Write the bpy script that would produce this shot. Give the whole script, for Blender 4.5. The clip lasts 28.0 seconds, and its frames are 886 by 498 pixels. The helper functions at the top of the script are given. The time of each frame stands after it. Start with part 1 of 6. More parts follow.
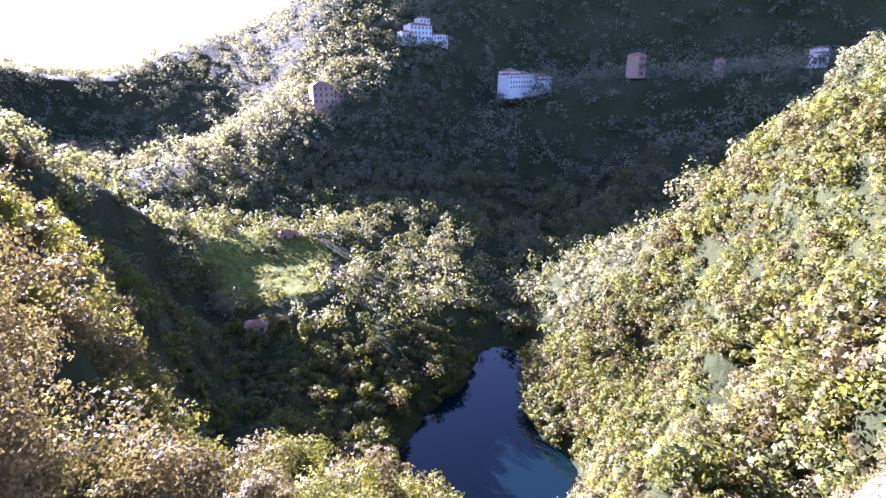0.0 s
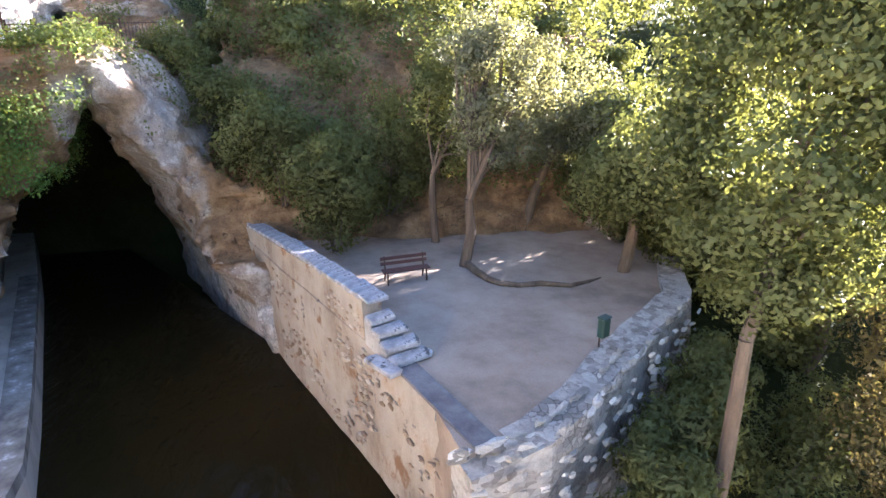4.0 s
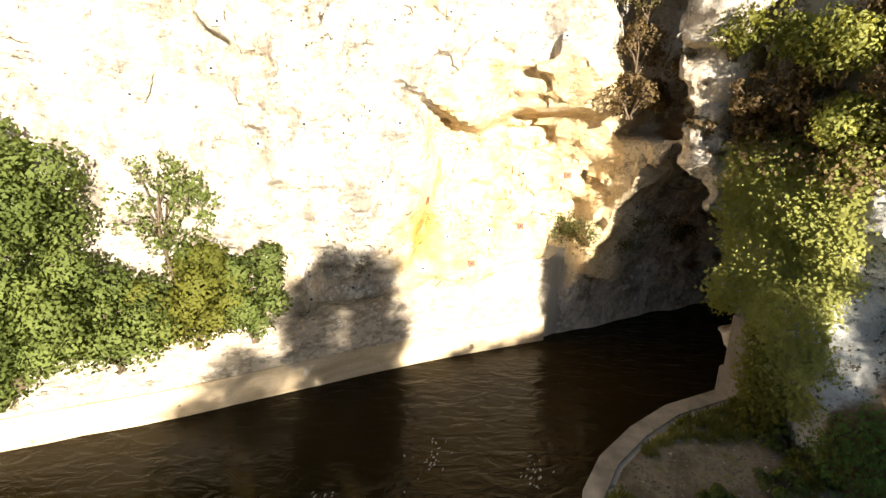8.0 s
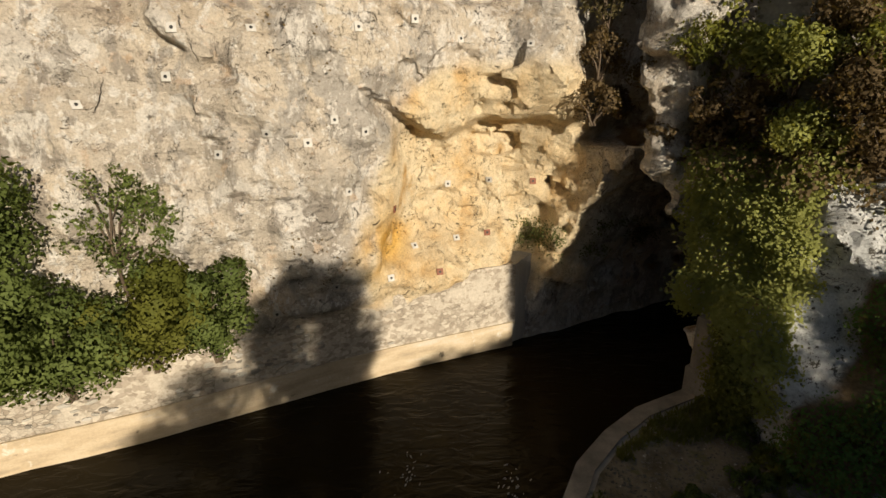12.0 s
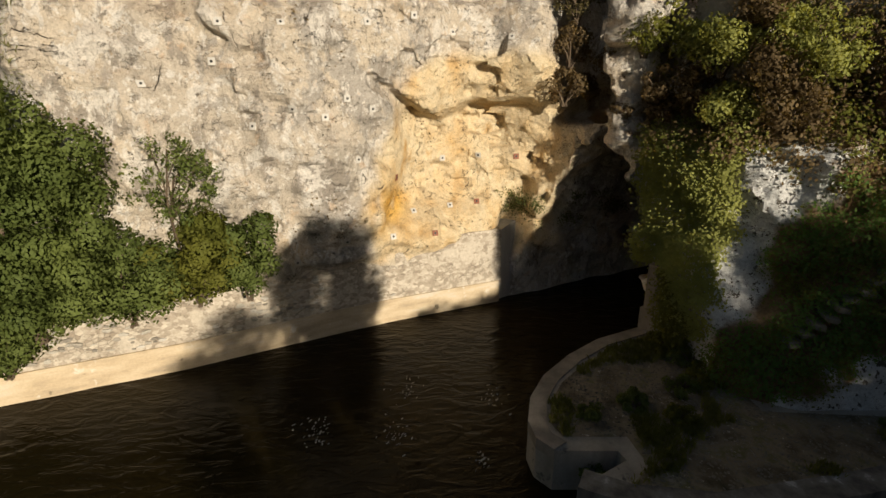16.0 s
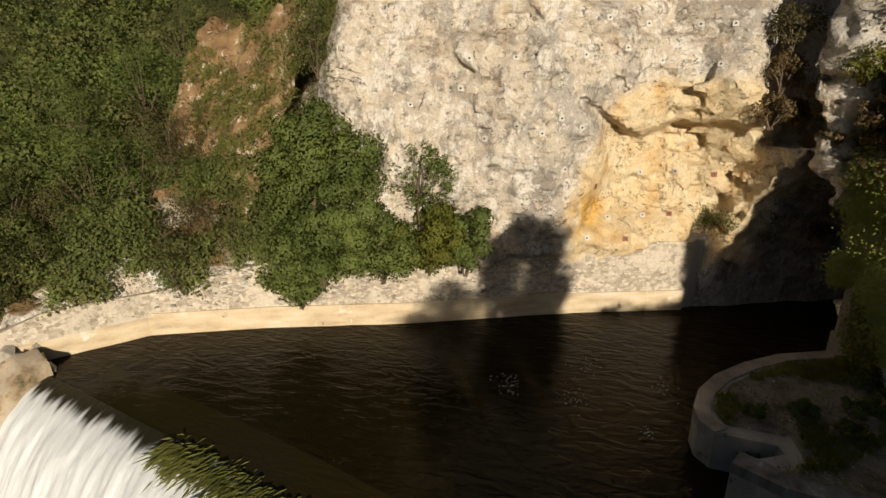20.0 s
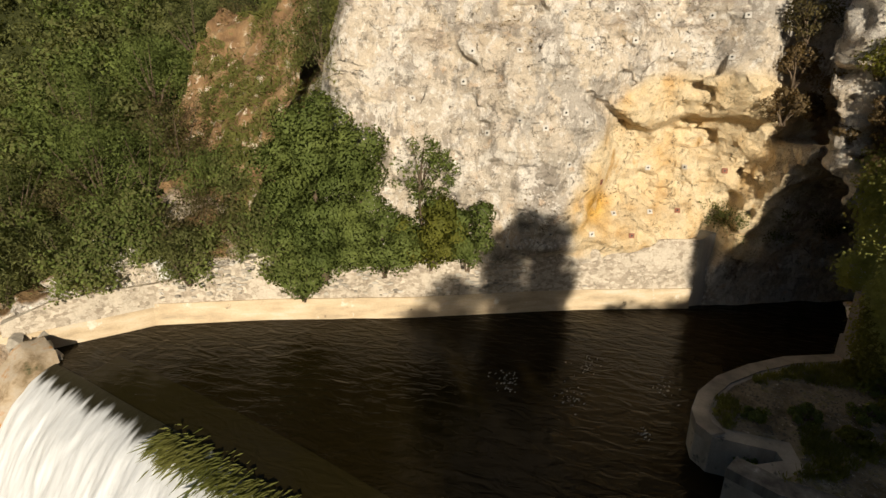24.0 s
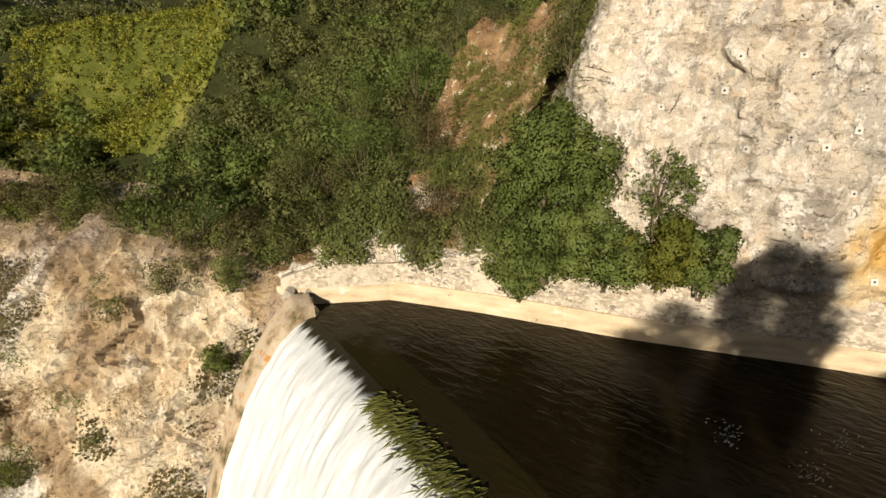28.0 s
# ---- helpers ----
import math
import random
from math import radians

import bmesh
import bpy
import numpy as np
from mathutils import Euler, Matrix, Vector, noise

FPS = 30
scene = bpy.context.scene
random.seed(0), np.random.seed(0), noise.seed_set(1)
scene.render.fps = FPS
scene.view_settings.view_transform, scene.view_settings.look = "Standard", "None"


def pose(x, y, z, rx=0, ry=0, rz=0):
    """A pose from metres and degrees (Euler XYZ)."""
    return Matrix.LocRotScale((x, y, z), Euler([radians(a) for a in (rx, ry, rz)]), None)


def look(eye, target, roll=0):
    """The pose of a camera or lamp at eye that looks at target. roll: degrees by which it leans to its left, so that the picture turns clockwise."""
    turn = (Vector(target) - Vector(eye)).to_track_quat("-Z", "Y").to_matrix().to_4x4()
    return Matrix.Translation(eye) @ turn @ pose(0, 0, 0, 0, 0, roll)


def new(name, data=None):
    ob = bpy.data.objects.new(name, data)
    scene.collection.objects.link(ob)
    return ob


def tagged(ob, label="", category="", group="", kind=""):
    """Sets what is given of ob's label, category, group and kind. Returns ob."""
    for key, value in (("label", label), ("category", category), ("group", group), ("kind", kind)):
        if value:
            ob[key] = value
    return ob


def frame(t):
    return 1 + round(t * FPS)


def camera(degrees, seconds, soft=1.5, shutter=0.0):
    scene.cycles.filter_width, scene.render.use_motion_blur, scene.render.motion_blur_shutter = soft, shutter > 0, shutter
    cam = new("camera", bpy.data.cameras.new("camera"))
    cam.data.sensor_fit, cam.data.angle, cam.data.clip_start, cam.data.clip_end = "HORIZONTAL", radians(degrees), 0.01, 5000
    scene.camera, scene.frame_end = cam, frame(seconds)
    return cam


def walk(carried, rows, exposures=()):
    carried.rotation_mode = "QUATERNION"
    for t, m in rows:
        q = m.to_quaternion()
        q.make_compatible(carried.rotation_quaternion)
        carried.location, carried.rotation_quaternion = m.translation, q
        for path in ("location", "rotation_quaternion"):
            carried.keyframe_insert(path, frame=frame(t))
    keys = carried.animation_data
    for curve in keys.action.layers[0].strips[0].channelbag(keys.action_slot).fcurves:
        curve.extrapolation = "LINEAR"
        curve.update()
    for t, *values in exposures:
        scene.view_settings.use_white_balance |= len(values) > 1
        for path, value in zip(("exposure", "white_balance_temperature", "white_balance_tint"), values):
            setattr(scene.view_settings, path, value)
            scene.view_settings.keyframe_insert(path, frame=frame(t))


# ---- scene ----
# camera: seconds, place, pitch, lean and heading
cam = camera(79.3, 28.0)
PATH = [
    (0.0, 0.43, -1.16, 12.78, 71.45, 0.04, -108.87),
    (0.5, 0.46, -0.92, 12.55, 71.41, 0.03, -102.09),
    (1.0, 0.51, -0.69, 12.35, 71.33, 0.02, -88.67),
    (1.5, 0.58, -0.46, 12.19, 71.33, 0.02, -76.35),
    (2.0, 0.69, -0.23, 12.12, 71.24, 0.04, -63.08),
    (2.5, 0.77, -0.09, 12.00, 71.16, 0.03, -49.76),
    (4.5, 0.30, 0.40, 10.64, 71.25, 0.01, 0.12),
    (5.0, 0.16, 0.46, 10.33, 71.21, -0.06, 13.14),
    (5.5, -0.15, 0.41, 10.28, 71.20, -0.04, 26.42),
    (6.0, -0.30, 0.31, 10.67, 71.20, -0.04, 39.04),
    (6.5, -0.39, 0.04, 11.19, 71.23, 0.02, 52.25),
    (7.0, -0.61, -0.18, 11.51, 71.22, 0.02, 65.13),
    (7.5, -0.80, -0.39, 11.72, 71.24, 0.11, 77.19),
    (8.0, -0.84, -0.64, 11.99, 71.13, 0.17, 90.08),
    (8.5, -0.91, -0.97, 12.30, 71.17, 0.24, 101.62),
    (9.0, -0.98, -1.16, 12.67, 71.22, 0.23, 101.67),
    (9.5, -1.08, -1.32, 13.07, 71.33, 0.21, 101.39),
    (10.0, -1.17, -1.36, 13.22, 71.37, 0.20, 101.30),
    (10.5, -1.23, -1.36, 13.21, 71.39, 0.17, 100.29),
    (11.0, -1.31, -1.27, 13.08, 71.40, 0.09, 87.47),
    (11.5, -1.31, -1.19, 12.70, 71.36, 0.12, 85.23),
    (12.0, -1.17, -1.06, 12.18, 71.27, 0.07, 85.28),
    (12.5, -1.03, -0.97, 11.85, 71.25, 0.04, 85.29),
    (14.5, -0.27, -0.88, 11.92, 71.28, -0.05, 85.42),
    (15.0, 0.07, -0.87, 12.19, 71.40, -0.14, 85.09),
    (15.5, 1.13, -0.95, 12.17, 71.36, -0.11, 85.06),
    (16.0, 2.75, -1.11, 11.82, 71.06, -0.06, 85.39),
    (16.5, 3.87, -1.25, 11.97, 71.29, -0.09, 85.15),
    (17.0, 4.76, -1.35, 12.07, 71.39, -0.11, 85.16),
    (17.5, 5.40, -1.40, 12.12, 71.41, -0.14, 85.14),
    (18.0, 5.95, -1.39, 12.20, 71.40, -0.15, 85.21),
    (18.5, 6.42, -1.41, 12.35, 71.43, -0.13, 86.59),
    (19.0, 6.77, -1.44, 12.42, 71.39, -0.09, 95.48),
    (19.5, 6.99, -1.52, 12.49, 71.46, 0.01, 104.66),
    (20.0, 7.09, -1.50, 12.68, 71.65, 0.06, 105.68),
    (20.5, 7.14, -1.43, 12.81, 71.90, -0.06, 105.71),
    (22.5, 7.17, -1.16, 12.90, 71.69, -0.09, 105.10),
    (23.0, 6.88, -1.04, 12.99, 71.38, -0.08, 95.59),
    (23.5, 6.74, -0.92, 12.95, 71.12, -0.08, 94.45),
    (24.0, 6.67, -0.81, 12.76, 70.79, -0.03, 107.70),
    (24.5, 6.47, -0.91, 12.76, 70.72, 0.09, 120.49),
    (25.0, 6.53, -0.87, 12.81, 70.86, 0.15, 132.87),
    (25.5, 6.60, -0.79, 12.89, 71.05, 0.08, 133.63),
    (26.0, 6.62, -0.81, 12.92, 71.20, -0.03, 133.52),
    (26.5, 6.61, -0.82, 12.94, 71.21, -0.09, 133.35),
    (27.0, 6.60, -0.84, 12.91, 71.17, -0.05, 133.06),
    (27.5, 6.56, -0.84, 12.90, 71.14, -0.03, 132.83),
    (28.0, 6.54, -0.78, 12.90, 71.08, -0.01, 132.58),
]
EXPOSURES = [(0.0, 3.85, 4750, 50), (2.5, 4.3, 5150, 36), (5.0, 4.6, 5250, 14), (6.0, 4.25, 5100, 6), (7.0, 3.3, 5800, 8), (8.0, 1.95, 6400, 10), (8.5, 1.0, 6600, 12),
             (9.0, 0.45, 6800, 14), (10.0, 0.4, 6700, 12), (11.0, 0.3, 6500, 10), (15.0, 0.25, 6500, 10), (20.0, 0.25, 6500, 10), (23.0, 0.25, 6500, 10), (25.0, 0.5, 6500, 10), (28.0, 0.55, 6500, 10)]
walk(cam, [(t, pose(*p)) for t, *p in PATH], EXPOSURES)

# ---- sky and sun ----
SUN_AZ, SUN_EL = 65.0, 14.5      # degrees from +y towards +x, and above the horizon
SUN_DIR = Vector((math.sin(radians(SUN_AZ)) * math.cos(radians(SUN_EL)), math.cos(radians(SUN_AZ)) * math.cos(radians(SUN_EL)), math.sin(radians(SUN_EL))))
world = bpy.data.worlds.new("sky")
scene.world = world
world.use_nodes = True
wn = world.node_tree
sky = wn.nodes.new("ShaderNodeTexSky")
sky.sky_type, sky.sun_disc = "NISHITA", False
sky.sun_elevation, sky.sun_rotation = radians(SUN_EL), radians(SUN_AZ)
sky.air_density, sky.dust_density = 1.0, 1.2
wn.nodes["Background"].inputs["Strength"].default_value = 0.036
wn.links.new(sky.outputs[0], wn.nodes["Background"].inputs[0])
lamp = bpy.data.lights.new("sun", "SUN")
lamp.energy, lamp.angle, lamp.color = 5.0, radians(0.5), (1.0, 0.87, 0.68)
sun_ob = new("sun", lamp)
sun_ob.matrix_world = look(SUN_DIR * 200, (0, 0, 0))
rng = np.random.RandomState(7)


# ---- materials ----
def nodes_of(name):
    m = bpy.data.materials.new(name)
    m.use_nodes = True
    nt = m.node_tree
    return m, nt, nt.nodes["Principled BSDF"]


def add(nt, kind, **inputs):
    n = nt.nodes.new(kind)
    for k, v in inputs.items():
        n.inputs[k.replace("_", " ")].default_value = v
    return n


def ramp(nt, fac, stops):
    r = nt.nodes.new("ShaderNodeValToRGB")
    while len(r.color_ramp.elements) < len(stops):
        r.color_ramp.elements.new(0.5)
    for e, (p, c) in zip(r.color_ramp.elements, stops):
        e.position, e.color = p, (*c, 1) if len(c) == 3 else c
    nt.links.new(fac, r.inputs[0])
    return r.outputs[0]


def mixc(nt, fac, a, b, mode="MIX"):
    n = nt.nodes.new("ShaderNodeMix")
    n.data_type, n.blend_type = "RGBA", mode
    for sock, v in ((n.inputs[0], fac), (n.inputs[6], a), (n.inputs[7], b)):
        if isinstance(v, (int, float)):
            sock.default_value = v
        elif isinstance(v, tuple):
            sock.default_value = (*v, 1)
        else:
            nt.links.new(v, sock)
    return n.outputs[2]


def coords(nt, scale=(1, 1, 1)):
    tc = nt.nodes.new("ShaderNodeTexCoord")
    mp = nt.nodes.new("ShaderNodeMapping")
    mp.inputs["Scale"].default_value = scale
    nt.links.new(tc.outputs["Object"], mp.inputs[0])
    return mp.outputs[0]


def noise_tex(nt, scale, detail=4.0, rough=0.6, stretch=(1, 1, 1), distort=0.0):
    n = add(nt, "ShaderNodeTexNoise", Scale=scale, Detail=detail, Roughness=rough, Distortion=distort)
    nt.links.new(coords(nt, stretch), n.inputs["Vector"])
    return n.outputs["Fac"]


def bump(nt, bsdf, height, strength=0.5, distance=0.05):
    b = add(nt, "ShaderNodeBump", Strength=strength, Distance=distance)
    nt.links.new(height, b.inputs["Height"])
    nt.links.new(b.outputs[0], bsdf.inputs["Normal"])


def surface(name, stops, scale=1.0, stretch=(1, 1, 1), rough=0.85, bump_scale=6.0, bump_by=0.05, bump_strength=0.6, spots=None, fine=0.25, metallic=0.0):
    """A weathered surface: colours by broad noise, fine grain over it, optional dark or pale spots (colour, scale, threshold)."""
    m, nt, b = nodes_of(name)
    col = ramp(nt, noise_tex(nt, scale, 6, 0.62, stretch), stops)
    grain = noise_tex(nt, bump_scale * 2.2, 5, 0.7)
    col = mixc(nt, fine, col, ramp(nt, grain, [(0.3, (0.3, 0.3, 0.3)), (0.7, (1, 1, 1))]), "MULTIPLY")
    for colour, sc, lo in spots or ():
        f = ramp(nt, noise_tex(nt, sc, 5, 0.65), [(lo, (0, 0, 0)), (lo + 0.07, (1, 1, 1))])
        col = mixc(nt, f, col, colour)
    nt.links.new(col, b.inputs["Base Color"])
    b.inputs["Roughness"].default_value = rough
    b.inputs["Specular IOR Level"].default_value = 0.2 if rough > 0.7 else 0.5
    b.inputs["Metallic"].default_value = metallic
    bump(nt, b, noise_tex(nt, bump_scale, 8, 0.68, stretch), bump_strength, bump_by)
    return m


def leaf_material(name, dark, light, glow=0.42, rough=0.65, patch=0.45):
    """Foliage: each leaf its own tint, light let through."""
    m, nt, b = nodes_of(name)
    geo = nt.nodes.new("ShaderNodeNewGeometry")
    mean = tuple((a + c) / 2 for a, c in zip(dark, light))
    col = ramp(nt, geo.outputs["Random Per Island"], [(0.0, tuple(0.85 * a for a in mean)), (0.6, mean), (1.0, tuple(1.18 * a for a in mean))])
    col = mixc(nt, 0.6, col, ramp(nt, noise_tex(nt, patch, 3), [(0.35, dark), (0.65, light)]))
    nt.links.new(col, b.inputs["Base Color"])
    b.inputs["Roughness"].default_value = rough
    b.inputs["Specular IOR Level"].default_value = 0.15
    tr = nt.nodes.new("ShaderNodeBsdfTranslucent")
    nt.links.new(mixc(nt, 1.0, col, (1.25, 1.15, 0.55), "MULTIPLY"), tr.inputs[0])
    mix = nt.nodes.new("ShaderNodeMixShader")
    mix.inputs[0].default_value = glow
    nt.links.new(b.outputs[0], mix.inputs[1])
    nt.links.new(tr.outputs[0], mix.inputs[2])
    nt.links.new(mix.outputs[0], nt.nodes["Material Output"].inputs[0])
    return m


M = {}
M["concrete"] = surface("aged concrete", [(0.3, (0.24, 0.22, 0.19)), (0.5, (0.36, 0.33, 0.28)), (0.7, (0.45, 0.41, 0.34))], 0.7, (1, 1, 0.35), 0.9, 5, 0.03, 0.5, [((0.10, 0.10, 0.09), 1.6, 0.62)])
M["plaster"] = surface("stained plaster wall", [(0.3, (0.20, 0.155, 0.11)), (0.45, (0.33, 0.28, 0.22)), (0.6, (0.41, 0.36, 0.29)), (0.75, (0.30, 0.20, 0.11))], 0.7, (1, 1, 0.5), 0.92, 7, 0.06, 1.0, [((0.20, 0.12, 0.065), 0.9, 0.58), ((0.13, 0.12, 0.11), 2.2, 0.62)])
M["stone"] = surface("grey limestone", [(0.3, (0.26, 0.25, 0.23)), (0.5, (0.40, 0.38, 0.34)), (0.7, (0.52, 0.49, 0.44))], 1.2, (1, 1, 1), 0.88, 8, 0.03, 0.7, [((0.09, 0.09, 0.08), 3.0, 0.64)])
M["dirt"] = surface("trodden dirt", [(0.3, (0.20, 0.155, 0.115)), (0.5, (0.31, 0.245, 0.185)), (0.7, (0.38, 0.31, 0.24))], 0.6, (1, 1, 1), 0.95, 9, 0.02, 0.4, [((0.12, 0.09, 0.06), 0.8, 0.7)])
M["bark"] = surface("brown bark", [(0.3, (0.07, 0.05, 0.035)), (0.7, (0.17, 0.13, 0.09))], 3, (1, 1, 0.2), 0.9, 14, 0.03, 0.8)
M["wood"] = surface("dark painted wood", [(0.3, (0.06, 0.025, 0.018)), (0.7, (0.12, 0.05, 0.035))], 4, (1, 6, 6), 0.6, 20, 0.005, 0.4)
M["iron"] = surface("rusty iron", [(0.3, (0.05, 0.03, 0.02)), (0.7, (0.13, 0.07, 0.045))], 6, (1, 1, 1), 0.6, 20, 0.004, 0.4, None, 0.25, 0.5)
M["brick"] = surface("brown brick", [(0.3, (0.16, 0.085, 0.05)), (0.7, (0.27, 0.16, 0.10))], 3, (1, 1, 1), 0.9, 12, 0.02, 0.6)
M["tunnel wall"] = surface("grey concrete streaked with black", [(0.3, (0.13, 0.13, 0.14)), (0.42, (0.30, 0.29, 0.27)), (0.55, (0.40, 0.38, 0.34)), (0.7, (0.46, 0.44, 0.40))], 0.9, (1, 1, 0.12), 0.9, 6, 0.02, 0.4, [((0.05, 0.05, 0.06), 0.8, 0.66)])
M["soil"] = surface("undergrowth soil", [(0.3, (0.06, 0.055, 0.03)), (0.5, (0.10, 0.09, 0.05)), (0.7, (0.15, 0.13, 0.075))], 0.6, (1, 1, 1), 0.95, 4, 0.08, 0.7)


def noise_col(nt, scale):
    n = add(nt, "ShaderNodeTexNoise", Scale=scale, Detail=4.0)
    nt.links.new(coords(nt), n.inputs["Vector"])
    return n.outputs["Color"]


def rock_material():
    m, nt, b = nodes_of("limestone cliff")
    big = noise_tex(nt, 0.22, 5, 0.6, (1, 1, 0.7), 0.6)
    col = ramp(nt, big, [(0.3, (0.46, 0.42, 0.36)), (0.45, (0.58, 0.51, 0.42)), (0.6, (0.62, 0.54, 0.43)), (0.75, (0.55, 0.48, 0.38))])

    def over(base, scale, detail, rough, lo, hi, amount, colour, stretch=(1, 1, 1), distort=0.0):
        f = ramp(nt, noise_tex(nt, scale, detail, rough, stretch, distort), [(lo, (0, 0, 0)), (hi, (amount, amount, amount))])
        return mixc(nt, f, base, colour)

    col = over(col, 0.32, 10, 0.62, 0.50, 0.53, 0.9, (0.42, 0.39, 0.35), (1, 1, 0.8), 0.5)
    col = over(col, 0.35, 4, 0.55, 0.60, 0.72, 0.6, (0.56, 0.40, 0.22))
    col = over(col, 0.8, 10, 0.68, 0.53, 0.55, 0.85, (0.70, 0.66, 0.60), (1, 1, 0.7), 0.4)
    col = over(col, 0.7, 9, 0.7, 0.56, 0.60, 0.8, (0.30, 0.265, 0.225), (1, 1, 0.5))
    col = over(col, 2.4, 9, 0.76, 0.55, 0.57, 0.8, (0.74, 0.71, 0.66))
    col = over(col, 2.1, 9, 0.76, 0.57, 0.60, 0.75, (0.33, 0.295, 0.25), (1, 1, 0.5))
    col = over(col, 1.2, 6, 0.7, 0.60, 0.66, 0.55, (0.50, 0.33, 0.18))
    col = over(col, 5.5, 6, 0.7, 0.65, 0.68, 0.8, (0.28, 0.17, 0.09))
    col = over(col, 1.1, 6, 0.7, 0.60, 0.72, 0.7, (0.24, 0.22, 0.20), (1, 1, 0.16))
    def mask(name):
        a = nt.nodes.new("ShaderNodeAttribute")
        a.attribute_name = name
        return a.outputs["Fac"]
    yellow = ramp(nt, noise_tex(nt, 0.8, 6, 0.6, (1, 1, 0.7)), [(0.3, (0.62, 0.42, 0.20)), (0.45, (0.70, 0.55, 0.34)), (0.6, (0.72, 0.61, 0.42)), (0.75, (0.55, 0.34, 0.13))])
    col = mixc(nt, mask("ochre"), col, yellow)
    white = ramp(nt, noise_tex(nt, 1.5, 6, 0.65), [(0.3, (0.52, 0.53, 0.52)), (0.5, (0.70, 0.71, 0.70)), (0.7, (0.78, 0.78, 0.76))])
    col = mixc(nt, mask("chalk"), col, white)
    soil = ramp(nt, noise_tex(nt, 0.9, 6, 0.65), [(0.3, (0.13, 0.085, 0.045)), (0.5, (0.24, 0.15, 0.075)), (0.7, (0.36, 0.25, 0.13))])
    col = mixc(nt, mask("earth"), col, soil)
    orange = ramp(nt, noise_tex(nt, 1.6, 5, 0.65), [(0.35, (0.55, 0.30, 0.06)), (0.6, (0.66, 0.42, 0.12))])
    col = mixc(nt, mask("orange"), col, orange)
    pits = ramp(nt, noise_tex(nt, 2.6, 6, 0.72), [(0.64, (0, 0, 0)), (0.68, (0.8, 0.8, 0.8))])
    col = mixc(nt, pits, col, (0.12, 0.10, 0.075))
    specks = ramp(nt, noise_tex(nt, 6.5, 5, 0.68), [(0.66, (0, 0, 0)), (0.69, (1, 1, 1))])
    specks = mixc(nt, 1.0, specks, ramp(nt, noise_tex(nt, 0.5, 3), [(0.42, (0, 0, 0)), (0.55, (0.85, 0.85, 0.85))]), "MULTIPLY")
    holes = ramp(nt, noise_tex(nt, 4.2, 5, 0.66), [(0.585, (0, 0, 0)), (0.61, (1, 1, 1))])
    holes = mixc(nt, 1.0, holes, mask("chalk"), "MULTIPLY")
    col = mixc(nt, holes, col, (0.13, 0.12, 0.10))
    col = mixc(nt, specks, col, (0.10, 0.085, 0.06))
    warp = noise_tex(nt, 0.7, 5, 0.65)
    cells = add(nt, "ShaderNodeTexVoronoi", Scale=0.3)
    cells.feature = "DISTANCE_TO_EDGE"
    shift = nt.nodes.new("ShaderNodeVectorMath")
    shift.operation = "MULTIPLY_ADD"
    nt.links.new(noise_col(nt, 2.4), shift.inputs[0])
    shift.inputs[1].default_value = (0.45, 0.45, 0.45)
    nt.links.new(coords(nt, (1, 1, 0.75)), shift.inputs[2])
    nt.links.new(shift.outputs[0], cells.inputs["Vector"])
    crack = ramp(nt, cells.outputs["Distance"], [(0.0, (1, 1, 1)), (0.003, (0.7, 0.7, 0.7)), (0.007, (0, 0, 0))])
    crack = mixc(nt, 1.0, crack, ramp(nt, warp, [(0.56, (0, 0, 0)), (0.62, (1, 1, 1))]), "MULTIPLY")
    for sc, half, lo in ((0.5, 0.0035, 0.5), (1.3, 0.005, 0.53)):
        thin = ramp(nt, noise_tex(nt, sc, 6, 0.6, (1, 1, 1.5), 0.8), [(0.5 - half, (0, 0, 0)), (0.5, (1, 1, 1)), (0.5 + half, (0, 0, 0))])
        thin = mixc(nt, 1.0, thin, ramp(nt, noise_tex(nt, sc * 1.3, 3), [(lo, (0, 0, 0)), (lo + 0.05, (1, 1, 1))]), "MULTIPLY")
        crack = mixc(nt, 1.0, crack, thin, "LIGHTEN")
    col = mixc(nt, crack, col, (0.07, 0.055, 0.04))
    col = mixc(nt, 0.32, col, ramp(nt, noise_tex(nt, 5, 9, 0.75), [(0.3, (0.45, 0.45, 0.45)), (0.7, (1, 1, 1))]), "MULTIPLY")
    col = mixc(nt, 0.5, col, ramp(nt, noise_tex(nt, 13, 6, 0.8), [(0.34, (0.45, 0.43, 0.40)), (0.48, (1.0, 1.0, 1.0)), (0.62, (1.3, 1.3, 1.28))]), "MULTIPLY")
    nt.links.new(col, b.inputs["Base Color"])
    b.inputs["Roughness"].default_value = 0.92
    b.inputs["Specular IOR Level"].default_value = 0.15
    height = noise_tex(nt, 1.7, 12, 0.76, (1, 1, 1.9), 0.25)
    chips = add(nt, "ShaderNodeTexVoronoi", Scale=1.5)
    chips.distance = "CHEBYCHEV"
    jog = nt.nodes.new("ShaderNodeVectorMath")
    jog.operation = "MULTIPLY_ADD"
    nt.links.new(noise_col(nt, 1.5), jog.inputs[0])
    jog.inputs[1].default_value = (0.7, 0.7, 0.7)
    nt.links.new(coords(nt, (1, 1, 1.3)), jog.inputs[2])
    nt.links.new(jog.outputs[0], chips.inputs["Vector"])
    height = mixc(nt, 0.45, height, chips.outputs["Distance"])
    height = mixc(nt, 0.5, height, crack, "SUBTRACT")
    bump(nt, b, height, 1.0, 0.34)
    return m


M["rock"] = rock_material()


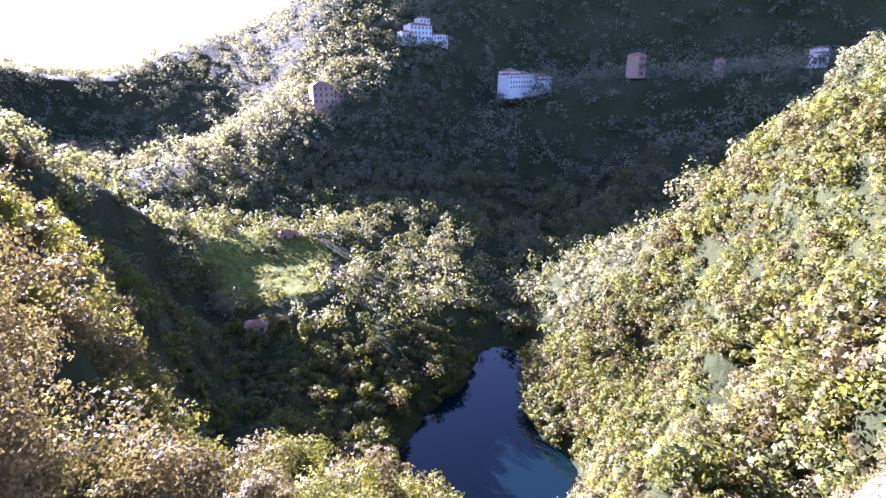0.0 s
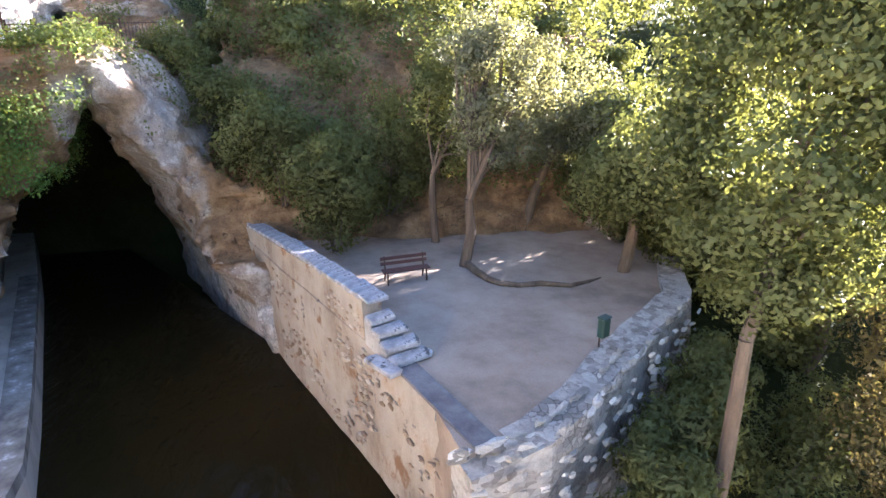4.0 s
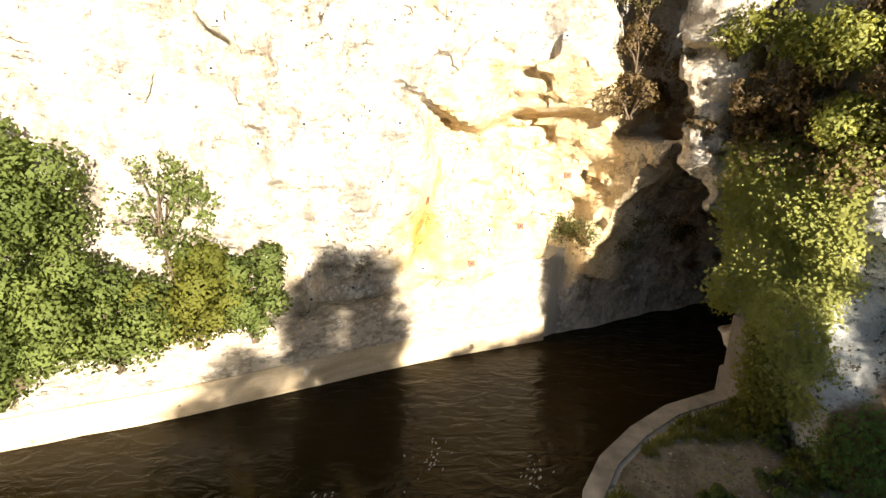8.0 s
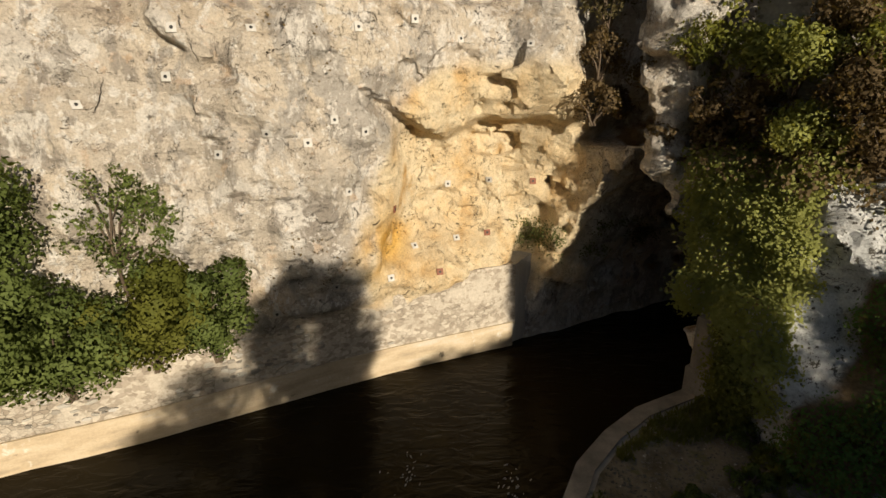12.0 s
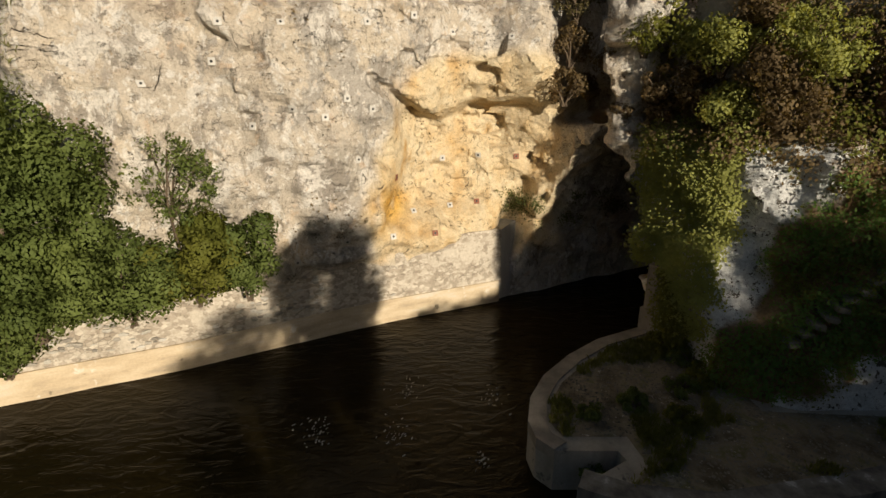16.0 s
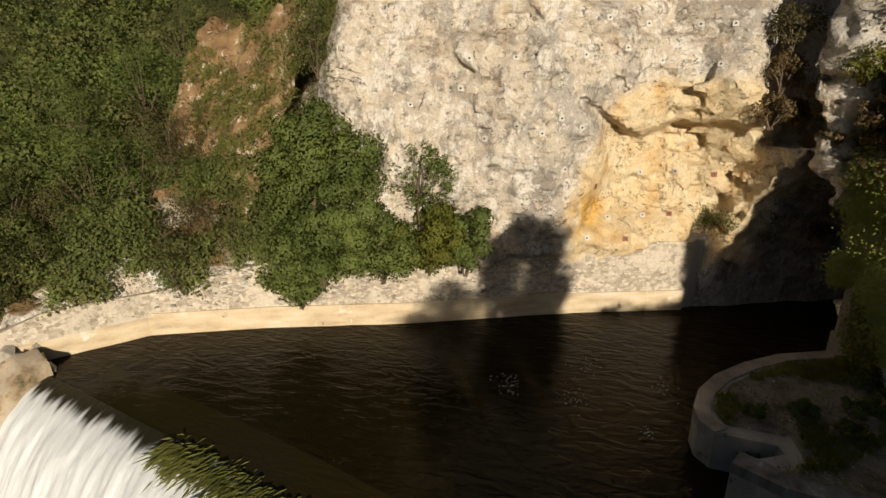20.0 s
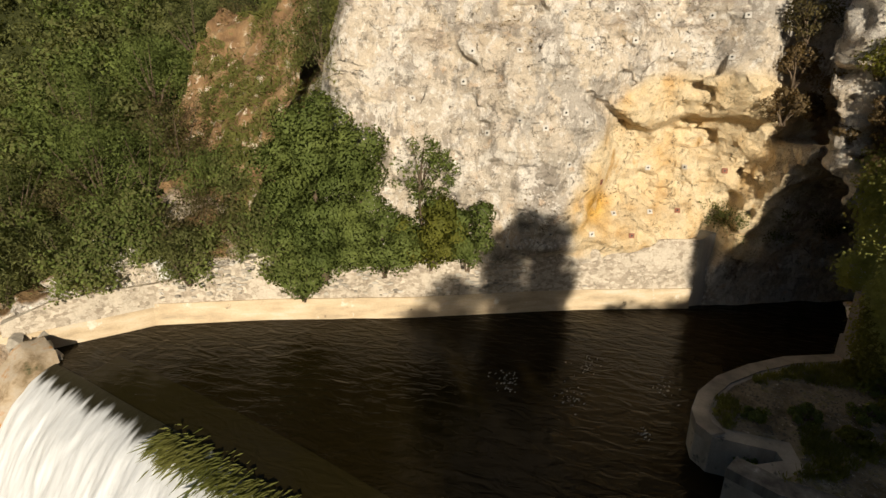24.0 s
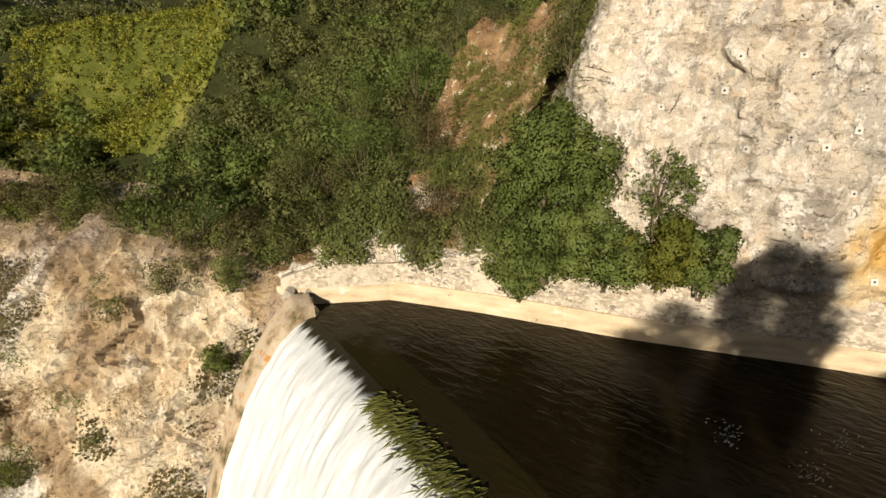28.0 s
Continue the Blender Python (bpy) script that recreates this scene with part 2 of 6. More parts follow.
def rubble_material(name, dark, light, joint):
    m, nt, b = nodes_of(name)
    jog = nt.nodes.new("ShaderNodeVectorMath")
    jog.operation = "MULTIPLY_ADD"
    nt.links.new(noise_col(nt, 3.0), jog.inputs[0])
    jog.inputs[1].default_value = (0.25, 0.25, 0.25)
    nt.links.new(coords(nt, (1, 1, 1.6)), jog.inputs[2])
    edge, cell = add(nt, "ShaderNodeTexVoronoi", Scale=4.6), add(nt, "ShaderNodeTexVoronoi", Scale=4.6)
    edge.feature = "DISTANCE_TO_EDGE"
    for n in (edge, cell):
        nt.links.new(jog.outputs[0], n.inputs["Vector"])
    tint = nt.nodes.new("ShaderNodeRGBToBW")
    nt.links.new(cell.outputs["Color"], tint.inputs[0])
    col = ramp(nt, tint.outputs[0], [(0.2, dark), (0.8, light)])
    lines = ramp(nt, edge.outputs["Distance"], [(0.02, (1, 1, 1)), (0.09, (0, 0, 0))])
    lines = mixc(nt, 1.0, lines, ramp(nt, noise_tex(nt, 0.7, 4), [(0.42, (0.0, 0.0, 0.0)), (0.62, (0.6, 0.6, 0.6))]), "MULTIPLY")
    col = mixc(nt, lines, col, joint)
    mortar = ramp(nt, noise_tex(nt, 0.9, 7, 0.7), [(0.5, (0, 0, 0)), (0.58, (0.9, 0.9, 0.9))])
    col = mixc(nt, mortar, col, tuple(0.95 * c for c in light))
    col = mixc(nt, 0.5, col, ramp(nt, noise_tex(nt, 8, 8, 0.75), [(0.3, (0.4, 0.38, 0.35)), (0.7, (1.1, 1.1, 1.1))]), "MULTIPLY")
    nt.links.new(col, b.inputs["Base Color"])
    b.inputs["Roughness"].default_value = 0.92
    b.inputs["Specular IOR Level"].default_value = 0.15
    height = mixc(nt, 0.6, noise_tex(nt, 6, 8, 0.75), lines, "SUBTRACT")
    bump(nt, b, height, 0.9, 0.05)
    return m


M["rubble"] = rubble_material("pale rubble masonry", (0.34, 0.29, 0.23), (0.60, 0.54, 0.45), (0.10, 0.085, 0.065))
M["grey rubble"] = rubble_material("grey rubble masonry", (0.24, 0.22, 0.19), (0.46, 0.43, 0.38), (0.07, 0.06, 0.05))
M["quay"] = surface("yellow stained quay concrete", [(0.3, (0.34, 0.28, 0.20)), (0.45, (0.50, 0.40, 0.27)), (0.58, (0.58, 0.48, 0.34)), (0.7, (0.60, 0.54, 0.45))], 0.8, (0.5, 0.5, 2.2), 0.92, 6, 0.04, 0.7, [((0.16, 0.13, 0.09), 1.4, 0.64), ((0.62, 0.58, 0.50), 1.1, 0.62)])


def water_material(name, colour, wave, strength, rough=0.06):
    m, nt, b = nodes_of(name)
    b.inputs["Base Color"].default_value = (*colour, 1)
    b.inputs["Roughness"].default_value = rough
    b.inputs["IOR"].default_value = 1.33
    b.inputs["Specular IOR Level"].default_value = 0.12
    bump(nt, b, noise_tex(nt, wave, 4, 0.55, (1, 0.45, 1), 0.8), strength, 0.12)
    return m


M["river"] = water_material("brown green river water", (0.014, 0.010, 0.0035), 2.2, 0.6)
M["pond"] = water_material("blue green pond water", (0.003, 0.010, 0.013), 0.4, 0.1, 0.03)
M["pond"].node_tree.nodes["Principled BSDF"].inputs["Specular IOR Level"].default_value = 0.5
LEAF = {
    "oak": leaf_material("dark olive leaves", (0.07, 0.083, 0.028), (0.185, 0.195, 0.07)),
    "fig": leaf_material("fig leaves", (0.07, 0.10, 0.026), (0.20, 0.245, 0.07)),
    "lime": leaf_material("bright green leaves", (0.085, 0.10, 0.017), (0.205, 0.205, 0.04)),
    "dry": leaf_material("dry brown leaves", (0.10, 0.07, 0.035), (0.23, 0.17, 0.09)),
    "dull": leaf_material("dull olive brown leaves", (0.068, 0.06, 0.026), (0.165, 0.138, 0.062)),
    # paled to stand in for distance haze; the first also serves pale terrace trees
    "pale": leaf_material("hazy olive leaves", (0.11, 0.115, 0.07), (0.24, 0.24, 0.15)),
    "haze": leaf_material("haze paled olive leaves", (0.13, 0.14, 0.10), (0.24, 0.24, 0.18)),
    "weed": leaf_material("fresh green weeds", (0.075, 0.14, 0.03), (0.18, 0.28, 0.07)),
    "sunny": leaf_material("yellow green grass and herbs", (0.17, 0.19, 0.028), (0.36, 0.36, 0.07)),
    "ivy": leaf_material("sunlit yellow green ivy", (0.18, 0.205, 0.05), (0.40, 0.41, 0.13)),
    "grass": leaf_material("grass blades", (0.08, 0.10, 0.022), (0.22, 0.22, 0.07)),
}


# ---- helpers of this scene ----
def mesh_of(name, verts, faces, material, smooth=False, normals=None):
    """A mesh from arrays: verts (n, 3), faces (m, 3) or (m, 4); normals: one for each vertex, to shade a crown as one mass."""
    verts, faces = np.asarray(verts, np.float32), np.asarray(faces, np.int32)
    me = bpy.data.meshes.new(name)
    me.vertices.add(len(verts))
    me.vertices.foreach_set("co", verts.ravel())
    k = faces.shape[1]
    me.loops.add(faces.size)
    me.loops.foreach_set("vertex_index", faces.ravel())
    me.polygons.add(len(faces))
    me.polygons.foreach_set("loop_start", np.arange(0, faces.size, k, dtype=np.int32))
    me.polygons.foreach_set("loop_total", np.full(len(faces), k, np.int32))
    me.polygons.foreach_set("use_smooth", np.full(len(faces), smooth, bool))
    me.update(calc_edges=True)
    me.materials.append(material)
    if normals is not None:
        a = me.attributes.new("custom_normal", "FLOAT_VECTOR", "POINT")
        a.data.foreach_set("vector", np.asarray(normals, np.float32).ravel())
    return me


def attach(ob, parent):
    ob.parent = parent
    return ob


def part(name, bm, material, parent, label=""):
    """A bmesh as one mesh object under a thing or a part."""
    me = bpy.data.meshes.new(name)
    bm.to_mesh(me)
    bm.free()
    me.materials.append(material)
    ob = new(name, me)
    if parent is not None:
        ob.parent = parent
    return tagged(ob, label)


def thing(name, at, label, category, group="", kind="", turn=0):
    ob = new(name)
    ob.matrix_basis = pose(*at, 0, 0, turn)
    return tagged(ob, label, category, group, kind)


LAT = np.random.RandomState(3).rand(48, 48, 48).astype(np.float32)


def vnoise(x, y, z):
    """Smooth noise in 0..1 for arrays."""
    out = 0
    i, j, k = np.floor(x).astype(int), np.floor(y).astype(int), np.floor(z).astype(int)
    u, v, w = x - i, y - j, z - k
    u, v, w = u * u * (3 - 2 * u), v * v * (3 - 2 * v), w * w * (3 - 2 * w)
    i, j, k = i % 48, j % 48, k % 48
    i1, j1, k1 = (i + 1) % 48, (j + 1) % 48, (k + 1) % 48
    for a, fa in ((i, 1 - u), (i1, u)):
        for b, fb in ((j, 1 - v), (j1, v)):
            for c, fc in ((k, 1 - w), (k1, w)):
                out = out + LAT[a, b, c] * fa * fb * fc
    return out


def fbm(x, y, z, size, octaves=4, gain=0.5):
    """Layered noise in about -1..1; size in metres of the largest lumps."""
    total, amp, s, norm = 0, 1.0, 1.0 / size, 0.0
    for o in range(octaves):
        total = total + amp * (vnoise(x * s + 7.3 * o, y * s + 3.1 * o, z * s + 5.7 * o) * 2 - 1)
        norm += amp
        amp, s = amp * gain, s * 2.03
    return total / norm * 1.6


def facets(x, y, z, size, seed=5):
    """Broken planes: each cell of a jittered lattice has its own height and tilt, in about -1..1."""
    x, y, z = x / size, y / size, z / size
    i, j, k = np.floor(x).astype(int), np.floor(y).astype(int), np.floor(z).astype(int)
    tab = np.random.RandomState(seed).rand(24, 24, 24, 6).astype(np.float32)
    best, out = np.full(x.shape, 9.0, np.float32), np.zeros(x.shape, np.float32)
    for a in (-1, 0, 1):
        for b in (-1, 0, 1):
            for c in (-1, 0, 1):
                r = tab[(i + a) % 24, (j + b) % 24, (k + c) % 24]
                dx, dy, dz = x - (i + a + r[..., 0]), y - (j + b + r[..., 1]), z - (k + c + r[..., 2])
                d = dx * dx + dy * dy + dz * dz
                m = d < best
                best = np.where(m, d, best)
                out = np.where(m, (r[..., 3] - 0.5) * 1.2 + (r[..., 4] - 0.5) * (dy + dx) * 2.2 + (r[..., 5] - 0.5) * dz * 2.2, out)
    return out


def smooth(v, a, b):
    t = np.clip((v - a) / (b - a), 0, 1)
    return t * t * (3 - 2 * t)


def surface_nets(f, origin, h):
    """The surface where the field f changes sign, as quads."""
    nx, ny, nz = f.shape
    inside = f < 0
    c = [inside[i:nx - 1 + i, j:ny - 1 + j, k:nz - 1 + k] for i in (0, 1) for j in (0, 1) for k in (0, 1)]
    count = sum(a.astype(np.int8) for a in c)
    cells = np.argwhere((count > 0) & (count < 8))
    ids = -np.ones((nx - 1, ny - 1, nz - 1), np.int32)
    ids[tuple(cells.T)] = np.arange(len(cells))
    pos, hits = np.zeros((len(cells), 3)), np.zeros(len(cells))
    corners = [(i, j, k) for i in (0, 1) for j in (0, 1) for k in (0, 1)]
    for a in corners:
        for ax in range(3):
            if a[ax] == 0:
                b = list(a)
                b[ax] = 1
                fa = f[tuple((cells + a).T)]
                fb = f[tuple((cells + b).T)]
                m = (fa < 0) != (fb < 0)
                t = fa[m] / (fa[m] - fb[m])
                pos[m] += np.array(a) + t[:, None] * (np.array(b) - np.array(a))
                hits[m] += 1
    verts = (cells + pos / hits[:, None]) * h + np.array(origin)
    quads = []
    for ax in range(3):
        sl0, sl1 = [slice(None)] * 3, [slice(None)] * 3
        sl0[ax], sl1[ax] = slice(0, -1), slice(1, None)
        a, b = inside[tuple(sl0)], inside[tuple(sl1)]
        e = np.argwhere(a != b)
        o1, o2 = [q for q in range(3) if q != ax]
        ok = (e[:, o1] > 0) & (e[:, o2] > 0) & (e[:, o1] < f.shape[o1] - 1) & (e[:, o2] < f.shape[o2] - 1)
        e = e[ok]
        flip = a[tuple(e.T)]
        if ax == 1:
            flip = ~flip
        d1, d2 = np.zeros(3, int), np.zeros(3, int)
        d1[o1], d2[o2] = 1, 1
        q = np.stack([ids[tuple((e - d1 - d2).T)], ids[tuple((e - d2).T)], ids[tuple(e.T)], ids[tuple((e - d1).T)]], 1)
        q[~flip] = q[~flip][:, ::-1]
        quads.append(q)
    return verts, np.concatenate(quads)


def box(bm, size, at, turn=0.0, bevel=0.0, jitter=0.0):
    """A box in a bmesh; size and centre in metres, turn in degrees about z."""
    made = bmesh.ops.create_cube(bm, size=1.0, matrix=pose(*at, 0, 0, turn) @ Matrix.Diagonal((*size, 1)))
    vs = made["verts"]
    if jitter:
        for v in vs:
            v.co += Vector((random.uniform(-jitter, jitter) for _ in range(3)))
    if bevel:
        es = {e for v in vs for e in v.link_edges}
        bmesh.ops.bevel(bm, geom=list(es), offset=bevel, segments=1, affect="EDGES")


def tube(bm, pts, radii, sides=8):
    """A tapered tube along points."""
    rings = []
    for n, (p, r) in enumerate(zip(pts, radii)):
        p = Vector(p)
        d = (Vector(pts[min(n + 1, len(pts) - 1)]) - Vector(pts[max(n - 1, 0)])).normalized()
        a = d.orthogonal().normalized() if n == 0 else (rings_a - d * rings_a.dot(d)).normalized()
        rings_a = a
        b = d.cross(a)
        rings.append([bm.verts.new(p + (a * math.cos(2 * math.pi * k / sides) + b * math.sin(2 * math.pi * k / sides)) * r) for k in range(sides)])
    for r0, r1 in zip(rings, rings[1:]):
        for k in range(sides):
            bm.faces.new((r0[k], r0[(k + 1) % sides], r1[(k + 1) % sides], r1[k]))
    bm.faces.new(rings[0][::-1])
    bm.faces.new(rings[-1])


def leaf_quads(centres, normals, size, ratio=0.6, spread=0.9, fold=0.25, round_by=0.75):
    """Leaves as folded diamonds: arrays of places and outward directions; returns verts, quads and shading normals."""
    n = len(centres)
    out = normals / (np.linalg.norm(normals, axis=1, keepdims=True) + 1e-9)
    nrm = normals + rng.normal(0, spread, (n, 3))
    nrm /= np.linalg.norm(nrm, axis=1, keepdims=True) + 1e-9
    nrm[(nrm * out).sum(1) < 0] *= -1
    t = np.cross(nrm, rng.normal(0, 1, (n, 3)))
    t /= np.linalg.norm(t, axis=1, keepdims=True) + 1e-9
    b = np.cross(nrm, t)
    s = (size * rng.uniform(0.6, 1.35, n))[:, None] * 0.5
    v = np.stack([centres - t * s, centres - b * s * ratio + nrm * s * fold, centres + t * s, centres + b * s * ratio + nrm * s * fold], 1).reshape(-1, 3)
    shade = out * round_by + nrm * (1 - round_by)
    shade /= np.linalg.norm(shade, axis=1, keepdims=True) + 1e-9
    return v, np.arange(4 * n).reshape(n, 4), np.repeat(shade, 4, 0)


def leaf_tris(centres, normals, size, spread=0.5):
    """Sprays of far foliage, three corners each; shading normals follow the crown."""
    n = len(centres)
    nrm = normals + rng.normal(0, spread, (n, 3))
    nrm /= np.linalg.norm(nrm, axis=1, keepdims=True) + 1e-9
    t = np.cross(nrm, rng.normal(0, 1, (n, 3)))
    t /= np.linalg.norm(t, axis=1, keepdims=True) + 1e-9
    b = np.cross(nrm, t)
    s = ((0.45 if size < 1.5 else 0.4) * size * rng.uniform(0.55, 1.35, n))[:, None]
    v = np.stack([centres + t * s, centres - t * s * 0.5 + b * s * 0.8, centres - t * s * 0.5 - b * s * 0.8], 1).reshape(-1, 3)
    shade = normals * 0.93 + nrm * 0.07
    shade /= np.linalg.norm(shade, axis=1, keepdims=True) + 1e-9
    return v, np.arange(3 * n).reshape(n, 3), np.repeat(shade, 3, 0)


# ---- the lie of the land ----
def line_x(y, pts):
    a = np.array(sorted((p[1], p[0]) for p in pts))
    return np.interp(y, a[:, 0], a[:, 1])


WEST_BANK = [(-7.0, -27.5), (-9.2, -24.8), (-12.3, -22.3), (-14.6, -17.1), (-17.1, -10.1), (-19.9, -3.9), (-21.0, -1.2), (-22.6, 3.4), (-23.8, 7.0), (-26.0, 12.8), (-30.0, 22.0), (-38.0, 41.0)]
TUNNEL_WALL = [(-23.0, 3.75), (-23.5, 4.6), (-24.6, 6.7), (-25.9, 9.9), (-27.1, 13.4), (-30.6, 22.0)]
WEIR = [(-8.2, -24.6), (-7.5, -21.5), (-6.6, -18.0), (-5.5, -13.4), (-4.5, -9.6), (-3.2, -5.0), (-1.4, 0.5), (0.6, 5.0), (2.4, 8.2)]
TERRACE_Z, PLATFORM_Z = 4.1, 1.4
AXIS = np.array((-0.39, 0.921))
SIDE = np.array((0.921, 0.39))


def along(x, y, o):
    return (x - o[0]) * AXIS[0] + (y - o[1]) * AXIS[1], (x - o[0]) * SIDE[0] + (y - o[1]) * SIDE[1]


def cliff_field(x, y, z):
    """Signed field of the rock, negative inside: the western cliff, the spur between the tunnels, the rock over the eastern tunnel."""
    set_back = -1.3 * smooth(z, 3, 7.5) * np.exp(-((y + 3.8) / 3.2) ** 2)
    shelf = np.interp(y, (-4.2, -3.6, -2.2, -1.2, -0.2, 0.8, 2.4, 5.0), (12.8, 12.4, 11.6, 10.9, 10.1, 9.7, 10.4, 10.4))
    left = np.interp(z, (2, 5, 8, 10, 12), (-2.0, -2.2, -1.3, -1.6, -3.0))
    set_back = set_back + 1.3 * smooth(y, left, left + 0.7) * (1 - smooth(y, 3.5, 6.5)) * smooth(z, 3.2, 6.0) * (1 - smooth(z, shelf - 0.35, shelf + 0.1))
    set_back = set_back + 0.4 * smooth(z, 7.6, 8.4) * (1 - smooth(z, shelf - 0.4, shelf)) * smooth(y, -0.8, 0.5) * (1 - smooth(y, 4, 6))
    set_back = set_back + 0.6 * (1 - smooth(z, 2.8, 4.4))
    set_back = set_back - 3.0 * smooth(y, 1, 7) * smooth(z, 7, 13)
    set_back = set_back + 0.5 * np.maximum(z - 13, 0)
    set_back = set_back + smooth(-y, 12.5, 19.5) * np.maximum(z - 3.2, 0) * 1.15
    lip = np.interp(y, (3.9, 5.5, 6.9, 9.0), (4.9, 7.1, 8.5, 9.2))
    set_back = set_back + (0.95 + 0.2 * np.maximum(z - 4.6, 0)) * smooth(y, 3.3, 4.6) * (1 - smooth(z, lip - 0.8, lip + 0.3)) + 1.1 * smooth(y, 3.6, 4.4) * (1 - smooth(z, 4.1, 4.9))
    west = (x - (line_x(y, WEST_BANK) - set_back)) * 0.88
    west = np.maximum(west, z - 17 - 0.2 * np.maximum(-20 - x, 0))
    west = np.maximum(west, (z - np.maximum(2.0, 2.0 + (y + 25.5) * 2.4)) * 0.45)
    # the spur between the tunnels
    face = (x + 16.8) * 0.543 - (y - 9.3) * 0.84
    lean = 0.10 * (z - 3)
    upper = np.maximum(face + lean, z - (9.3 + 0.55 * np.maximum(-face - 0.8, 0) + 2.6 * np.maximum(-face - 3.0, 0) * (x < -14.0)))
    upper = np.maximum(upper, z - 17)
    buttress = np.maximum((np.hypot((x + 20.0) * 0.8, y - 8.7) - 1.0 - 0.03 * (z - 9)) * 0.9, np.maximum(z - 17.5, 8.6 - z))
    upper = np.maximum(upper, x - (-13.0 + 0.25 * smooth(y, 18, 26)))
    slope_top = 1.7 + 0.58 * (y - 10) + 1.3 * np.clip(-11.6 - x, -0.7, 3.0)
    edge = np.interp(y, (9.5, 14.5, 18.0, 21.0, 26.0), (-10.7, -10.3, -10.6, -11.3, -11.5))
    low = np.maximum(np.maximum((z - slope_top) * 0.85, x - edge + 0.12 * z), 9.5 - y)
    low = np.maximum(low, z - 11.4)
    # the rock over the eastern tunnel, and the bank behind the terrace
    mouth = (x + 11.5) * 0.405 - (y - 20.5) * 0.914
    s = (x + 11.5) * 0.914 + (y - 20.5) * 0.405
    crest = np.interp(s, (0, 3, 4.9, 7.3, 8.6, 10.2, 12), (11.3, 11.4, 11.0, 8.9, 7.0, 4.9, 4.0))
    over = np.maximum(mouth + 0.18 * (z - 5), z - crest - 0.75 * np.maximum(-mouth - 1.0, 0))
    over = np.maximum(over, z - 11.6 - 0.5 * np.maximum(y - 30, 0))
    over = np.maximum(over, -s - 2.0)
    over = np.maximum(over, (z - (2.4 + 0.58 * (y - 10)) - 2.6 * np.maximum(x + 11.2, 0)) * 0.7)
    bank = np.maximum(z - (3.6 + 1.15 * np.maximum(y - 22.0 + 0.1 * x, 0)), z - 13 - 0.4 * np.maximum(y - 30, 0)) * 0.7
    bank = np.maximum(np.maximum(bank, -4.5 - x), 20.5 - y)
    f = np.minimum(np.minimum(np.minimum(west, buttress), upper), np.minimum(low, np.minimum(over, bank)))
    # clefts beside the rock pillar over the western tunnel
    for x0, y0, r in ((-21.2, 7.0, 1.0),):
        d = np.hypot(x - x0 + 0.08 * (z - 12), y - y0) - r - 0.05 * (z - 10)
        f = np.maximum(f, -np.maximum(d, 9.6 - z))
    # the two tunnels
    a, s = along(x, y, (-20.9, 9.2))
    half = 4.1 * (1 - (np.clip(z, 0, 9.7) / 9.7) ** 1.7)
    f = np.maximum(f, -np.maximum((np.abs(s) - half) * 0.8, -7 - a))
    a, s = along(x, y, (-7.75, 22.16))
    t = np.clip(z, 0, 10.1) / 10.1
    left, right = 4.65 * (1 - t ** 1.7), 0.35 + 4.1 * (1 - t ** 1.3)
    return np.maximum(f, -np.maximum(-s - left, s - right) * 0.75)


H = 0.22
gx, gy, gz = np.arange(-34, 16.01, H), np.arange(-28, 42.01, H), np.arange(-1.8, 21.01, H)
X, Y, Z = np.meshgrid(gx, gy, gz, indexing="ij")
F = cliff_field(X, Y, Z).astype(np.float32)
near = np.abs(F) < 1.3
xn, yn, zn = X[near], Y[near], Z[near]
rough = 0.5 * fbm(xn, yn, zn * 1.3, 5.0, 3) + 0.42 * np.abs(fbm(xn + 0.35 * zn, yn + 0.5 * zn, zn * 1.8, 2.4, 3)) - 0.15
rough = rough + 0.2 * smooth(fbm(xn * 0.9, yn + 0.8 * zn, zn * 0.6, 3.3, 2), 0.15, 0.3)
chip = np.abs(fbm(xn + 0.3 * zn, yn - 0.2 * zn, zn * 1.5, 0.95, 2))
rough = rough + 0.2 * chip - 0.05
rough = rough + 0.2 * facets(xn + 0.3 * zn, yn + 0.5 * zn, zn * 1.2, 2.1) + 0.09 * facets(xn, yn, zn * 1.3, 0.9, 9)
F[near] += (rough * (0.35 + 0.65 * smooth(zn, 1.0, 4.0))).astype(np.float32)
strata = np.abs(((zn + 0.25 * yn * 0.3 + 0.5 * fbm(xn, yn, zn, 2.2, 3)) / 0.85) % 1 - 0.5)
F[near] += (0.3 * (strata - 0.25) * smooth(yn, -0.6, 0.6) * (1 - smooth(yn, 5.5, 7)) * smooth(zn, 7.4, 8.4) * (1 - smooth(zn, 12.0, 12.6)) * (xn < -17)).astype(np.float32)
verts, quads = surface_nets(F, (gx[0], gy[0], gz[0]), H)
root = list(range(len(verts)))


def find(a):
    while root[a] != a:
        root[a] = root[root[a]]
        a = root[a]
    return a


for a, b, c, d in quads.tolist():
    a = find(a)
    for e in (b, c, d):
        root[find(e)] = a
root = np.array([find(a) for a in range(len(verts))])
whole = np.bincount(root, minlength=len(verts))[root] > 3000
quads = quads[whole[quads[:, 0]]]
renumber = np.cumsum(whole) - 1
verts, quads = verts[whole], renumber[quads]
cliff_mesh = mesh_of("cliff", verts, quads, M["rock"], True)
cliff_mesh.set_sharp_from_angle(angle=radians(20))
vn = np.zeros_like(verts)
fn = np.cross(verts[quads[:, 2]] - verts[quads[:, 0]], verts[quads[:, 3]] - verts[quads[:, 1]])
for q in range(4):
    np.add.at(vn, quads[:, q], fn)
vn /= np.linalg.norm(vn, axis=1, keepdims=True) + 1e-9
cx, cy, cz = verts.T
patchy = fbm(cx, cy, cz, 1.4, 4)
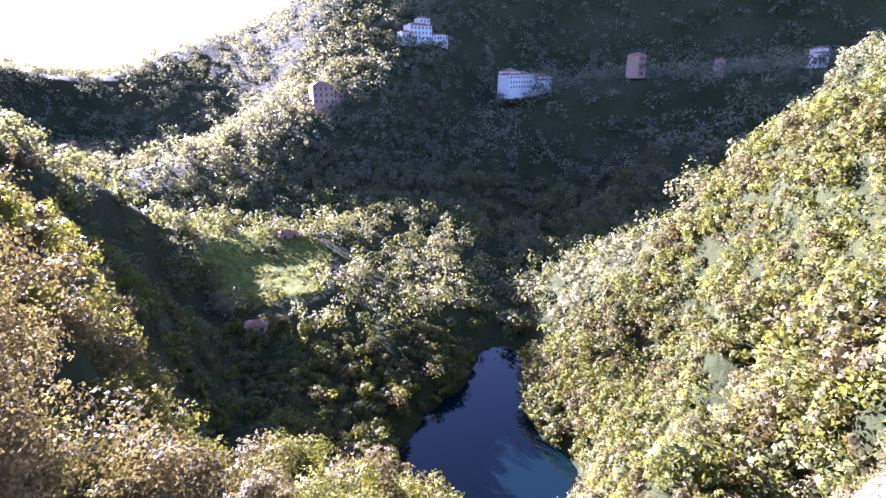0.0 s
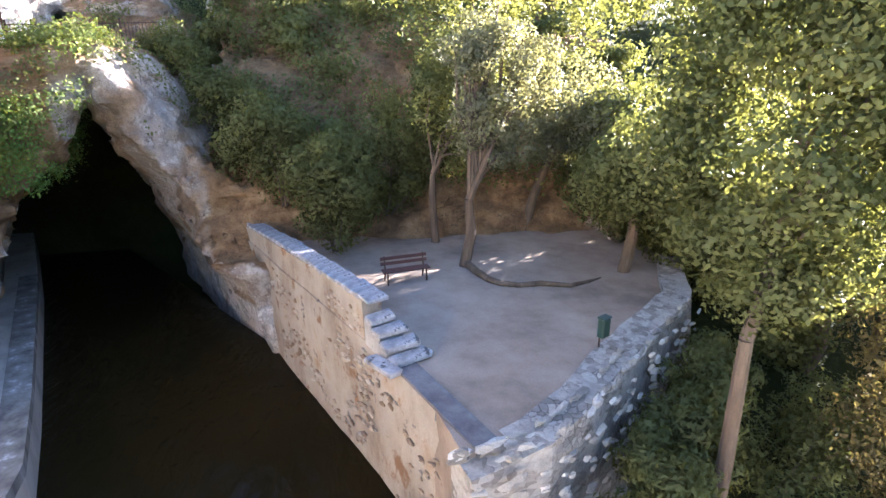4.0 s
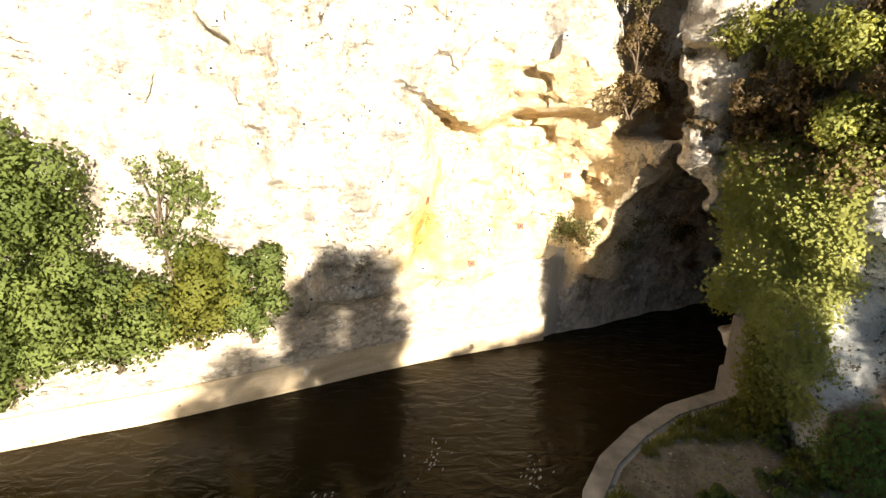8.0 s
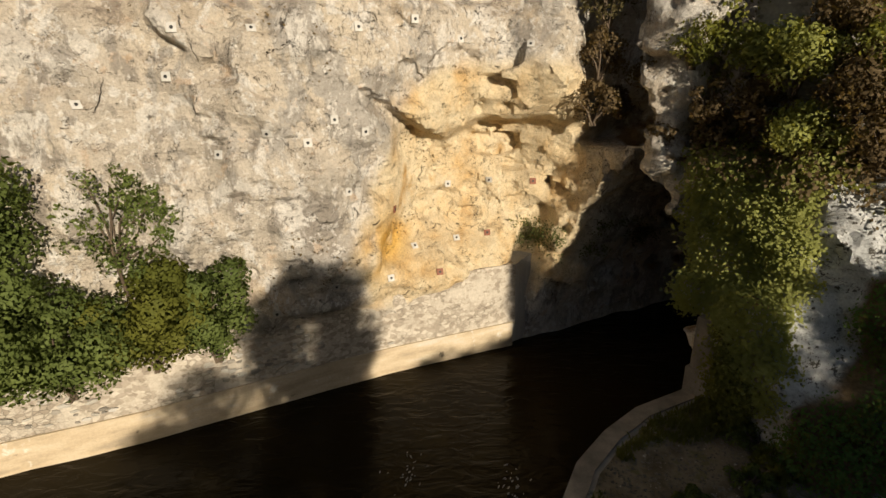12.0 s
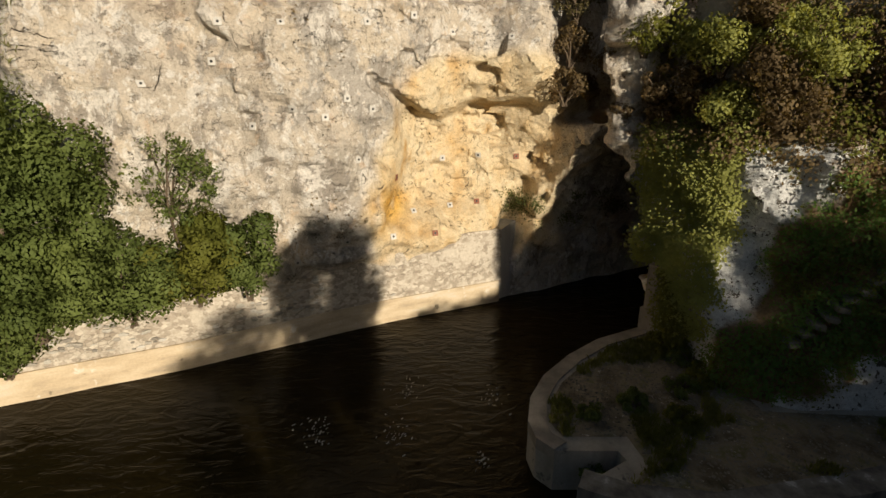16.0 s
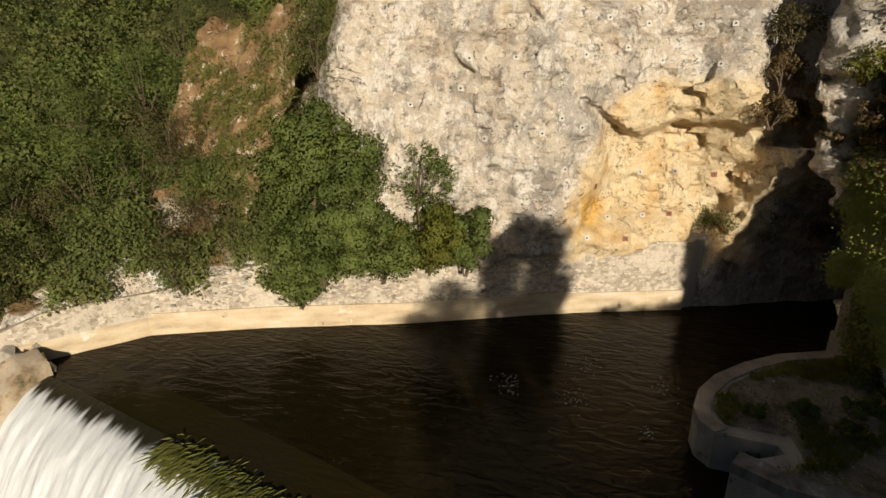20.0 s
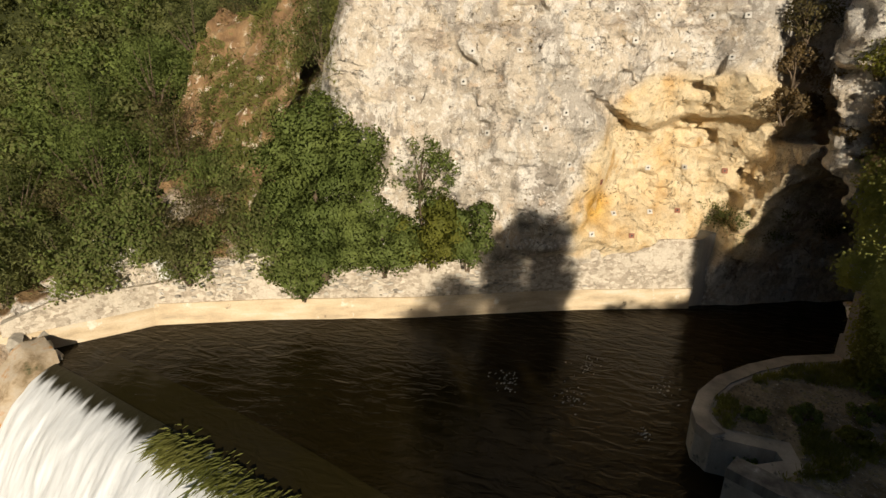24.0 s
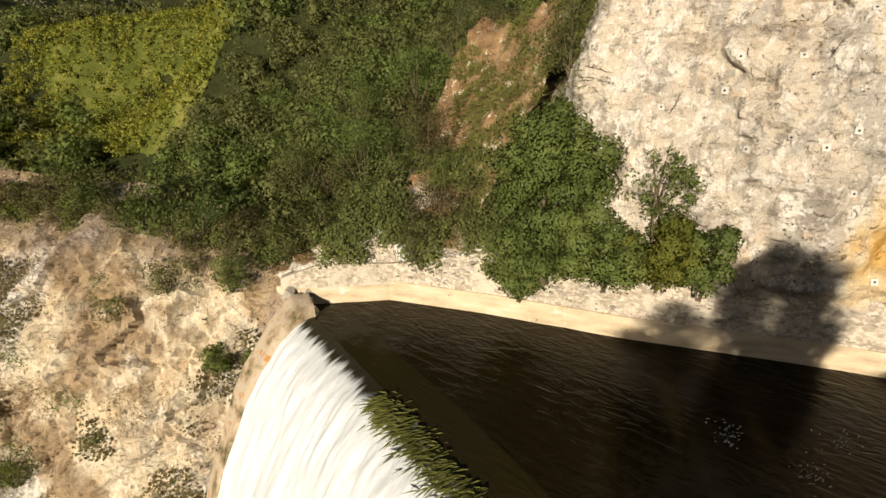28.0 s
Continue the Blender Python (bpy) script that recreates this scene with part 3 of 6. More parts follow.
face_d = (cx + 16.8) * 0.543 - (cy - 9.3) * 0.84
steep = 1 - smooth(vn[:, 2], 0.35, 0.75)
ragged = patchy + 0.6 * fbm(cx + 20, cy, cz, 0.5, 3)
chalk_l = np.interp(cz, (3.5, 4.7, 6.9, 8.5, 9.5), (-13.5, -14.2, -15.0, -14.9, -15.2))
chalk_r = np.interp(cz, (3.4, 4.2, 5.7, 7.0, 8.3, 9.4), (-12.9, -13.25, -13.6, -13.35, -13.1, -12.8))
chalk = smooth(cx - chalk_l + 0.35 * ragged, -0.15, 0.15) * smooth(chalk_r - cx + 0.3 * ragged, -0.1, 0.1) * (face_d > -1.4) * smooth(cz, 1.6, 2.4) * (1 - smooth(cz + 0.3 * ragged, 9.3, 9.7)) * (cy < 15)
ledge_in = np.interp(cy, (9.5, 14.5, 18.0, 21.0, 26.0), (-10.7, -10.3, -10.6, -11.3, -11.5)) - 0.12 * cz - cx
on_slope = (cx > -14.2) * (cx < -9.0) * (cy > 9.3) * (cy < 27.5)
rise = cz - 1.4 - np.interp(cy, (10.2, 10.9, 12.4, 14, 16.6, 19.3, 21.3), (0.1, 0.4, 0.95, 2.2, 3.4, 4.8, 6.2))
strip = on_slope * (1 - smooth(rise + 0.7 * ragged, -0.45, -0.25)) * (1 - smooth(ledge_in + 0.6 * ragged, 0.75, 0.9)) * (1 - smooth(cy + 2 * patchy, 20, 22)) * (cz < 8.6)
chalk = np.maximum(chalk, strip)
earth = smooth(vn[:, 2] + 0.35 * patchy, 0.45, 0.7)
earth = np.maximum(earth, on_slope * (cx > chalk_r) * smooth(ragged, -1.5, -0.9))
earth = earth * (1 - np.maximum(strip, chalk))
earth = np.maximum(earth, (0.35 + 0.5 * smooth(patchy, -0.3, 0.4)) * (cy > 18) * (cx > -10.2) * (cz > 2))
earth = np.maximum(earth, 1.0 * (cy > 21.5) * (cx > -4.5) * (cz > 3.4))
earth = np.maximum(earth, (0.3 + 0.4 * smooth(patchy, -0.2, 0.4)) * (cy > 18.5) * (cx > -12.3) * (cz > 7.6))
earth = np.maximum(earth, smooth(-cy + 2.5 * patchy, 17.5, 19.5) * smooth(cz + patchy, 4.5, 6.5) * (cx < -9))
earth = earth * (1 - 0.75 * (cx < -15.5) * (cy > -15) * (cy < 8))
shelf_c = np.interp(cy, (-3.2, -2.2, -1.2, -0.4, 0.5, 2.4, 5.0, 7.0), (10.2, 10.6, 10.6, 11.4, 12.0, 12.2, 12.2, 11.6))
left_c = np.interp(cz, (2, 5, 8, 10, 12), (-3.0, -2.9, -2.4, -1.6, -1.0))
ochre = smooth(cy + 0.5 * patchy, left_c, left_c + 0.8) * (1 - smooth(cy, 6.0, 8.0)) * smooth(cz + 0.4 * patchy, 2.4, 3.6) * (1 - smooth(cz + 0.2 * patchy, shelf_c - 0.2, shelf_c + 0.5)) * (cx < -18)
for name, values in (("chalk", chalk), ("earth", earth), ("ochre", ochre), ("orange", np.exp(-((cy + 1.6) / 0.8) ** 2 - ((cz - 5.7) / 1.1) ** 2) * (cx < -18) * 1.2 * smooth(patchy, -0.5, 0.1))):
    a = cliff_mesh.attributes.new(name, "FLOAT", "POINT")
    a.data.foreach_set("value", np.clip(values, 0, 1).astype(np.float32))
cliff = new("cliff", cliff_mesh)
tagged(cliff, "pale limestone cliff with two tunnel mouths", "cliff", kind="structure")
del X, Y, Z, F

# tunnel ends, deep in the rock
for n, o in enumerate(((-20.9, 9.2), (-7.75, 22.16))):
    bm = bmesh.new()
    d = 34 if n == 0 else 21
    box(bm, (14, 0.6, 14), (o[0] + AXIS[0] * d, o[1] + AXIS[1] * d, 5), math.degrees(math.atan2(SIDE[1], SIDE[0])))
    tagged(part("tunnel_back_wall", bm, M["soil"], None), "dark rock at the far end of the tunnel", "wall", kind="structure")


# ---- terrain ----
def spread(pts, step=14.0):
    out = []
    for a, b in zip(pts, pts[1:]):
        a, b = np.array(a, float), np.array(b, float)
        n = max(1, int(np.linalg.norm((b - a)[:2]) / step))
        out += [a + (b - a) * k / n for k in range(n)]
    return out + [np.array(pts[-1], float)]


FEATURES = []
# foot of the falls, gorge and pond
FEATURES += spread([(12, -8, -12), (30, -20, -38), (60, -35, -68), (88, -52, -97), (112, -56, -103), (150, -68, -102), (200, -100, -96), (290, -170, -94), (380, -260, -70)])
FEATURES += spread([(92, -24, -80), (122, -18, -86), (146, -32, -90), (168, -56, -92)])
# slope below the terrace and the near eastern hillside
FEATURES += spread([(9, 8, 0), (16, 4, -3), (30, 3, -14), (46, -4, -32), (80, 0, -62), (120, 10, -78), (160, 0, -84)])
FEATURES += spread([(14, 16, 3.5), (22, 20, 3), (50, 30, 10), (110, 45, -18), (145, 42, -45)])
# shaded hill with the grassy crest, and the meadow shelf
FEATURES += spread([(60, 60, 18), (140, 80, 8), (235, 88, -8), (222, 68, -21), (250, 58, -45), (300, 34, -75)])
FEATURES += spread([(190, 17, -76), (260, 0, -79), (305, -5, -77), (310, -70, -80), (205, -72, -84), (180, -25, -88)])
# far ridge with villas
FEATURES += spread([(350, 60, -82), (415, 66, -71), (440, 24, -56), (478, -42, -24), (545, -138, 33), (600, -165, 70), (700, -170, 132), (900, -250, 230)], 30)
FEATURES += spread([(340, -110, -80), (400, -160, -60), (490, -250, -6), (445, -340, 10), (390, -505, 18), (300, -700, 40)], 30)
FEATURES += spread([(330, -290, -40), (290, -230, -80), (240, -170, -86)], 30)
FEATURES += spread([(800, -450, 140), (650, -640, 160), (480, -800, 170), (300, -1100, 180)], 60)
# right hillside
FEATURES += spread([(20, -55, -22), (46, -86, -22), (72, -90, -34)])
FEATURES += spread([(30, -110, 8), (88, -137, 5), (120, -150, -7), (136, -150, -18), (150, -152, -40), (182, -142, -62), (200, -128, -78)])
FEATURES += spread([(70, -66, -76), (92, -84, -74), (120, -98, -84)])
FEATURES += spread([(98, -66, -103), (110, -72, -103)], 4)
FEATURES += spread([(102, -46, -104), (122, -40, -104), (142, -54, -103)], 5)
FEATURES += spread([(10, -200, 40), (100, -260, 30), (200, -320, 20)], 40)
# south bank of the falls and the hillside over it
FEATURES += spread([(-1, -22, -22), (9, -29, -30), (18, -38, -34), (40, -58, -42)], 4)
FEATURES += spread([(-11, -29, 2.0), (-4, -37, 2.0), (6, -48, 2.2), (14, -58, 1)], 4)
FEATURES += spread([(-16, -32, 6), (-10, -43, 2), (2, -58, -6)], 6)
FEATURES += spread([(-30, -40, 13), (-10, -62, -3), (-8, -85, 0), (-6, -110, 8), (0, -140, 12), (-20, -200, 22)], 12)
FEATURES += spread([(-60, -125, 22), (-90, -390, 38), (100, -500, 60), (-200, -900, 120)], 60)
FEATURES += spread([(-60, -60, 26), (-40, -10, 19), (-44, 30, 20), (-30, 48, 20), (0, 52, 20), (30, 45, 14)], 10)
FEATURES += spread([(-36, -14, 18), (-34, -22, 15), (-31, -30, 13), (-26, -38, 11)], 5)
FEATURES += spread([(-24, -32, 10), (-18, -29, 7), (-14, -27, 4)], 4)
FEATURES += spread([(-45, -50, 24), (-36, -75, 24), (-50, -100, 26)], 10)
FEATURES += spread([(-21, -116, 18), (-35, -111, 20), (-49, -106, 23)], 4)
FEATURES += spread([(-14, -90, 3), (-20, -91, 4), (-27, -89, 5), (-34, -86, 9)], 4)
FEATURES += spread([(-200, -100, 60), (-300, 100, 80), (-100, 250, 70), (80, 180, 50), (300, 300, 60), (900, 350, 10)], 60)
# far left hills and horizon
FEATURES += spread([(1400, 480, -40), (1300, 250, -20), (1200, 94, 20), (1050, -60, 85), (990, -145, 118)], 60)
FEATURES += spread([(700, 200, -70), (600, 60, -75), (520, 120, -70)], 40)
FEATURES += spread([(2600, 1500, -60), (2800, 0, 60), (2400, -1800, 200), (0, -2600, 250), (-2500, -1500, 260), (-2600, 1600, 200), (0, 2600, 160), (2000, 2400, 20)], 200)
FEATURES = np.array(FEATURES)


def terrain_height(x, y):
    """Height of the ground sheet, from ridge and valley lines."""
    shape = x.shape
    x, y = x.ravel(), y.ravel()
    out = np.empty(len(x))
    for i in range(0, len(x), 20000):
        dx = x[i:i + 20000, None] - FEATURES[None, :, 0]
        dy = y[i:i + 20000, None] - FEATURES[None, :, 1]
        w = 1.0 / (dx * dx + dy * dy + 4.0) ** 1.7
        out[i:i + 20000] = (w * FEATURES[None, :, 2]).sum(1) / w.sum(1)
    r = np.hypot(x, y)
    out += fbm(x, y, 0 * x, 70, 4) * 5.0 * smooth(r, 170, 300) + fbm(x, y, 0 * x + 9, 260, 3) * 14 * smooth(r, 300, 900)
    out += fbm(x, y, 0 * x, 9, 3) * 0.9 * smooth(r, 25, 60)
    # the river bed lies low under the water and the rock
    bed = (x > -31) & (x < line_x(y, WEIR) + 1.5) & (y > -27) & (y < 38)
    bed |= (x > -31) & (x < 3) & (y > 5) & (y < 38)
    terr = (x >= 2.0) & (x < 13.2) & (y > 9) & (y < 40)
    out = np.where(bed, -6.0, out)
    out = np.where(terr, np.minimum(out, 2.2), out)
    return out.reshape(shape)


def stretch(n, far, fine):
    u = np.linspace(-1, 1, n)
    return np.sign(u) * (fine * np.abs(u) + (far - fine) * np.abs(u) ** 3.2)


sx, sy = np.meshgrid(stretch(260, 2900, 330) + 20, stretch(260, 2900, 330) - 10, indexing="ij")
sz = terrain_height(sx, sy)
k = np.arange(260 * 260).reshape(260, 260)
ground_faces = np.stack([k[:-1, :-1], k[1:, :-1], k[1:, 1:], k[:-1, 1:]], -1).reshape(-1, 4)


def ground_material():
    m, nt, b = nodes_of("wooded hillside ground")
    col = ramp(nt, noise_tex(nt, 0.012, 8, 0.65), [(0.35, (0.030, 0.036, 0.014)), (0.5, (0.044, 0.050, 0.020)), (0.65, (0.060, 0.064, 0.030)), (0.8, (0.09, 0.086, 0.05))])
    col = mixc(nt, 0.5, col, ramp(nt, noise_tex(nt, 0.35, 6, 0.7), [(0.3, (0.25, 0.25, 0.2)), (0.7, (1.35, 1.35, 1.25))]), "MULTIPLY")
    nt.links.new(col, b.inputs["Base Color"])
    b.inputs["Roughness"].default_value = 0.95
    b.inputs["Specular IOR Level"].default_value = 0.03
    bump(nt, b, noise_tex(nt, 0.25, 8, 0.7), 1.0, 1.2)
    return m


M["ground"] = ground_material()
ground = new("ground", mesh_of("ground", np.stack([sx, sy, sz], -1).reshape(-1, 3), ground_faces, M["ground"], True))
tagged(ground, "wooded valley hillsides of dark soil and scrub", "ground", kind="structure")

# rock wall of the gorge beside the falls
uu, vv = np.meshgrid(np.arange(0.3, 34, 0.17), np.arange(-3.0, 27, 0.17), indexing="ij")
rx_ = -8.8 + 0.66 * uu + 0.30 * vv
ry_ = -25.2 - 0.75 * uu + 0.26 * vv
rz_ = 0.6 + 3.4 * smooth(uu, 1, 18) - 0.92 * vv + 1.2 * fbm(uu, 0 * uu, 0 * uu, 5, 3) * smooth(uu, 1, 5)
beds = (0.78 * uu - 0.62 * vv + 1.4 * fbm(uu, vv, 0 * uu, 7, 3)) / 2.9 + 40
beds = np.minimum((beds % 1) / 0.6, (1 - beds % 1) / 0.4)
bumpy = 1.3 * fbm(rx_ * 1.2, ry_ * 1.2, rz_ * 0.55, 6, 4) + 0.8 * (beds - 0.5) + 0.42 * facets(uu - 0.6 * vv, vv * 0.7, 0 * uu, 1.7, 11) + 0.16 * facets(uu, vv, 0 * uu + 5, 0.8, 12) + 0.5 * np.abs(fbm(rx_, ry_, rz_, 2.2, 4))
keep_off = smooth(uu, 0.5, 5)
rx_, ry_, rz_ = rx_ + 0.70 * bumpy * keep_off, ry_ + 0.60 * bumpy * keep_off, rz_ + 0.35 * bumpy * keep_off
back = smooth(-vv, 0.0, 3.0)
rx_, ry_ = rx_ - 2.5 * back, ry_ - 2.5 * back
k = np.arange(uu.size).reshape(uu.shape)
gorge_verts = np.stack([rx_, ry_, rz_], -1).reshape(-1, 3)
gorge_faces = np.stack([k[:-1, :-1], k[:-1, 1:], k[1:, 1:], k[1:, :-1]], -1).reshape(-1, 4)
gorge_mesh = mesh_of("gorge_rock", gorge_verts, gorge_faces, M["rock"], True)
gorge_mesh.set_sharp_from_angle(angle=radians(16))
gp = fbm(rx_, ry_, rz_, 3.5, 4)
for name, values in (("earth", np.maximum(0.7 * smooth(gp, 0.25, 0.45), 0.6 * (1 - smooth(vv + gp, -0.5, 0.7)))), ("ochre", 0.55 * smooth(fbm(uu - 0.8 * vv, (vv + uu) * 0.25, 0 * uu + 30, 4, 3), -0.45, 0.1))):
    a = gorge_mesh.attributes.new(name, "FLOAT", "POINT")
    a.data.foreach_set("value", values.ravel().astype(np.float32))
tagged(new("gorge_rock", gorge_mesh), "broken yellow and grey rock wall beside the falls", "rock face", kind="structure")

# ---- water ----
def sheet(name, outline, z, material, label, cells=1.2):
    """A flat sheet over a convex or simple outline."""
    bm = bmesh.new()
    vs = [bm.verts.new((*p, z)) for p in outline]
    f = bm.faces.new(vs)
    if f.normal.z < 0:
        f.normal_flip()
    ob = part(name, bm, material, None)
    return tagged(ob, label, name, kind="structure")


weir_pts = [Vector((*p, 0)) for p in WEIR]
river = sheet("water", [(-8.3, -27)] + WEIR + [(4, 12), (-16, 42), (-46, 42), (-30, 10), (-25, -4), (-18, -24)], 0.0, M["river"], "dark brown green river water sliding to the weir")
pond = sheet("pond", [(88, -80), (84, -40), (130, -20), (190, -50), (180, -95), (120, -95)], -97.5, M["pond"], "still blue pool in the valley below")


def white_water():
    m, nt, b = nodes_of("white falling water")
    st = noise_tex(nt, 2.4, 7, 0.7, (0.22, 1.5, 0.10), 0.15)
    col = ramp(nt, st, [(0.28, (0.44, 0.46, 0.48)), (0.42, (0.56, 0.585, 0.61)), (0.55, (0.63, 0.66, 0.69)), (0.70, (0.70, 0.73, 0.76))])
    white = nt.nodes.new("ShaderNodeAttribute")
    white.attribute_name = "foamy"
    col = mixc(nt, white.outputs["Fac"], (0.02, 0.018, 0.007), col)
    nt.links.new(col, b.inputs["Base Color"])
    b.inputs["Specular IOR Level"].default_value = 0.2
    b.inputs["Roughness"].default_value = 0.4
    bump(nt, b, st, 0.35, 0.1)
    return m


M["fall"] = white_water()
rows, cols = 56, 420
wy = np.linspace(-23.7, 8.0, cols)
wx = line_x(wy, WEIR)
dirn = np.stack([np.full(cols, 0.99), np.full(cols, -0.08)], 1)
dx = np.linspace(0, 1, rows) ** 1.2 * 9.5
px_ = wx[None] + dx[:, None] * dirn[None, :, 0]
py_ = wy[None] + dx[:, None] * dirn[None, :, 1]
pz_ = 0.02 - 0.21 * dx[:, None] ** 2 + 0 * px_
wob = fbm(px_, py_ * 2.5, pz_ * 0.25, 1.6, 4)
px_, pz_ = px_ + 0.16 * wob * smooth(dx, 0.3, 2.5)[:, None], pz_ + 0.07 * wob * smooth(dx, 0.3, 2)[:, None]
k = np.arange(rows * cols).reshape(rows, cols)
waterfall = new("waterfall", mesh_of("waterfall", np.stack([px_, py_, pz_], -1).reshape(-1, 3), np.stack([k[:-1, :-1], k[1:, :-1], k[1:, 1:], k[:-1, 1:]], -1).reshape(-1, 4), M["fall"], True))
foamy = smooth(dx[:, None] + 0.4 * fbm(px_ * 0.3, py_ * 5.5, 0 * px_, 1.0, 4) + 0.25 * fbm(0 * px_, py_ * 1.3, 0 * px_ + 4, 2.0, 2), 0.45, 1.0)
a = waterfall.data.attributes.new("foamy", "FLOAT", "POINT")
a.data.foreach_set("value", foamy.ravel().astype(np.float32))
tagged(waterfall, "white foaming water falling over the curved weir", "waterfall", kind="structure")


M["shallow"] = water_material("shallow olive water over the sill", (0.024, 0.019, 0.007), 2.2, 0.3)
sheet("weir_sill", WEIR[1:] + [(x - 1.7 - 0.3 * math.sin(0.6 * n), y - 0.1) for n, (x, y) in enumerate(WEIR)][:0:-1], 0.006, M["shallow"], "mossy sill showing through shallow water")

# concrete wing of the weir, stained by rust and moss
M["wing"] = surface("rust and moss stained concrete", [(0.32, (0.06, 0.07, 0.03)), (0.42, (0.28, 0.21, 0.13)), (0.5, (0.42, 0.34, 0.24)), (0.58, (0.44, 0.38, 0.30)), (0.66, (0.40, 0.20, 0.06))], 0.9, (1, 1, 1), 0.85, 5, 0.05, 0.6)
wd, ww = np.meshgrid(np.linspace(-0.2, 9.0, 40), np.linspace(0, 1, 7), indexing="ij")
wing_x = -7.9 + wd * 0.99 - 0.6 * ww
wing_y = -23.55 - wd * 0.08 - 1.6 * ww
wing_z = 0.35 - 0.21 * np.maximum(wd, 0) ** 2 + 0.55 * ww + 0.25 * fbm(wing_x, wing_y, wd, 1.5, 3)
wing_z[:, 0] -= 0.8
k = np.arange(wd.size).reshape(wd.shape)
tagged(new("weir_wing", mesh_of("weir_wing", np.stack([wing_x, wing_y, wing_z], -1).reshape(-1, 3), np.stack([k[:-1, :-1], k[:-1, 1:], k[1:, 1:], k[1:, :-1]], -1).reshape(-1, 4)[:, ::-1], M["wing"], True)), "rust stained concrete wing beside the falls", "wall", kind="structure")


# ---- walls, platform and terrace ----
def ribbon(name, pts, z0, z1, thick, material, label, lean=0.0, cap=0.0, steps=0.6, rough_by=0.05, zs=None, cat="wall"):
    """A wall along plan points, from z0 to z1 (a number or one for each point), its thickness to the left of the line; lean sets the top back."""
    P = [np.array(p, float) for p in pts]
    tops = [z1] * len(P) if isinstance(z1, (int, float)) else z1
    line, hs = [], []
    for a, b, ha, hb in zip(P, P[1:], tops, tops[1:]):
        n = max(1, int(np.linalg.norm(b - a) / steps))
        for q in range(n):
            line.append(a + (b - a) * q / n)
            hs.append(ha + (hb - ha) * q / n)
    line.append(P[-1])
    hs.append(tops[-1])
    line, hs = np.array(line), np.array(hs)
    tan = np.gradient(line, axis=0)
    tan /= np.linalg.norm(tan, axis=1, keepdims=True)
    nor = np.stack([-tan[:, 1], tan[:, 0]], 1)
    nz = max(2, int((hs.max() - z0) / steps) + 1)
    prof = [(0, q / (nz - 1)) for q in range(nz)] + [(1, 1.0), (1, 0.0)]
    ring = []
    for side, t in prof:
        zz = z0 + (hs - z0) * t
        off = side * thick + lean * (zz - z0)
        p2 = line + nor * off[:, None]
        d = fbm(p2[:, 0], p2[:, 1], zz, 1.3, 3) * rough_by
        ring.append(np.concatenate([p2 - nor * d[:, None], (zz + (d * 0.5 if t == 1 else 0))[:, None]], 1))
    ring = np.array(ring)
    m, n = ring.shape[:2]
    k = np.arange(m * n).reshape(m, n)
    f = [np.stack([k[:-1, :-1], k[:-1, 1:], k[1:, 1:], k[1:, :-1]], -1).reshape(-1, 4), np.stack([k[-1, :-1], k[-1, 1:], k[0, 1:], k[0, :-1]], -1)]
    me = mesh_of(name, ring.reshape(-1, 3), np.concatenate(f), material)
    bm = bmesh.new()
    bm.from_mesh(me)
    for c in (0, n - 1):
        bm.verts.ensure_lookup_table()
        try:
            bm.faces.new([bm.verts[int(k[r, c])] for r in range(m)])
        except ValueError:
            pass
    bmesh.ops.recalc_face_normals(bm, faces=bm.faces)
    bm.to_mesh(me)
    bm.free()
    ob = new(name, me)
    return tagged(ob, label, cat, kind="structure")


# low wall at the foot of the western cliff (thickness goes west)
foot = [(-7.5, -26.4), (-9.2, -24.8), (-12.3, -22.3), (-14.6, -17.1), (-17.1, -10.1), (-19.9, -3.9), (-21.0, -1.2), (-22.8, 3.95)]
ribbon("wall_low", foot, -1.5, 1.15, 1.0, M["quay"], "low yellowish concrete quay wall along the river", 0.05)
ribbon("wall_rubble", [(x - 0.25, y + 0.1) for x, y in foot[0:8]], 1.0, [1.6, 2.4, 2.2, 3.5, 3.4, 4.0, 3.9, 3.9], 0.8, M["rubble"], "pale rubble stone wall above the quay", 0.06)
ribbon("wall_tunnel", TUNNEL_WALL, -1.5, [3.7, 4.1, 4.6, 4.7, 4.7, 4.7], 1.2, M["tunnel wall"], "grey concrete wall streaked black, leading into the tunnel", 0.02)

# platform between the channels
PLAT = [(-16.9, 9.2), (-15.8, 6.6), (-14.7, 5.1), (-13.4, 3.8), (-12.1, 3.0), (-10.9, 2.65), (-10.1, 2.7), (-9.55, 3.1), (-9.4, 4.9), (-9.0, 5.0), (-8.1, 3.3), (-7.4, 4.5), (-6.9, 6.8), (-7.1, 8.8), (-7.3, 10.7), (-7.7, 13.5), (-9.0, 16.9), (-10.4, 20.3), (-13.8, 28.5), (-19.5, 41)]
bm = bmesh.new()
inner = [(-21, 41), (-15, 28), (-12.5, 22), (-12, 16), (-13, 11), (-17.5, 11)]
vs = [bm.verts.new((*p, PLATFORM_Z)) for p in PLAT + inner]
bm.faces.new(vs)
bmesh.ops.recalc_face_normals(bm, faces=bm.faces)
ext = bmesh.ops.extrude_face_region(bm, geom=bm.faces[:])
for v in ext["geom"]:
    if isinstance(v, bmesh.types.BMVert):
        v.co.z = -1.5
bmesh.ops.recalc_face_normals(bm, faces=bm.faces)
tagged(part("platform", bm, M["concrete"], None), "grey concrete platform between the two channels", "platform", kind="structure")

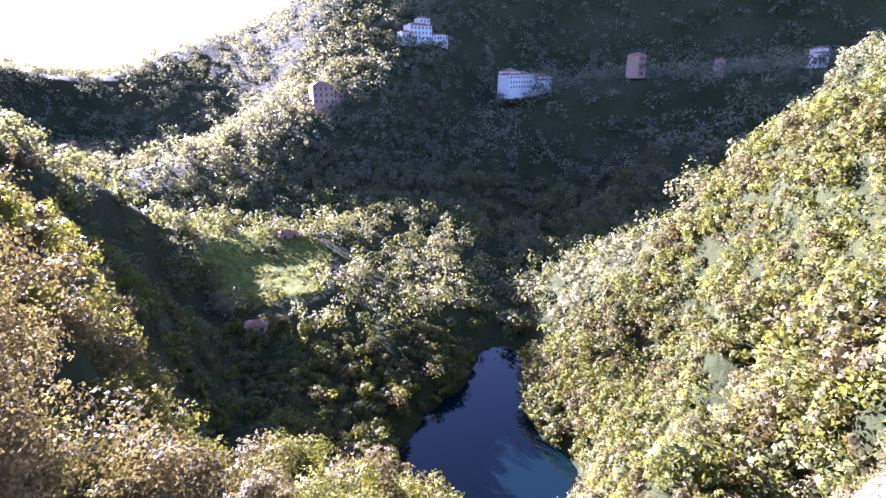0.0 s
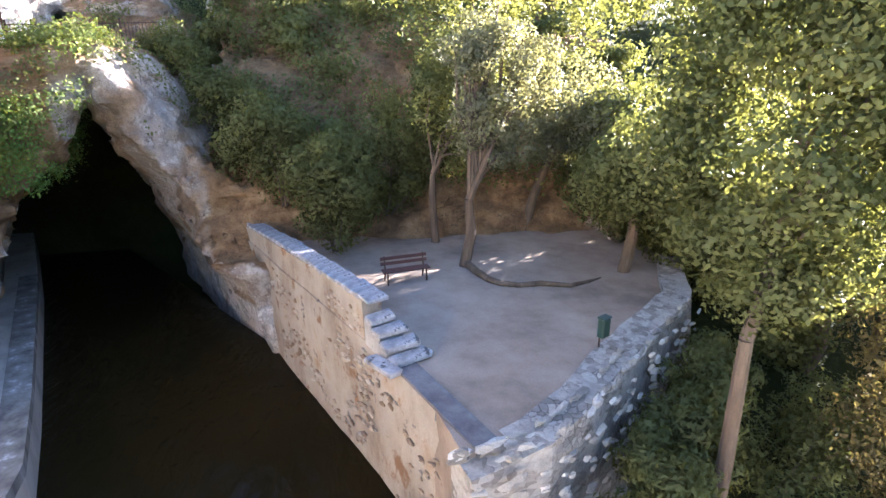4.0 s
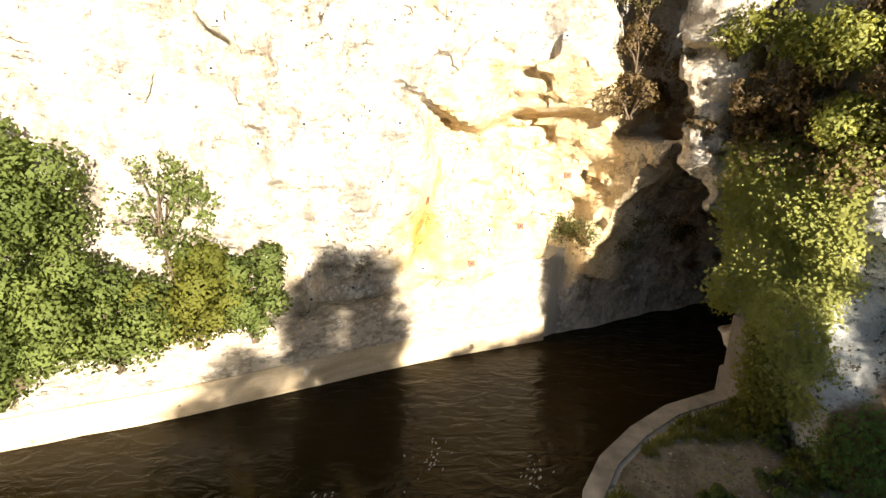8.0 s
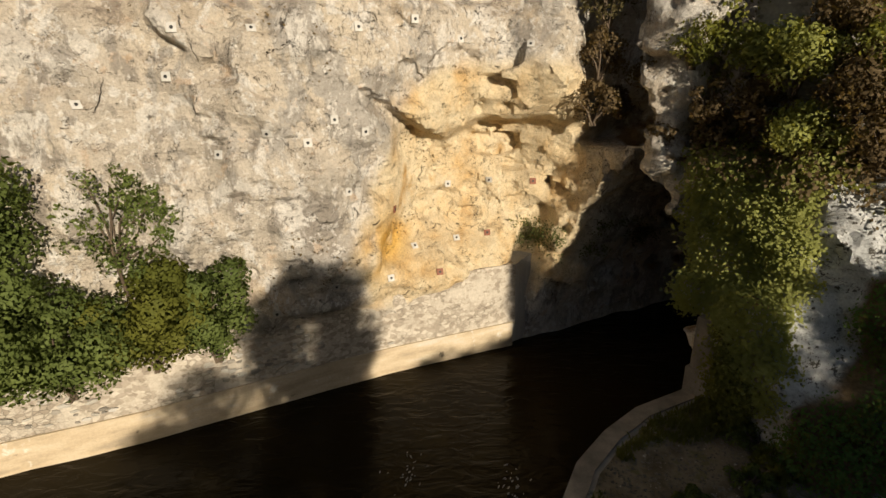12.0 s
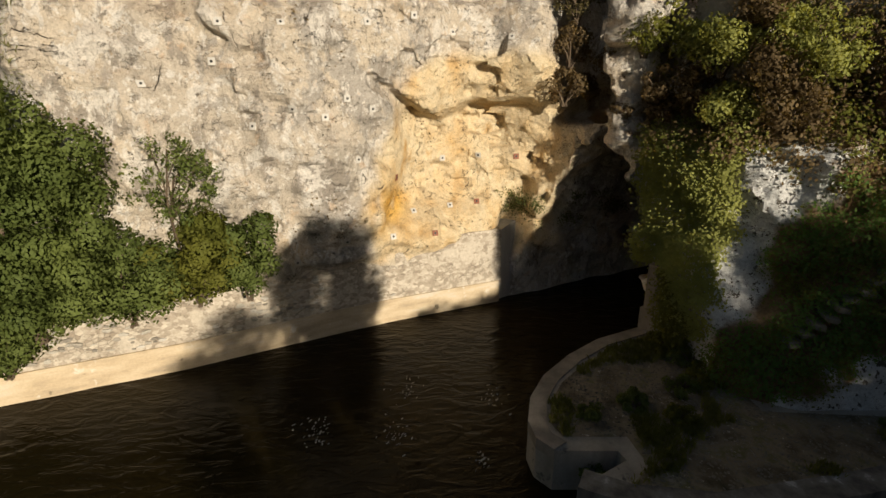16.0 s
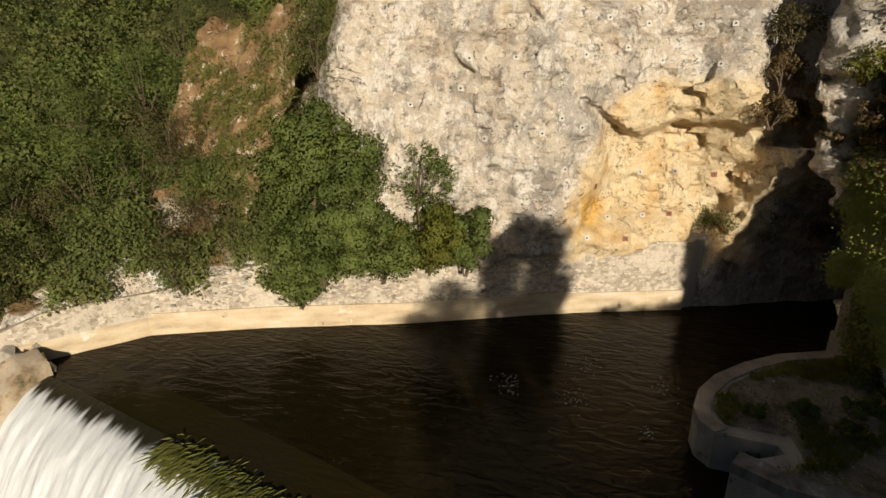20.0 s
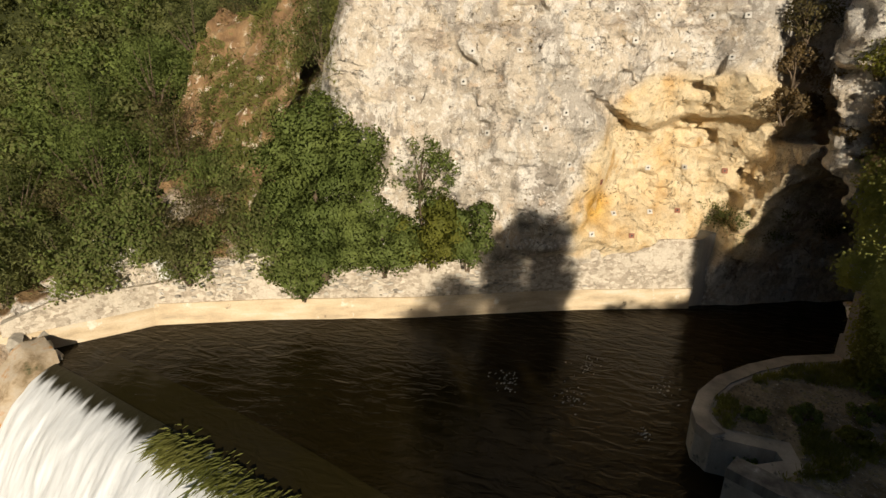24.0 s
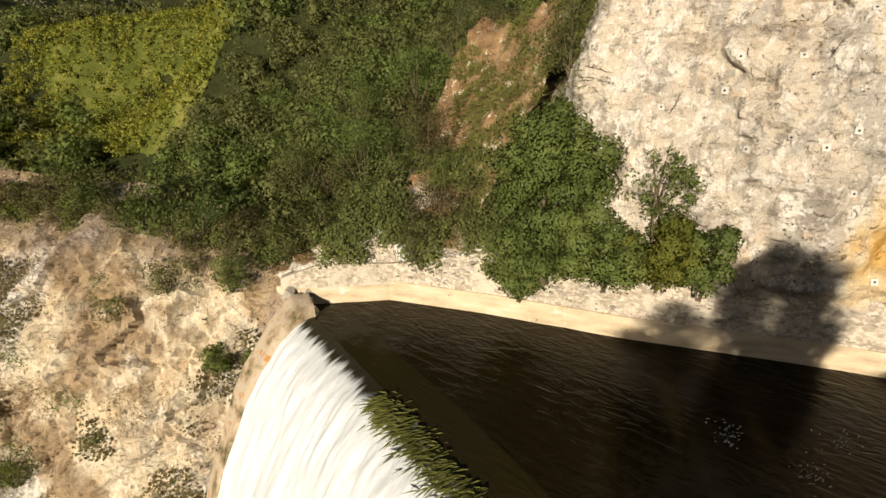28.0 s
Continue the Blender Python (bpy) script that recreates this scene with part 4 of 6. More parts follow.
# terrace with its walls
bm = bmesh.new()
edge = [(2.6, 8.3), (4.2, 8.9), (6.9, 10.9), (10.6, 13.4), (13.0, 17.0), (13.5, 24.0), (8, 26), (0, 25), (-3.6, 25.8), (1.9, 12.8)]
vs = [bm.verts.new((*p, TERRACE_Z)) for p in edge]
bm.faces.new(vs)
bmesh.ops.recalc_face_normals(bm, faces=bm.faces)
ext = bmesh.ops.extrude_face_region(bm, geom=bm.faces[:])
for v in ext["geom"]:
    if isinstance(v, bmesh.types.BMVert):
        v.co.z = 0.0
bmesh.ops.recalc_face_normals(bm, faces=bm.faces)
tagged(part("terrace", bm, M["dirt"], None), "trodden dirt terrace under trees", "terrace", kind="structure")
ribbon("wall_quay", [(-4.75, 27.3), (-4.2, 26.0), (-1.5, 19.4), (1.3, 12.8), (2.9, 8.3)], -1.5, [4.1, 4.1, 4.1, 4.1, 4.05], 0.7, M["plaster"], "plastered quay wall with flaking rubble, stained orange", 0.0)
ribbon("wall_parapet", [(-4.08, 25.85), (-1.36, 19.25), (1.12, 13.3)], 4.0, [4.45, 4.95, 5.22], 0.55, M["plaster"], "old plastered parapet with a stone top")
ribbon("wall_outer", [(2.7, 7.5), (4.4, 7.9), (6.0, 8.9), (8.8, 11.2), (11.5, 13.2), (13.5, 16.5)], -2.0, [3.9, 4.15, 4.2, 4.3, 4.3, 4.3], 0.9, M["grey rubble"], "rubble stone retaining wall round the terrace", 0.06, rough_by=0.14)
# ---- plants ----
def lumps_in(centre, radii, count, size, lift=0.0):
    """Round masses of a crown: centres spread through an ellipsoid, more on its skin."""
    d = rng.normal(0, 1, (count, 3))
    d /= np.linalg.norm(d, axis=1, keepdims=True)
    r = rng.uniform(0.25, 1.0, (count, 1)) ** 0.5
    c = np.array(centre) + d * r * np.array(radii) * 0.82
    c[:, 2] += lift
    return c, size * rng.uniform(0.6, 1.3, count)


def foliage(lumps, sizes, per, leaf, flat=0.8, spread_by=0.9, ratio=0.6):
    """Leaves on the lumps."""
    n = len(lumps)
    idx = np.repeat(np.arange(n), np.maximum(4, (per * (sizes / sizes.mean()) ** 2).astype(int)))
    d = rng.normal(0, 1, (len(idx), 3))
    d[:, 2] += 0.25
    d /= np.linalg.norm(d, axis=1, keepdims=True)
    r = sizes[idx][:, None] * rng.uniform(0.55, 1.08, (len(idx), 1))
    p = lumps[idx] + d * r * np.array((1, 1, flat))
    return leaf_quads(p, d, leaf, ratio, spread_by * 0.75)


def tree(name, base, fork, centre, radii, leaf="oak", size=0.16, lumps=40, lump=0.9, per=300, trunk=0.16, label="", category="tree", group="", limbs=7, flat=0.8, turn=0.0):
    """A tree: bent tapered trunk, limbs to the masses of the crown, a crown of leaves."""
    t = thing(name, base, label, category, group)
    b = np.array(base, float)
    c, s = lumps_in((0, 0, 0), radii, lumps, lump)
    cs, sn = math.cos(radians(turn)), math.sin(radians(turn))
    c = np.stack([c[:, 0] * cs - c[:, 1] * sn, c[:, 0] * sn + c[:, 1] * cs, c[:, 2]], 1) + np.array(centre) - b
    bm = bmesh.new()
    f = Vector(np.array(fork) - b)
    mid = f * 0.5 + Vector((random.uniform(-0.2, 0.2), random.uniform(-0.2, 0.2), 0))
    tube(bm, [(0, 0, -0.3), (0, 0, 0.1), mid, f], [trunk * 1.5, trunk * 1.1, trunk, trunk * 0.8], 10)
    top = Vector(np.array(centre) - b)
    tube(bm, [f, (f + top) / 2 + Vector((0.2, -0.1, 0)), top + Vector((0, 0, radii[2] * 0.5))], [trunk * 0.8, trunk * 0.5, 0.03], 8)
    part("trunk", bm, M["bark"], t)
    for q in range(min(limbs, lumps)):
        bm = bmesh.new()
        e = Vector(c[q])
        a = f.lerp(top, random.uniform(0.0, 0.5))
        m = a.lerp(e, 0.5) + Vector((random.uniform(-0.3, 0.3), random.uniform(-0.3, 0.3), random.uniform(-0.1, 0.4)))
        tube(bm, [a, m, e], [trunk * 0.45, trunk * 0.3, 0.02], 6)
        part("limb", bm, M["bark"], t)
    v, q, nn = foliage(c, s, per, size, flat)
    attach(new("crown", mesh_of("crown", v, q, LEAF[leaf], True, nn)), t)
    return t


def shrub(name, at, radii, leaf, size, lumps, lump, per, label, category="shrub", group="", stems=5, flat=0.85, ratio=0.6, coarse=False):
    """A bush: a few stems and a crown of leaves."""
    t = thing(name, at, label, category, group)
    c, s = lumps_in((0, 0, radii[2] * 0.9), radii, lumps, lump)
    for q in range(stems):
        bm = bmesh.new()
        e = Vector(c[q % lumps])
        tube(bm, [(random.uniform(-0.1, 0.1), random.uniform(-0.1, 0.1), -0.1), e * 0.5 + Vector((0.1, 0, 0.1)), e], [0.05, 0.035, 0.012], 5)
        part("stem", bm, M["bark"], t)
    v, q, nn = foliage(c, s, per, size, flat, ratio=ratio)
    if coarse:
        v, q, nn = v.reshape(-1, 4, 3)[:, :3].reshape(-1, 3), np.arange(len(q) * 3).reshape(-1, 3), nn.reshape(-1, 4, 3)[:, :3].reshape(-1, 3)
    attach(new("foliage", mesh_of("foliage", v, q, LEAF[leaf], True, nn)), t)
    return t


# trees at the terrace edge and on it
tree("tree", (8.1, 7.9, 0.4), (8.2, 8.1, 6.0), (8.9, 8.7, 10.2), (3.0, 3.0, 4.5), "oak", 0.13, 150, 0.8, 330, 0.17, "tall evergreen oak with a bare pale trunk below the terrace wall")
tree("tree", (13.4, 6.0, -3.2), (13.4, 6.0, 1.0), (13.5, 6.5, 5.4), (2.9, 3.1, 7.4), "dull", 0.12, 140, 0.9, 330, 0.2, "dense evergreen oak with sunlit leaves on the slope")
tree("tree", (16.5, 2.8, -6.0), (16.5, 2.8, -3.5), (16.5, 3.0, -1.5), (2.2, 2.2, 3.4), "dull", 0.17, 50, 0.9, 240, 0.2, "leafy evergreen oak on the slope")
tree("tree", (5.2, 18.2, 4.1), (5.3, 18.2, 6.6), (6.6, 18.6, 10.4), (3.2, 0.9, 3.4), "pale", 0.12, 66, 0.6, 260, 0.19, "broad terrace tree with pale sunlit leaves and bare twigs", limbs=20, turn=25)
tree("tree", (9.0, 22.1, 4.1), (10.2, 22.6, 7.2), (10.6, 21.4, 9.3), (2.6, 2.4, 2.2), "pale", 0.15, 44, 0.9, 240, 0.2, "leaning terrace tree with a dark curved trunk", limbs=12)
tree("tree", (4.7, 21.2, 4.1), (4.6, 21.2, 7.0), (5.9, 21.55, 10.2), (2.3, 1.9, 3.8), "oak", 0.14, 72, 0.75, 260, 0.16, "dark leaved tree at the back of the terrace")
tree("tree", (10.6, 16.4, 4.0), (10.8, 16.4, 6.4), (10.6, 16.2, 7.7), (2.4, 2.4, 2.0), "oak", 0.16, 52, 0.9, 280, 0.2, "leafy oak at the edge of the terrace")
tree("tree", (12.5, 20.0, 3.9), (12.5, 20.2, 7.0), (12.6, 20.4, 8.6), (2.4, 2.4, 2.2), "oak", 0.18, 48, 1.0, 240, 0.2, "tall oak behind the terrace")
tree("tree", (7.0, 25.0, 7.0), (7.0, 25.2, 9.5), (7.0, 25.0, 13.0), (3.2, 2.6, 4.0), "oak", 0.18, 44, 1.0, 220, 0.18, "oak on the bank above the terrace")
# (17.5, 20.0) is widened and (19.5, 17.6) added to shade the terrace
for x, y, z, r, top in ((14.6, 12.2, 1.5, 2.6, 9.0), (15.6, 16.0, 2.2, 2.9, 8.8), (18.5, 13.2, 0.5, 2.8, 8.2), (17.5, 20.0, 2.6, 3.4, 9.2), (19.5, 17.6, 1.8, 2.8, 9.0), (21.5, 17.0, 1.5, 3.2, 9.4), (23.0, 22.0, 2.0, 3.4, 9.5), (19.0, 8.5, -4.0, 2.5, 6.0), (26.0, 14.0, -3.0, 3.2, 6.0)):
    tree("oak_tree", (x, y, z), (x + 0.2, y, z + 3), (x, y, (z + 2 + top) / 2 + 0.8), (r, r, (top - z - 1) / 2), "oak" if r != 2.5 else "dull", 0.26, 44, r * 0.36, 130, 0.18, "broad evergreen oak on the bank east of the terrace", group="oaks east of the terrace")
# shrubs added to keep the sun off the river, tops set by its height
for x, y, z in ((14.3, 14.2, 2.0), (13.8, 16.3, 2.3), (13.9, 18.4, 2.3), (14.1, 12.6, 1.6)):
    shrub("evergreen_shrub", (x, y, z), (1.7, 1.8, 3.0), "oak", 0.16, 46, 0.75, 200, "tall dark evergreen shrub added along the terrace edge to shade the river", group="shrubs along the terrace edge")
# the three beyond x = 12 are added to keep sun off the terrace
for at, r, n in (((0.6, 20.9, 4.1), (2.0, 1.7, 2.9), 46), ((-1.4, 23.5, 5.5), (2.2, 1.8, 2.6), 40), ((2.9, 23.0, 4.8), (2.0, 1.8, 3.0), 40), ((-3.6, 26.5, 7.8), (2.2, 1.8, 1.9), 30), ((-6.0, 28.0, 10.8), (1.9, 1.4, 1.1), 20), ((12.4, 22.6, 3.8), (1.8, 2.0, 2.5), 34), ((13.2, 25.0, 4.2), (2.2, 2.0, 2.6), 34), ((12.9, 19.6, 3.6), (1.4, 1.8, 2.4), 30)):
    shrub("evergreen_shrub", at, r, "oak", 0.14, n, 0.75, 260, "dark evergreen shrub on the bank by the tunnel", group="shrubs above the eastern tunnel")

# trees and shrubs on the western wall
tree("fig_tree", (-15.6, -14.2, 2.6), (-15.0, -14.1, 5.0), (-14.4, -13.3, 7.4), (2.2, 3.3, 5.1), "fig", 0.15, 110, 0.8, 430, 0.16, "large fig tree hanging over the quay wall", "tree")
shrub("fig_shrub", (-15.1, -15.3, 1.2), (1.3, 1.9, 1.7), "fig", 0.15, 24, 0.65, 320, "drooping fig branches over the quay wall")
shrub("fig_shrub", (-15.8, -11.0, 2.8), (1.4, 2.1, 2.1), "fig", 0.15, 34, 0.65, 300, "low green fig shrub on the quay wall")
shrub("bright_shrub", (-16.7, -8.9, 3.1), (1.2, 2.0, 2.1), "lime", 0.15, 36, 0.6, 280, "bright green shrub on the rubble wall")
shrub("bright_shrub", (-17.4, -7.2, 3.0), (0.9, 1.2, 2.0), "fig", 0.15, 24, 0.5, 260, "shaded shrub against the cliff")
tree("sapling", (-17.2, -9.6, 3.6), (-16.9, -9.5, 6.2), (-16.7, -9.2, 8.0), (0.9, 2.0, 2.1), "fig", 0.12, 60, 0.34, 46, 0.06, "thin sapling with sparse leaves against the cliff", "tree", limbs=12)
hill = [(-13.2, -20.6, 2.2, 1.4), (-22.0, -29.5, 10.0, 2.2), (-27.0, -25.5, 13.0, 2.0), (-28.0, -31.0, 13.0, 2.6), (-19.0, -33.0, 8.0, 2.6), (-19.4, -15.6, 12.4, 1.9), (-21.0, -13.6, 15.2, 1.8), (-15.8, -19.0, 3.0, 1.6), (-14.0, -22.0, 2.4, 1.5), (-16.5, -21.5, 5.0, 1.7), (-12.6, -24.5, 2.2, 1.5), (-16.0, -25.0, 5.5, 2.0), (-13.8, -28.0, 4.0, 1.9), (-10.5, -29.5, 1.8, 1.5), (-17.0, -29.5, 7.0, 2.2)]
hill += [(-11.2, -25.6, 1.8, 2.0), (-13.0, -23.9, 2.2, 2.2), (-14.8, -21.2, 2.4, 2.2), (-15.9, -18.5, 2.8, 2.2), (-16.9, -16.5, 3.4, 1.9), (-9.8, -28.4, 1.8, 1.7), (-14.8, -26.8, 5.0, 2.5), (-17.8, -24.2, 6.5, 2.5), (-12.2, -30.2, 4.0, 2.4)]
for n, (x, y, z, r) in enumerate(hill):
    shrub("hillside_shrub", (x, y, z), (r * 1.1, r * 1.2, r * 1.15), ("oak", "fig", "dull", "oak", "fig")[n % 5], 0.15, 30, r * 0.42, 150, ("grey green shrub with bare twigs on the slope", "dense green shrub on the slope")[n % 2], group="shrubs on the western slope", stems=12, coarse=True)


def scatter_on(points, normals, mask, count, leaf, size, name, label, category, out=0.12, clump=0.0, kind="stuff", spread_by=0.8, ratio=0.65, tilt=(0.0, 0.0, 0.3)):
    """Leaves growing on the rock where the mask is set."""
    idx = np.flatnonzero(mask)
    if clump:
        idx = idx[fbm(points[idx, 0], points[idx, 1], points[idx, 2], clump, 3) > -0.12]
    if not len(idx):
        return None
    pick = rng.choice(idx, count)
    p = points[pick] + rng.normal(0, 0.16, (count, 3)) + normals[pick] * rng.uniform(0.0, out * 2, (count, 1))
    v, q, nn = leaf_quads(p, normals[pick] + np.array(tilt), size, ratio, spread_by, 0.25, 0.4)
    return tagged(new(name, mesh_of(name, v, q, LEAF[leaf], True, nn)), label, category, kind=kind)


on_spur = (cy > 8.0) & (cx > -19.5) & (cx < -9.5)
scatter_on(verts, vn, on_spur & (cx < chalk_l + 0.25) & (cx > -18.6) & (cz > np.where(cx < -15.0, 4.3, 2.6)) & (cz < 11) & (cy < 12.5) & (face_d > -2.4), 32000, "ivy", 0.12, "ivy", "yellow green ivy covering the rock corner", "ivy", 0.16, spread_by=0.4, tilt=(1.0, 0.1, 0.4))
scatter_on(verts, vn, on_spur & (cx < -14.0) & (cx > -15.4) & (cz > 1.5) & (cz < 4.6 - 0.9 * (cx + 15.5)) & (cy < 11.5), 7000, "lime", 0.12, "corner_weeds", "green creepers at the foot of the rock corner", "ivy", 0.25)
off_stairs = np.abs(cx + 12.1) > 0.75
scatter_on(verts, vn, on_spur & (cx > chalk_r + 0.1) & (cy < 27) & (cz > 1.6) & (rise + 0.5 * ragged > -0.35) & (off_stairs | (cy < 15)) & (cz < 10), 17000, "weed", 0.11, "ground_plants", "low green plants growing over the stepped slope", "plants", 0.2, 1.0)
scatter_on(verts, vn, on_spur & (cx > chalk_r) & (cy < 25) & (cz > 1.6) & (rise + 0.5 * ragged > -0.3) & (off_stairs | (cy < 15)) & (cz < 10), 12000, "lime", 0.10, "leafy_weeds", "bright green weeds over the stepped slope", "plants", 0.22, 1.1)
scatter_on(verts, vn, on_spur & (cz > 8.8) & (cy > 9) & (cy < 26) & (cx < -12.9), 22000, "dry", 0.15, "dry_bushes", "brown dry brambles on the bank above the rock", "bushes", 0.45, 2.4, tilt=(0.7, 0.1, 0.3))
scatter_on(verts, vn, on_spur & (cz > 8.8) & (cy > 9) & (cy < 26) & (cx < -12.9), 13000, "lime", 0.16, "green_brambles", "sunlit green brambles on the bank", "bushes", 0.4, 2.0, tilt=(0.7, 0.1, 0.3))
bank = on_spur & (cx > -15.2) & (cx < -12.4) & (cy > 12.6) & (cy < 22) & (cz > 8.2) & (np.abs(cx + 12.1) > 0.5)
scatter_on(verts, vn, bank, 14000, "dry", 0.13, "bank_brambles", "dry brown brambles down the bank beside the stairs", "bushes", 0.3)
scatter_on(verts, vn, bank, 7000, "ivy", 0.12, "bank_creepers", "sunlit creepers on the bank beside the stairs", "ivy", 0.25, 1.0)
moss = (cx < -22) & (cy > 4) & (cy < 14) & (cz > 4.2) & (cz < 5.6) & (vn[:, 2] > -0.2)
scatter_on(verts, vn, moss, 2600, "oak", 0.11, "ledge_weeds", "dark weeds on the ledge over the tunnel wall", "plants", 0.15, 1.3)
for x, y, z, r, leaf in ((-20.6, 8.0, 11.4, 0.8, "dry"), (-19.0, 8.6, 12.2, 0.9, "lime"), (-18.2, 8.9, 10.6, 0.7, "dry"), (-21.6, 7.4, 10.4, 0.6, "dry"), (-21.2, 6.2, 10.2, 0.9, "dry"), (-21.4, 6.4, 11.8, 1.0, "dry"), (-21.6, 6.6, 13.6, 1.1, "dull"), (-19.6, 8.2, 9.6, 0.6, "dry")):
    shrub("hanging_bush", (x, y, z), (r, r, r), leaf, 0.12, 18, r * 0.4, 90, "dry bush hanging over the western tunnel mouth", group="bushes over the tunnel mouth", stems=10)
scatter_on(verts, vn, (cy > 20) & (cx > -12) & (cx < 0) & (cz > 8.5) & ((cy < 25.5) | (cz > 12.5)) & (vn[:, 2] > 0.2), 14000, "oak", 0.14, "tunnel_ivy", "dark ivy over the eastern tunnel", "ivy", 0.3, 2.0)
scatter_on(verts, vn, (cy < -13) & (cz > 3.4) & (cx < -9), 20000, "grass", 0.3, "slope_grass", "dry grass tufts on the orange slope", "grass", 0.15, 2.5, ratio=0.12)
for leaf, count in (("oak", 24000), ("fig", 18000)):
    scatter_on(verts, vn, (cy < -15.2) & (cz > 2.9) & (cz < 7.5) & (cx < -9.5) & (cx > -24), count, leaf, 0.17, "slope_bushes", "thick evergreen scrub on the western slope", "bushes", 0.55, 2.6)
scatter_on(verts, vn, (cx > -11.3) & (cx < -7.6) & (cy > 18.5) & (cy < 27) & (cz > 8.2) & (vn[:, 2] > 0.1), 9000, "fig", 0.13, "mouth_ivy", "green ivy and brambles over the tunnel mouth", "ivy", 0.3, 1.8)
scatter_on(verts, vn, (cx < -18) & (cy > -14) & (cy < 2.5) & (cz > 5) & (fbm(cx, cy, cz, 1.1, 3) > 0.62), 1100, "dry", 0.10, "cliff_tufts", "small dry tufts in cracks of the cliff", "grass", 0.08)
scatter_on(verts, vn, (cy > 21) & (cx > -3.5) & (cz > 5.8), 26000, "oak", 0.2, "bank_ivy", "dark ivy and scrub on the bank behind the terrace", "ivy", 0.5, 3.5)
gn = np.tile(np.array((0.7, 0.6, 0.4)), (len(gorge_verts), 1))
scatter_on(gorge_verts, gn, fbm(gorge_verts[:, 0], gorge_verts[:, 1] + 20, gorge_verts[:, 2], 2.2, 3) > 0.28, 14000, "dry", 0.26, "gorge_grass", "dry brown grass on ledges of the gorge wall", "grass", 0.2, ratio=0.15)
scatter_on(gorge_verts, gn, fbm(gorge_verts[:, 0], gorge_verts[:, 1], gorge_verts[:, 2], 3.0, 3) > 0.32, 16000, "dull", 0.2, "gorge_shrubs", "scrubby bushes on the gorge wall", "bushes", 0.35)


# bare orange bank between the cliff and the wood
bu, bv = np.meshgrid(np.linspace(0, 1, 60), np.linspace(0, 1, 60), indexing="ij")
quad = [np.array(p) for p in ((-15.6, -18.3, 5.0), (-18.5, -27.5, 6.5), (-27.0, -27.5, 15.8), (-21.8, -16.6, 16.0))]
bank_p = (1 - bu)[..., None] * ((1 - bv)[..., None] * quad[0] + bv[..., None] * quad[3]) + bu[..., None] * ((1 - bv)[..., None] * quad[1] + bv[..., None] * quad[2])
bank_n = np.array((0.6, 0.25, 0.76))
bank_p = bank_p + bank_n * (0.9 * fbm(bank_p[..., 0], bank_p[..., 1], bank_p[..., 2], 4, 4) + 0.35 * facets(bank_p[..., 0], bank_p[..., 1], bank_p[..., 2], 1.4, 21))[..., None]
M["orange earth"] = surface("orange crumbling earth", [(0.3, (0.14, 0.085, 0.045)), (0.5, (0.25, 0.155, 0.08)), (0.65, (0.33, 0.235, 0.13)), (0.78, (0.46, 0.39, 0.29))], 0.9, (1, 1, 0.6), 0.95, 5, 0.12, 1.0, [((0.52, 0.46, 0.37), 1.3, 0.58), ((0.11, 0.12, 0.04), 1.0, 0.60)])
k = np.arange(3600).reshape(60, 60)
tagged(new("bare_bank", mesh_of("bare_bank", bank_p.reshape(-1, 3), np.stack([k[:-1, :-1], k[1:, :-1], k[1:, 1:], k[:-1, 1:]], -1).reshape(-1, 4), M["orange earth"], True)), "bare orange earth bank with tufts of dry grass", "bank", kind="structure")
flat_p = bank_p.reshape(-1, 3)
scatter_on(flat_p, np.tile(bank_n, (len(flat_p), 1)), np.ones(len(flat_p), bool), 9000, "grass", 0.5, "bank_grass", "yellow green grass hanging on the orange bank", "grass", 0.2, 2.2, ratio=0.1)


# ---- woods on the hillsides ----
OCT_V = np.array(((1, 0, 0), (-1, 0, 0), (0, 1, 0), (0, -1, 0), (0, 0, 1), (0, 0, -1)), float)
OCT_F = np.array(((0, 2, 4), (2, 1, 4), (1, 3, 4), (3, 0, 4), (2, 0, 5), (1, 2, 5), (3, 1, 5), (0, 3, 5)))


def woods(name, pts, leaf, radius, sub, per, leaf_size, label, spread_by=0.45):
    """Many trees as one object: each crown a heap of leafy masses."""
    n = len(pts)
    if n == 0:
        return
    r = radius * rng.uniform(0.6, 1.35, n)
    tall = rng.uniform(0.8, 1.45, n)
    d = rng.normal(0, 1, (n, sub, 3))
    d /= np.linalg.norm(d, axis=2, keepdims=True)
    d *= rng.uniform(0.3, 0.72, (n, sub, 1)) * np.array((1, 1, 0.85))
    c = pts[:, None] + d * r[:, None, None] * np.stack([np.ones(n), np.ones(n), tall], 1)[:, None]
    c[..., 2] += (r * tall * 0.75)[:, None]
    c = c.reshape(-1, 3)
    lr = np.repeat(r, sub) * rng.uniform(0.34, 0.56, n * sub) * (1.25 if sub < 4 else 1.0)
    idx = np.repeat(np.arange(len(c)), int(per * (2.0 if leaf_size < 3 else 1.6)))
    o = rng.normal(0, 1, (len(idx), 3))
    o[:, 2] += 0.3
    o /= np.linalg.norm(o, axis=1, keepdims=True)
    p = c[idx] + o * (lr[idx] * rng.uniform(0.6, 1.2, len(idx)))[:, None] * np.array((1, 1, 0.85))
    v, q, nn = leaf_tris(p, o + np.array((0, 0, 0.15)), leaf_size, spread_by)
    me = mesh_of(name, v, q, LEAF[leaf], True, nn)
    tagged(new(name, me), label, "trees", kind="stuff")


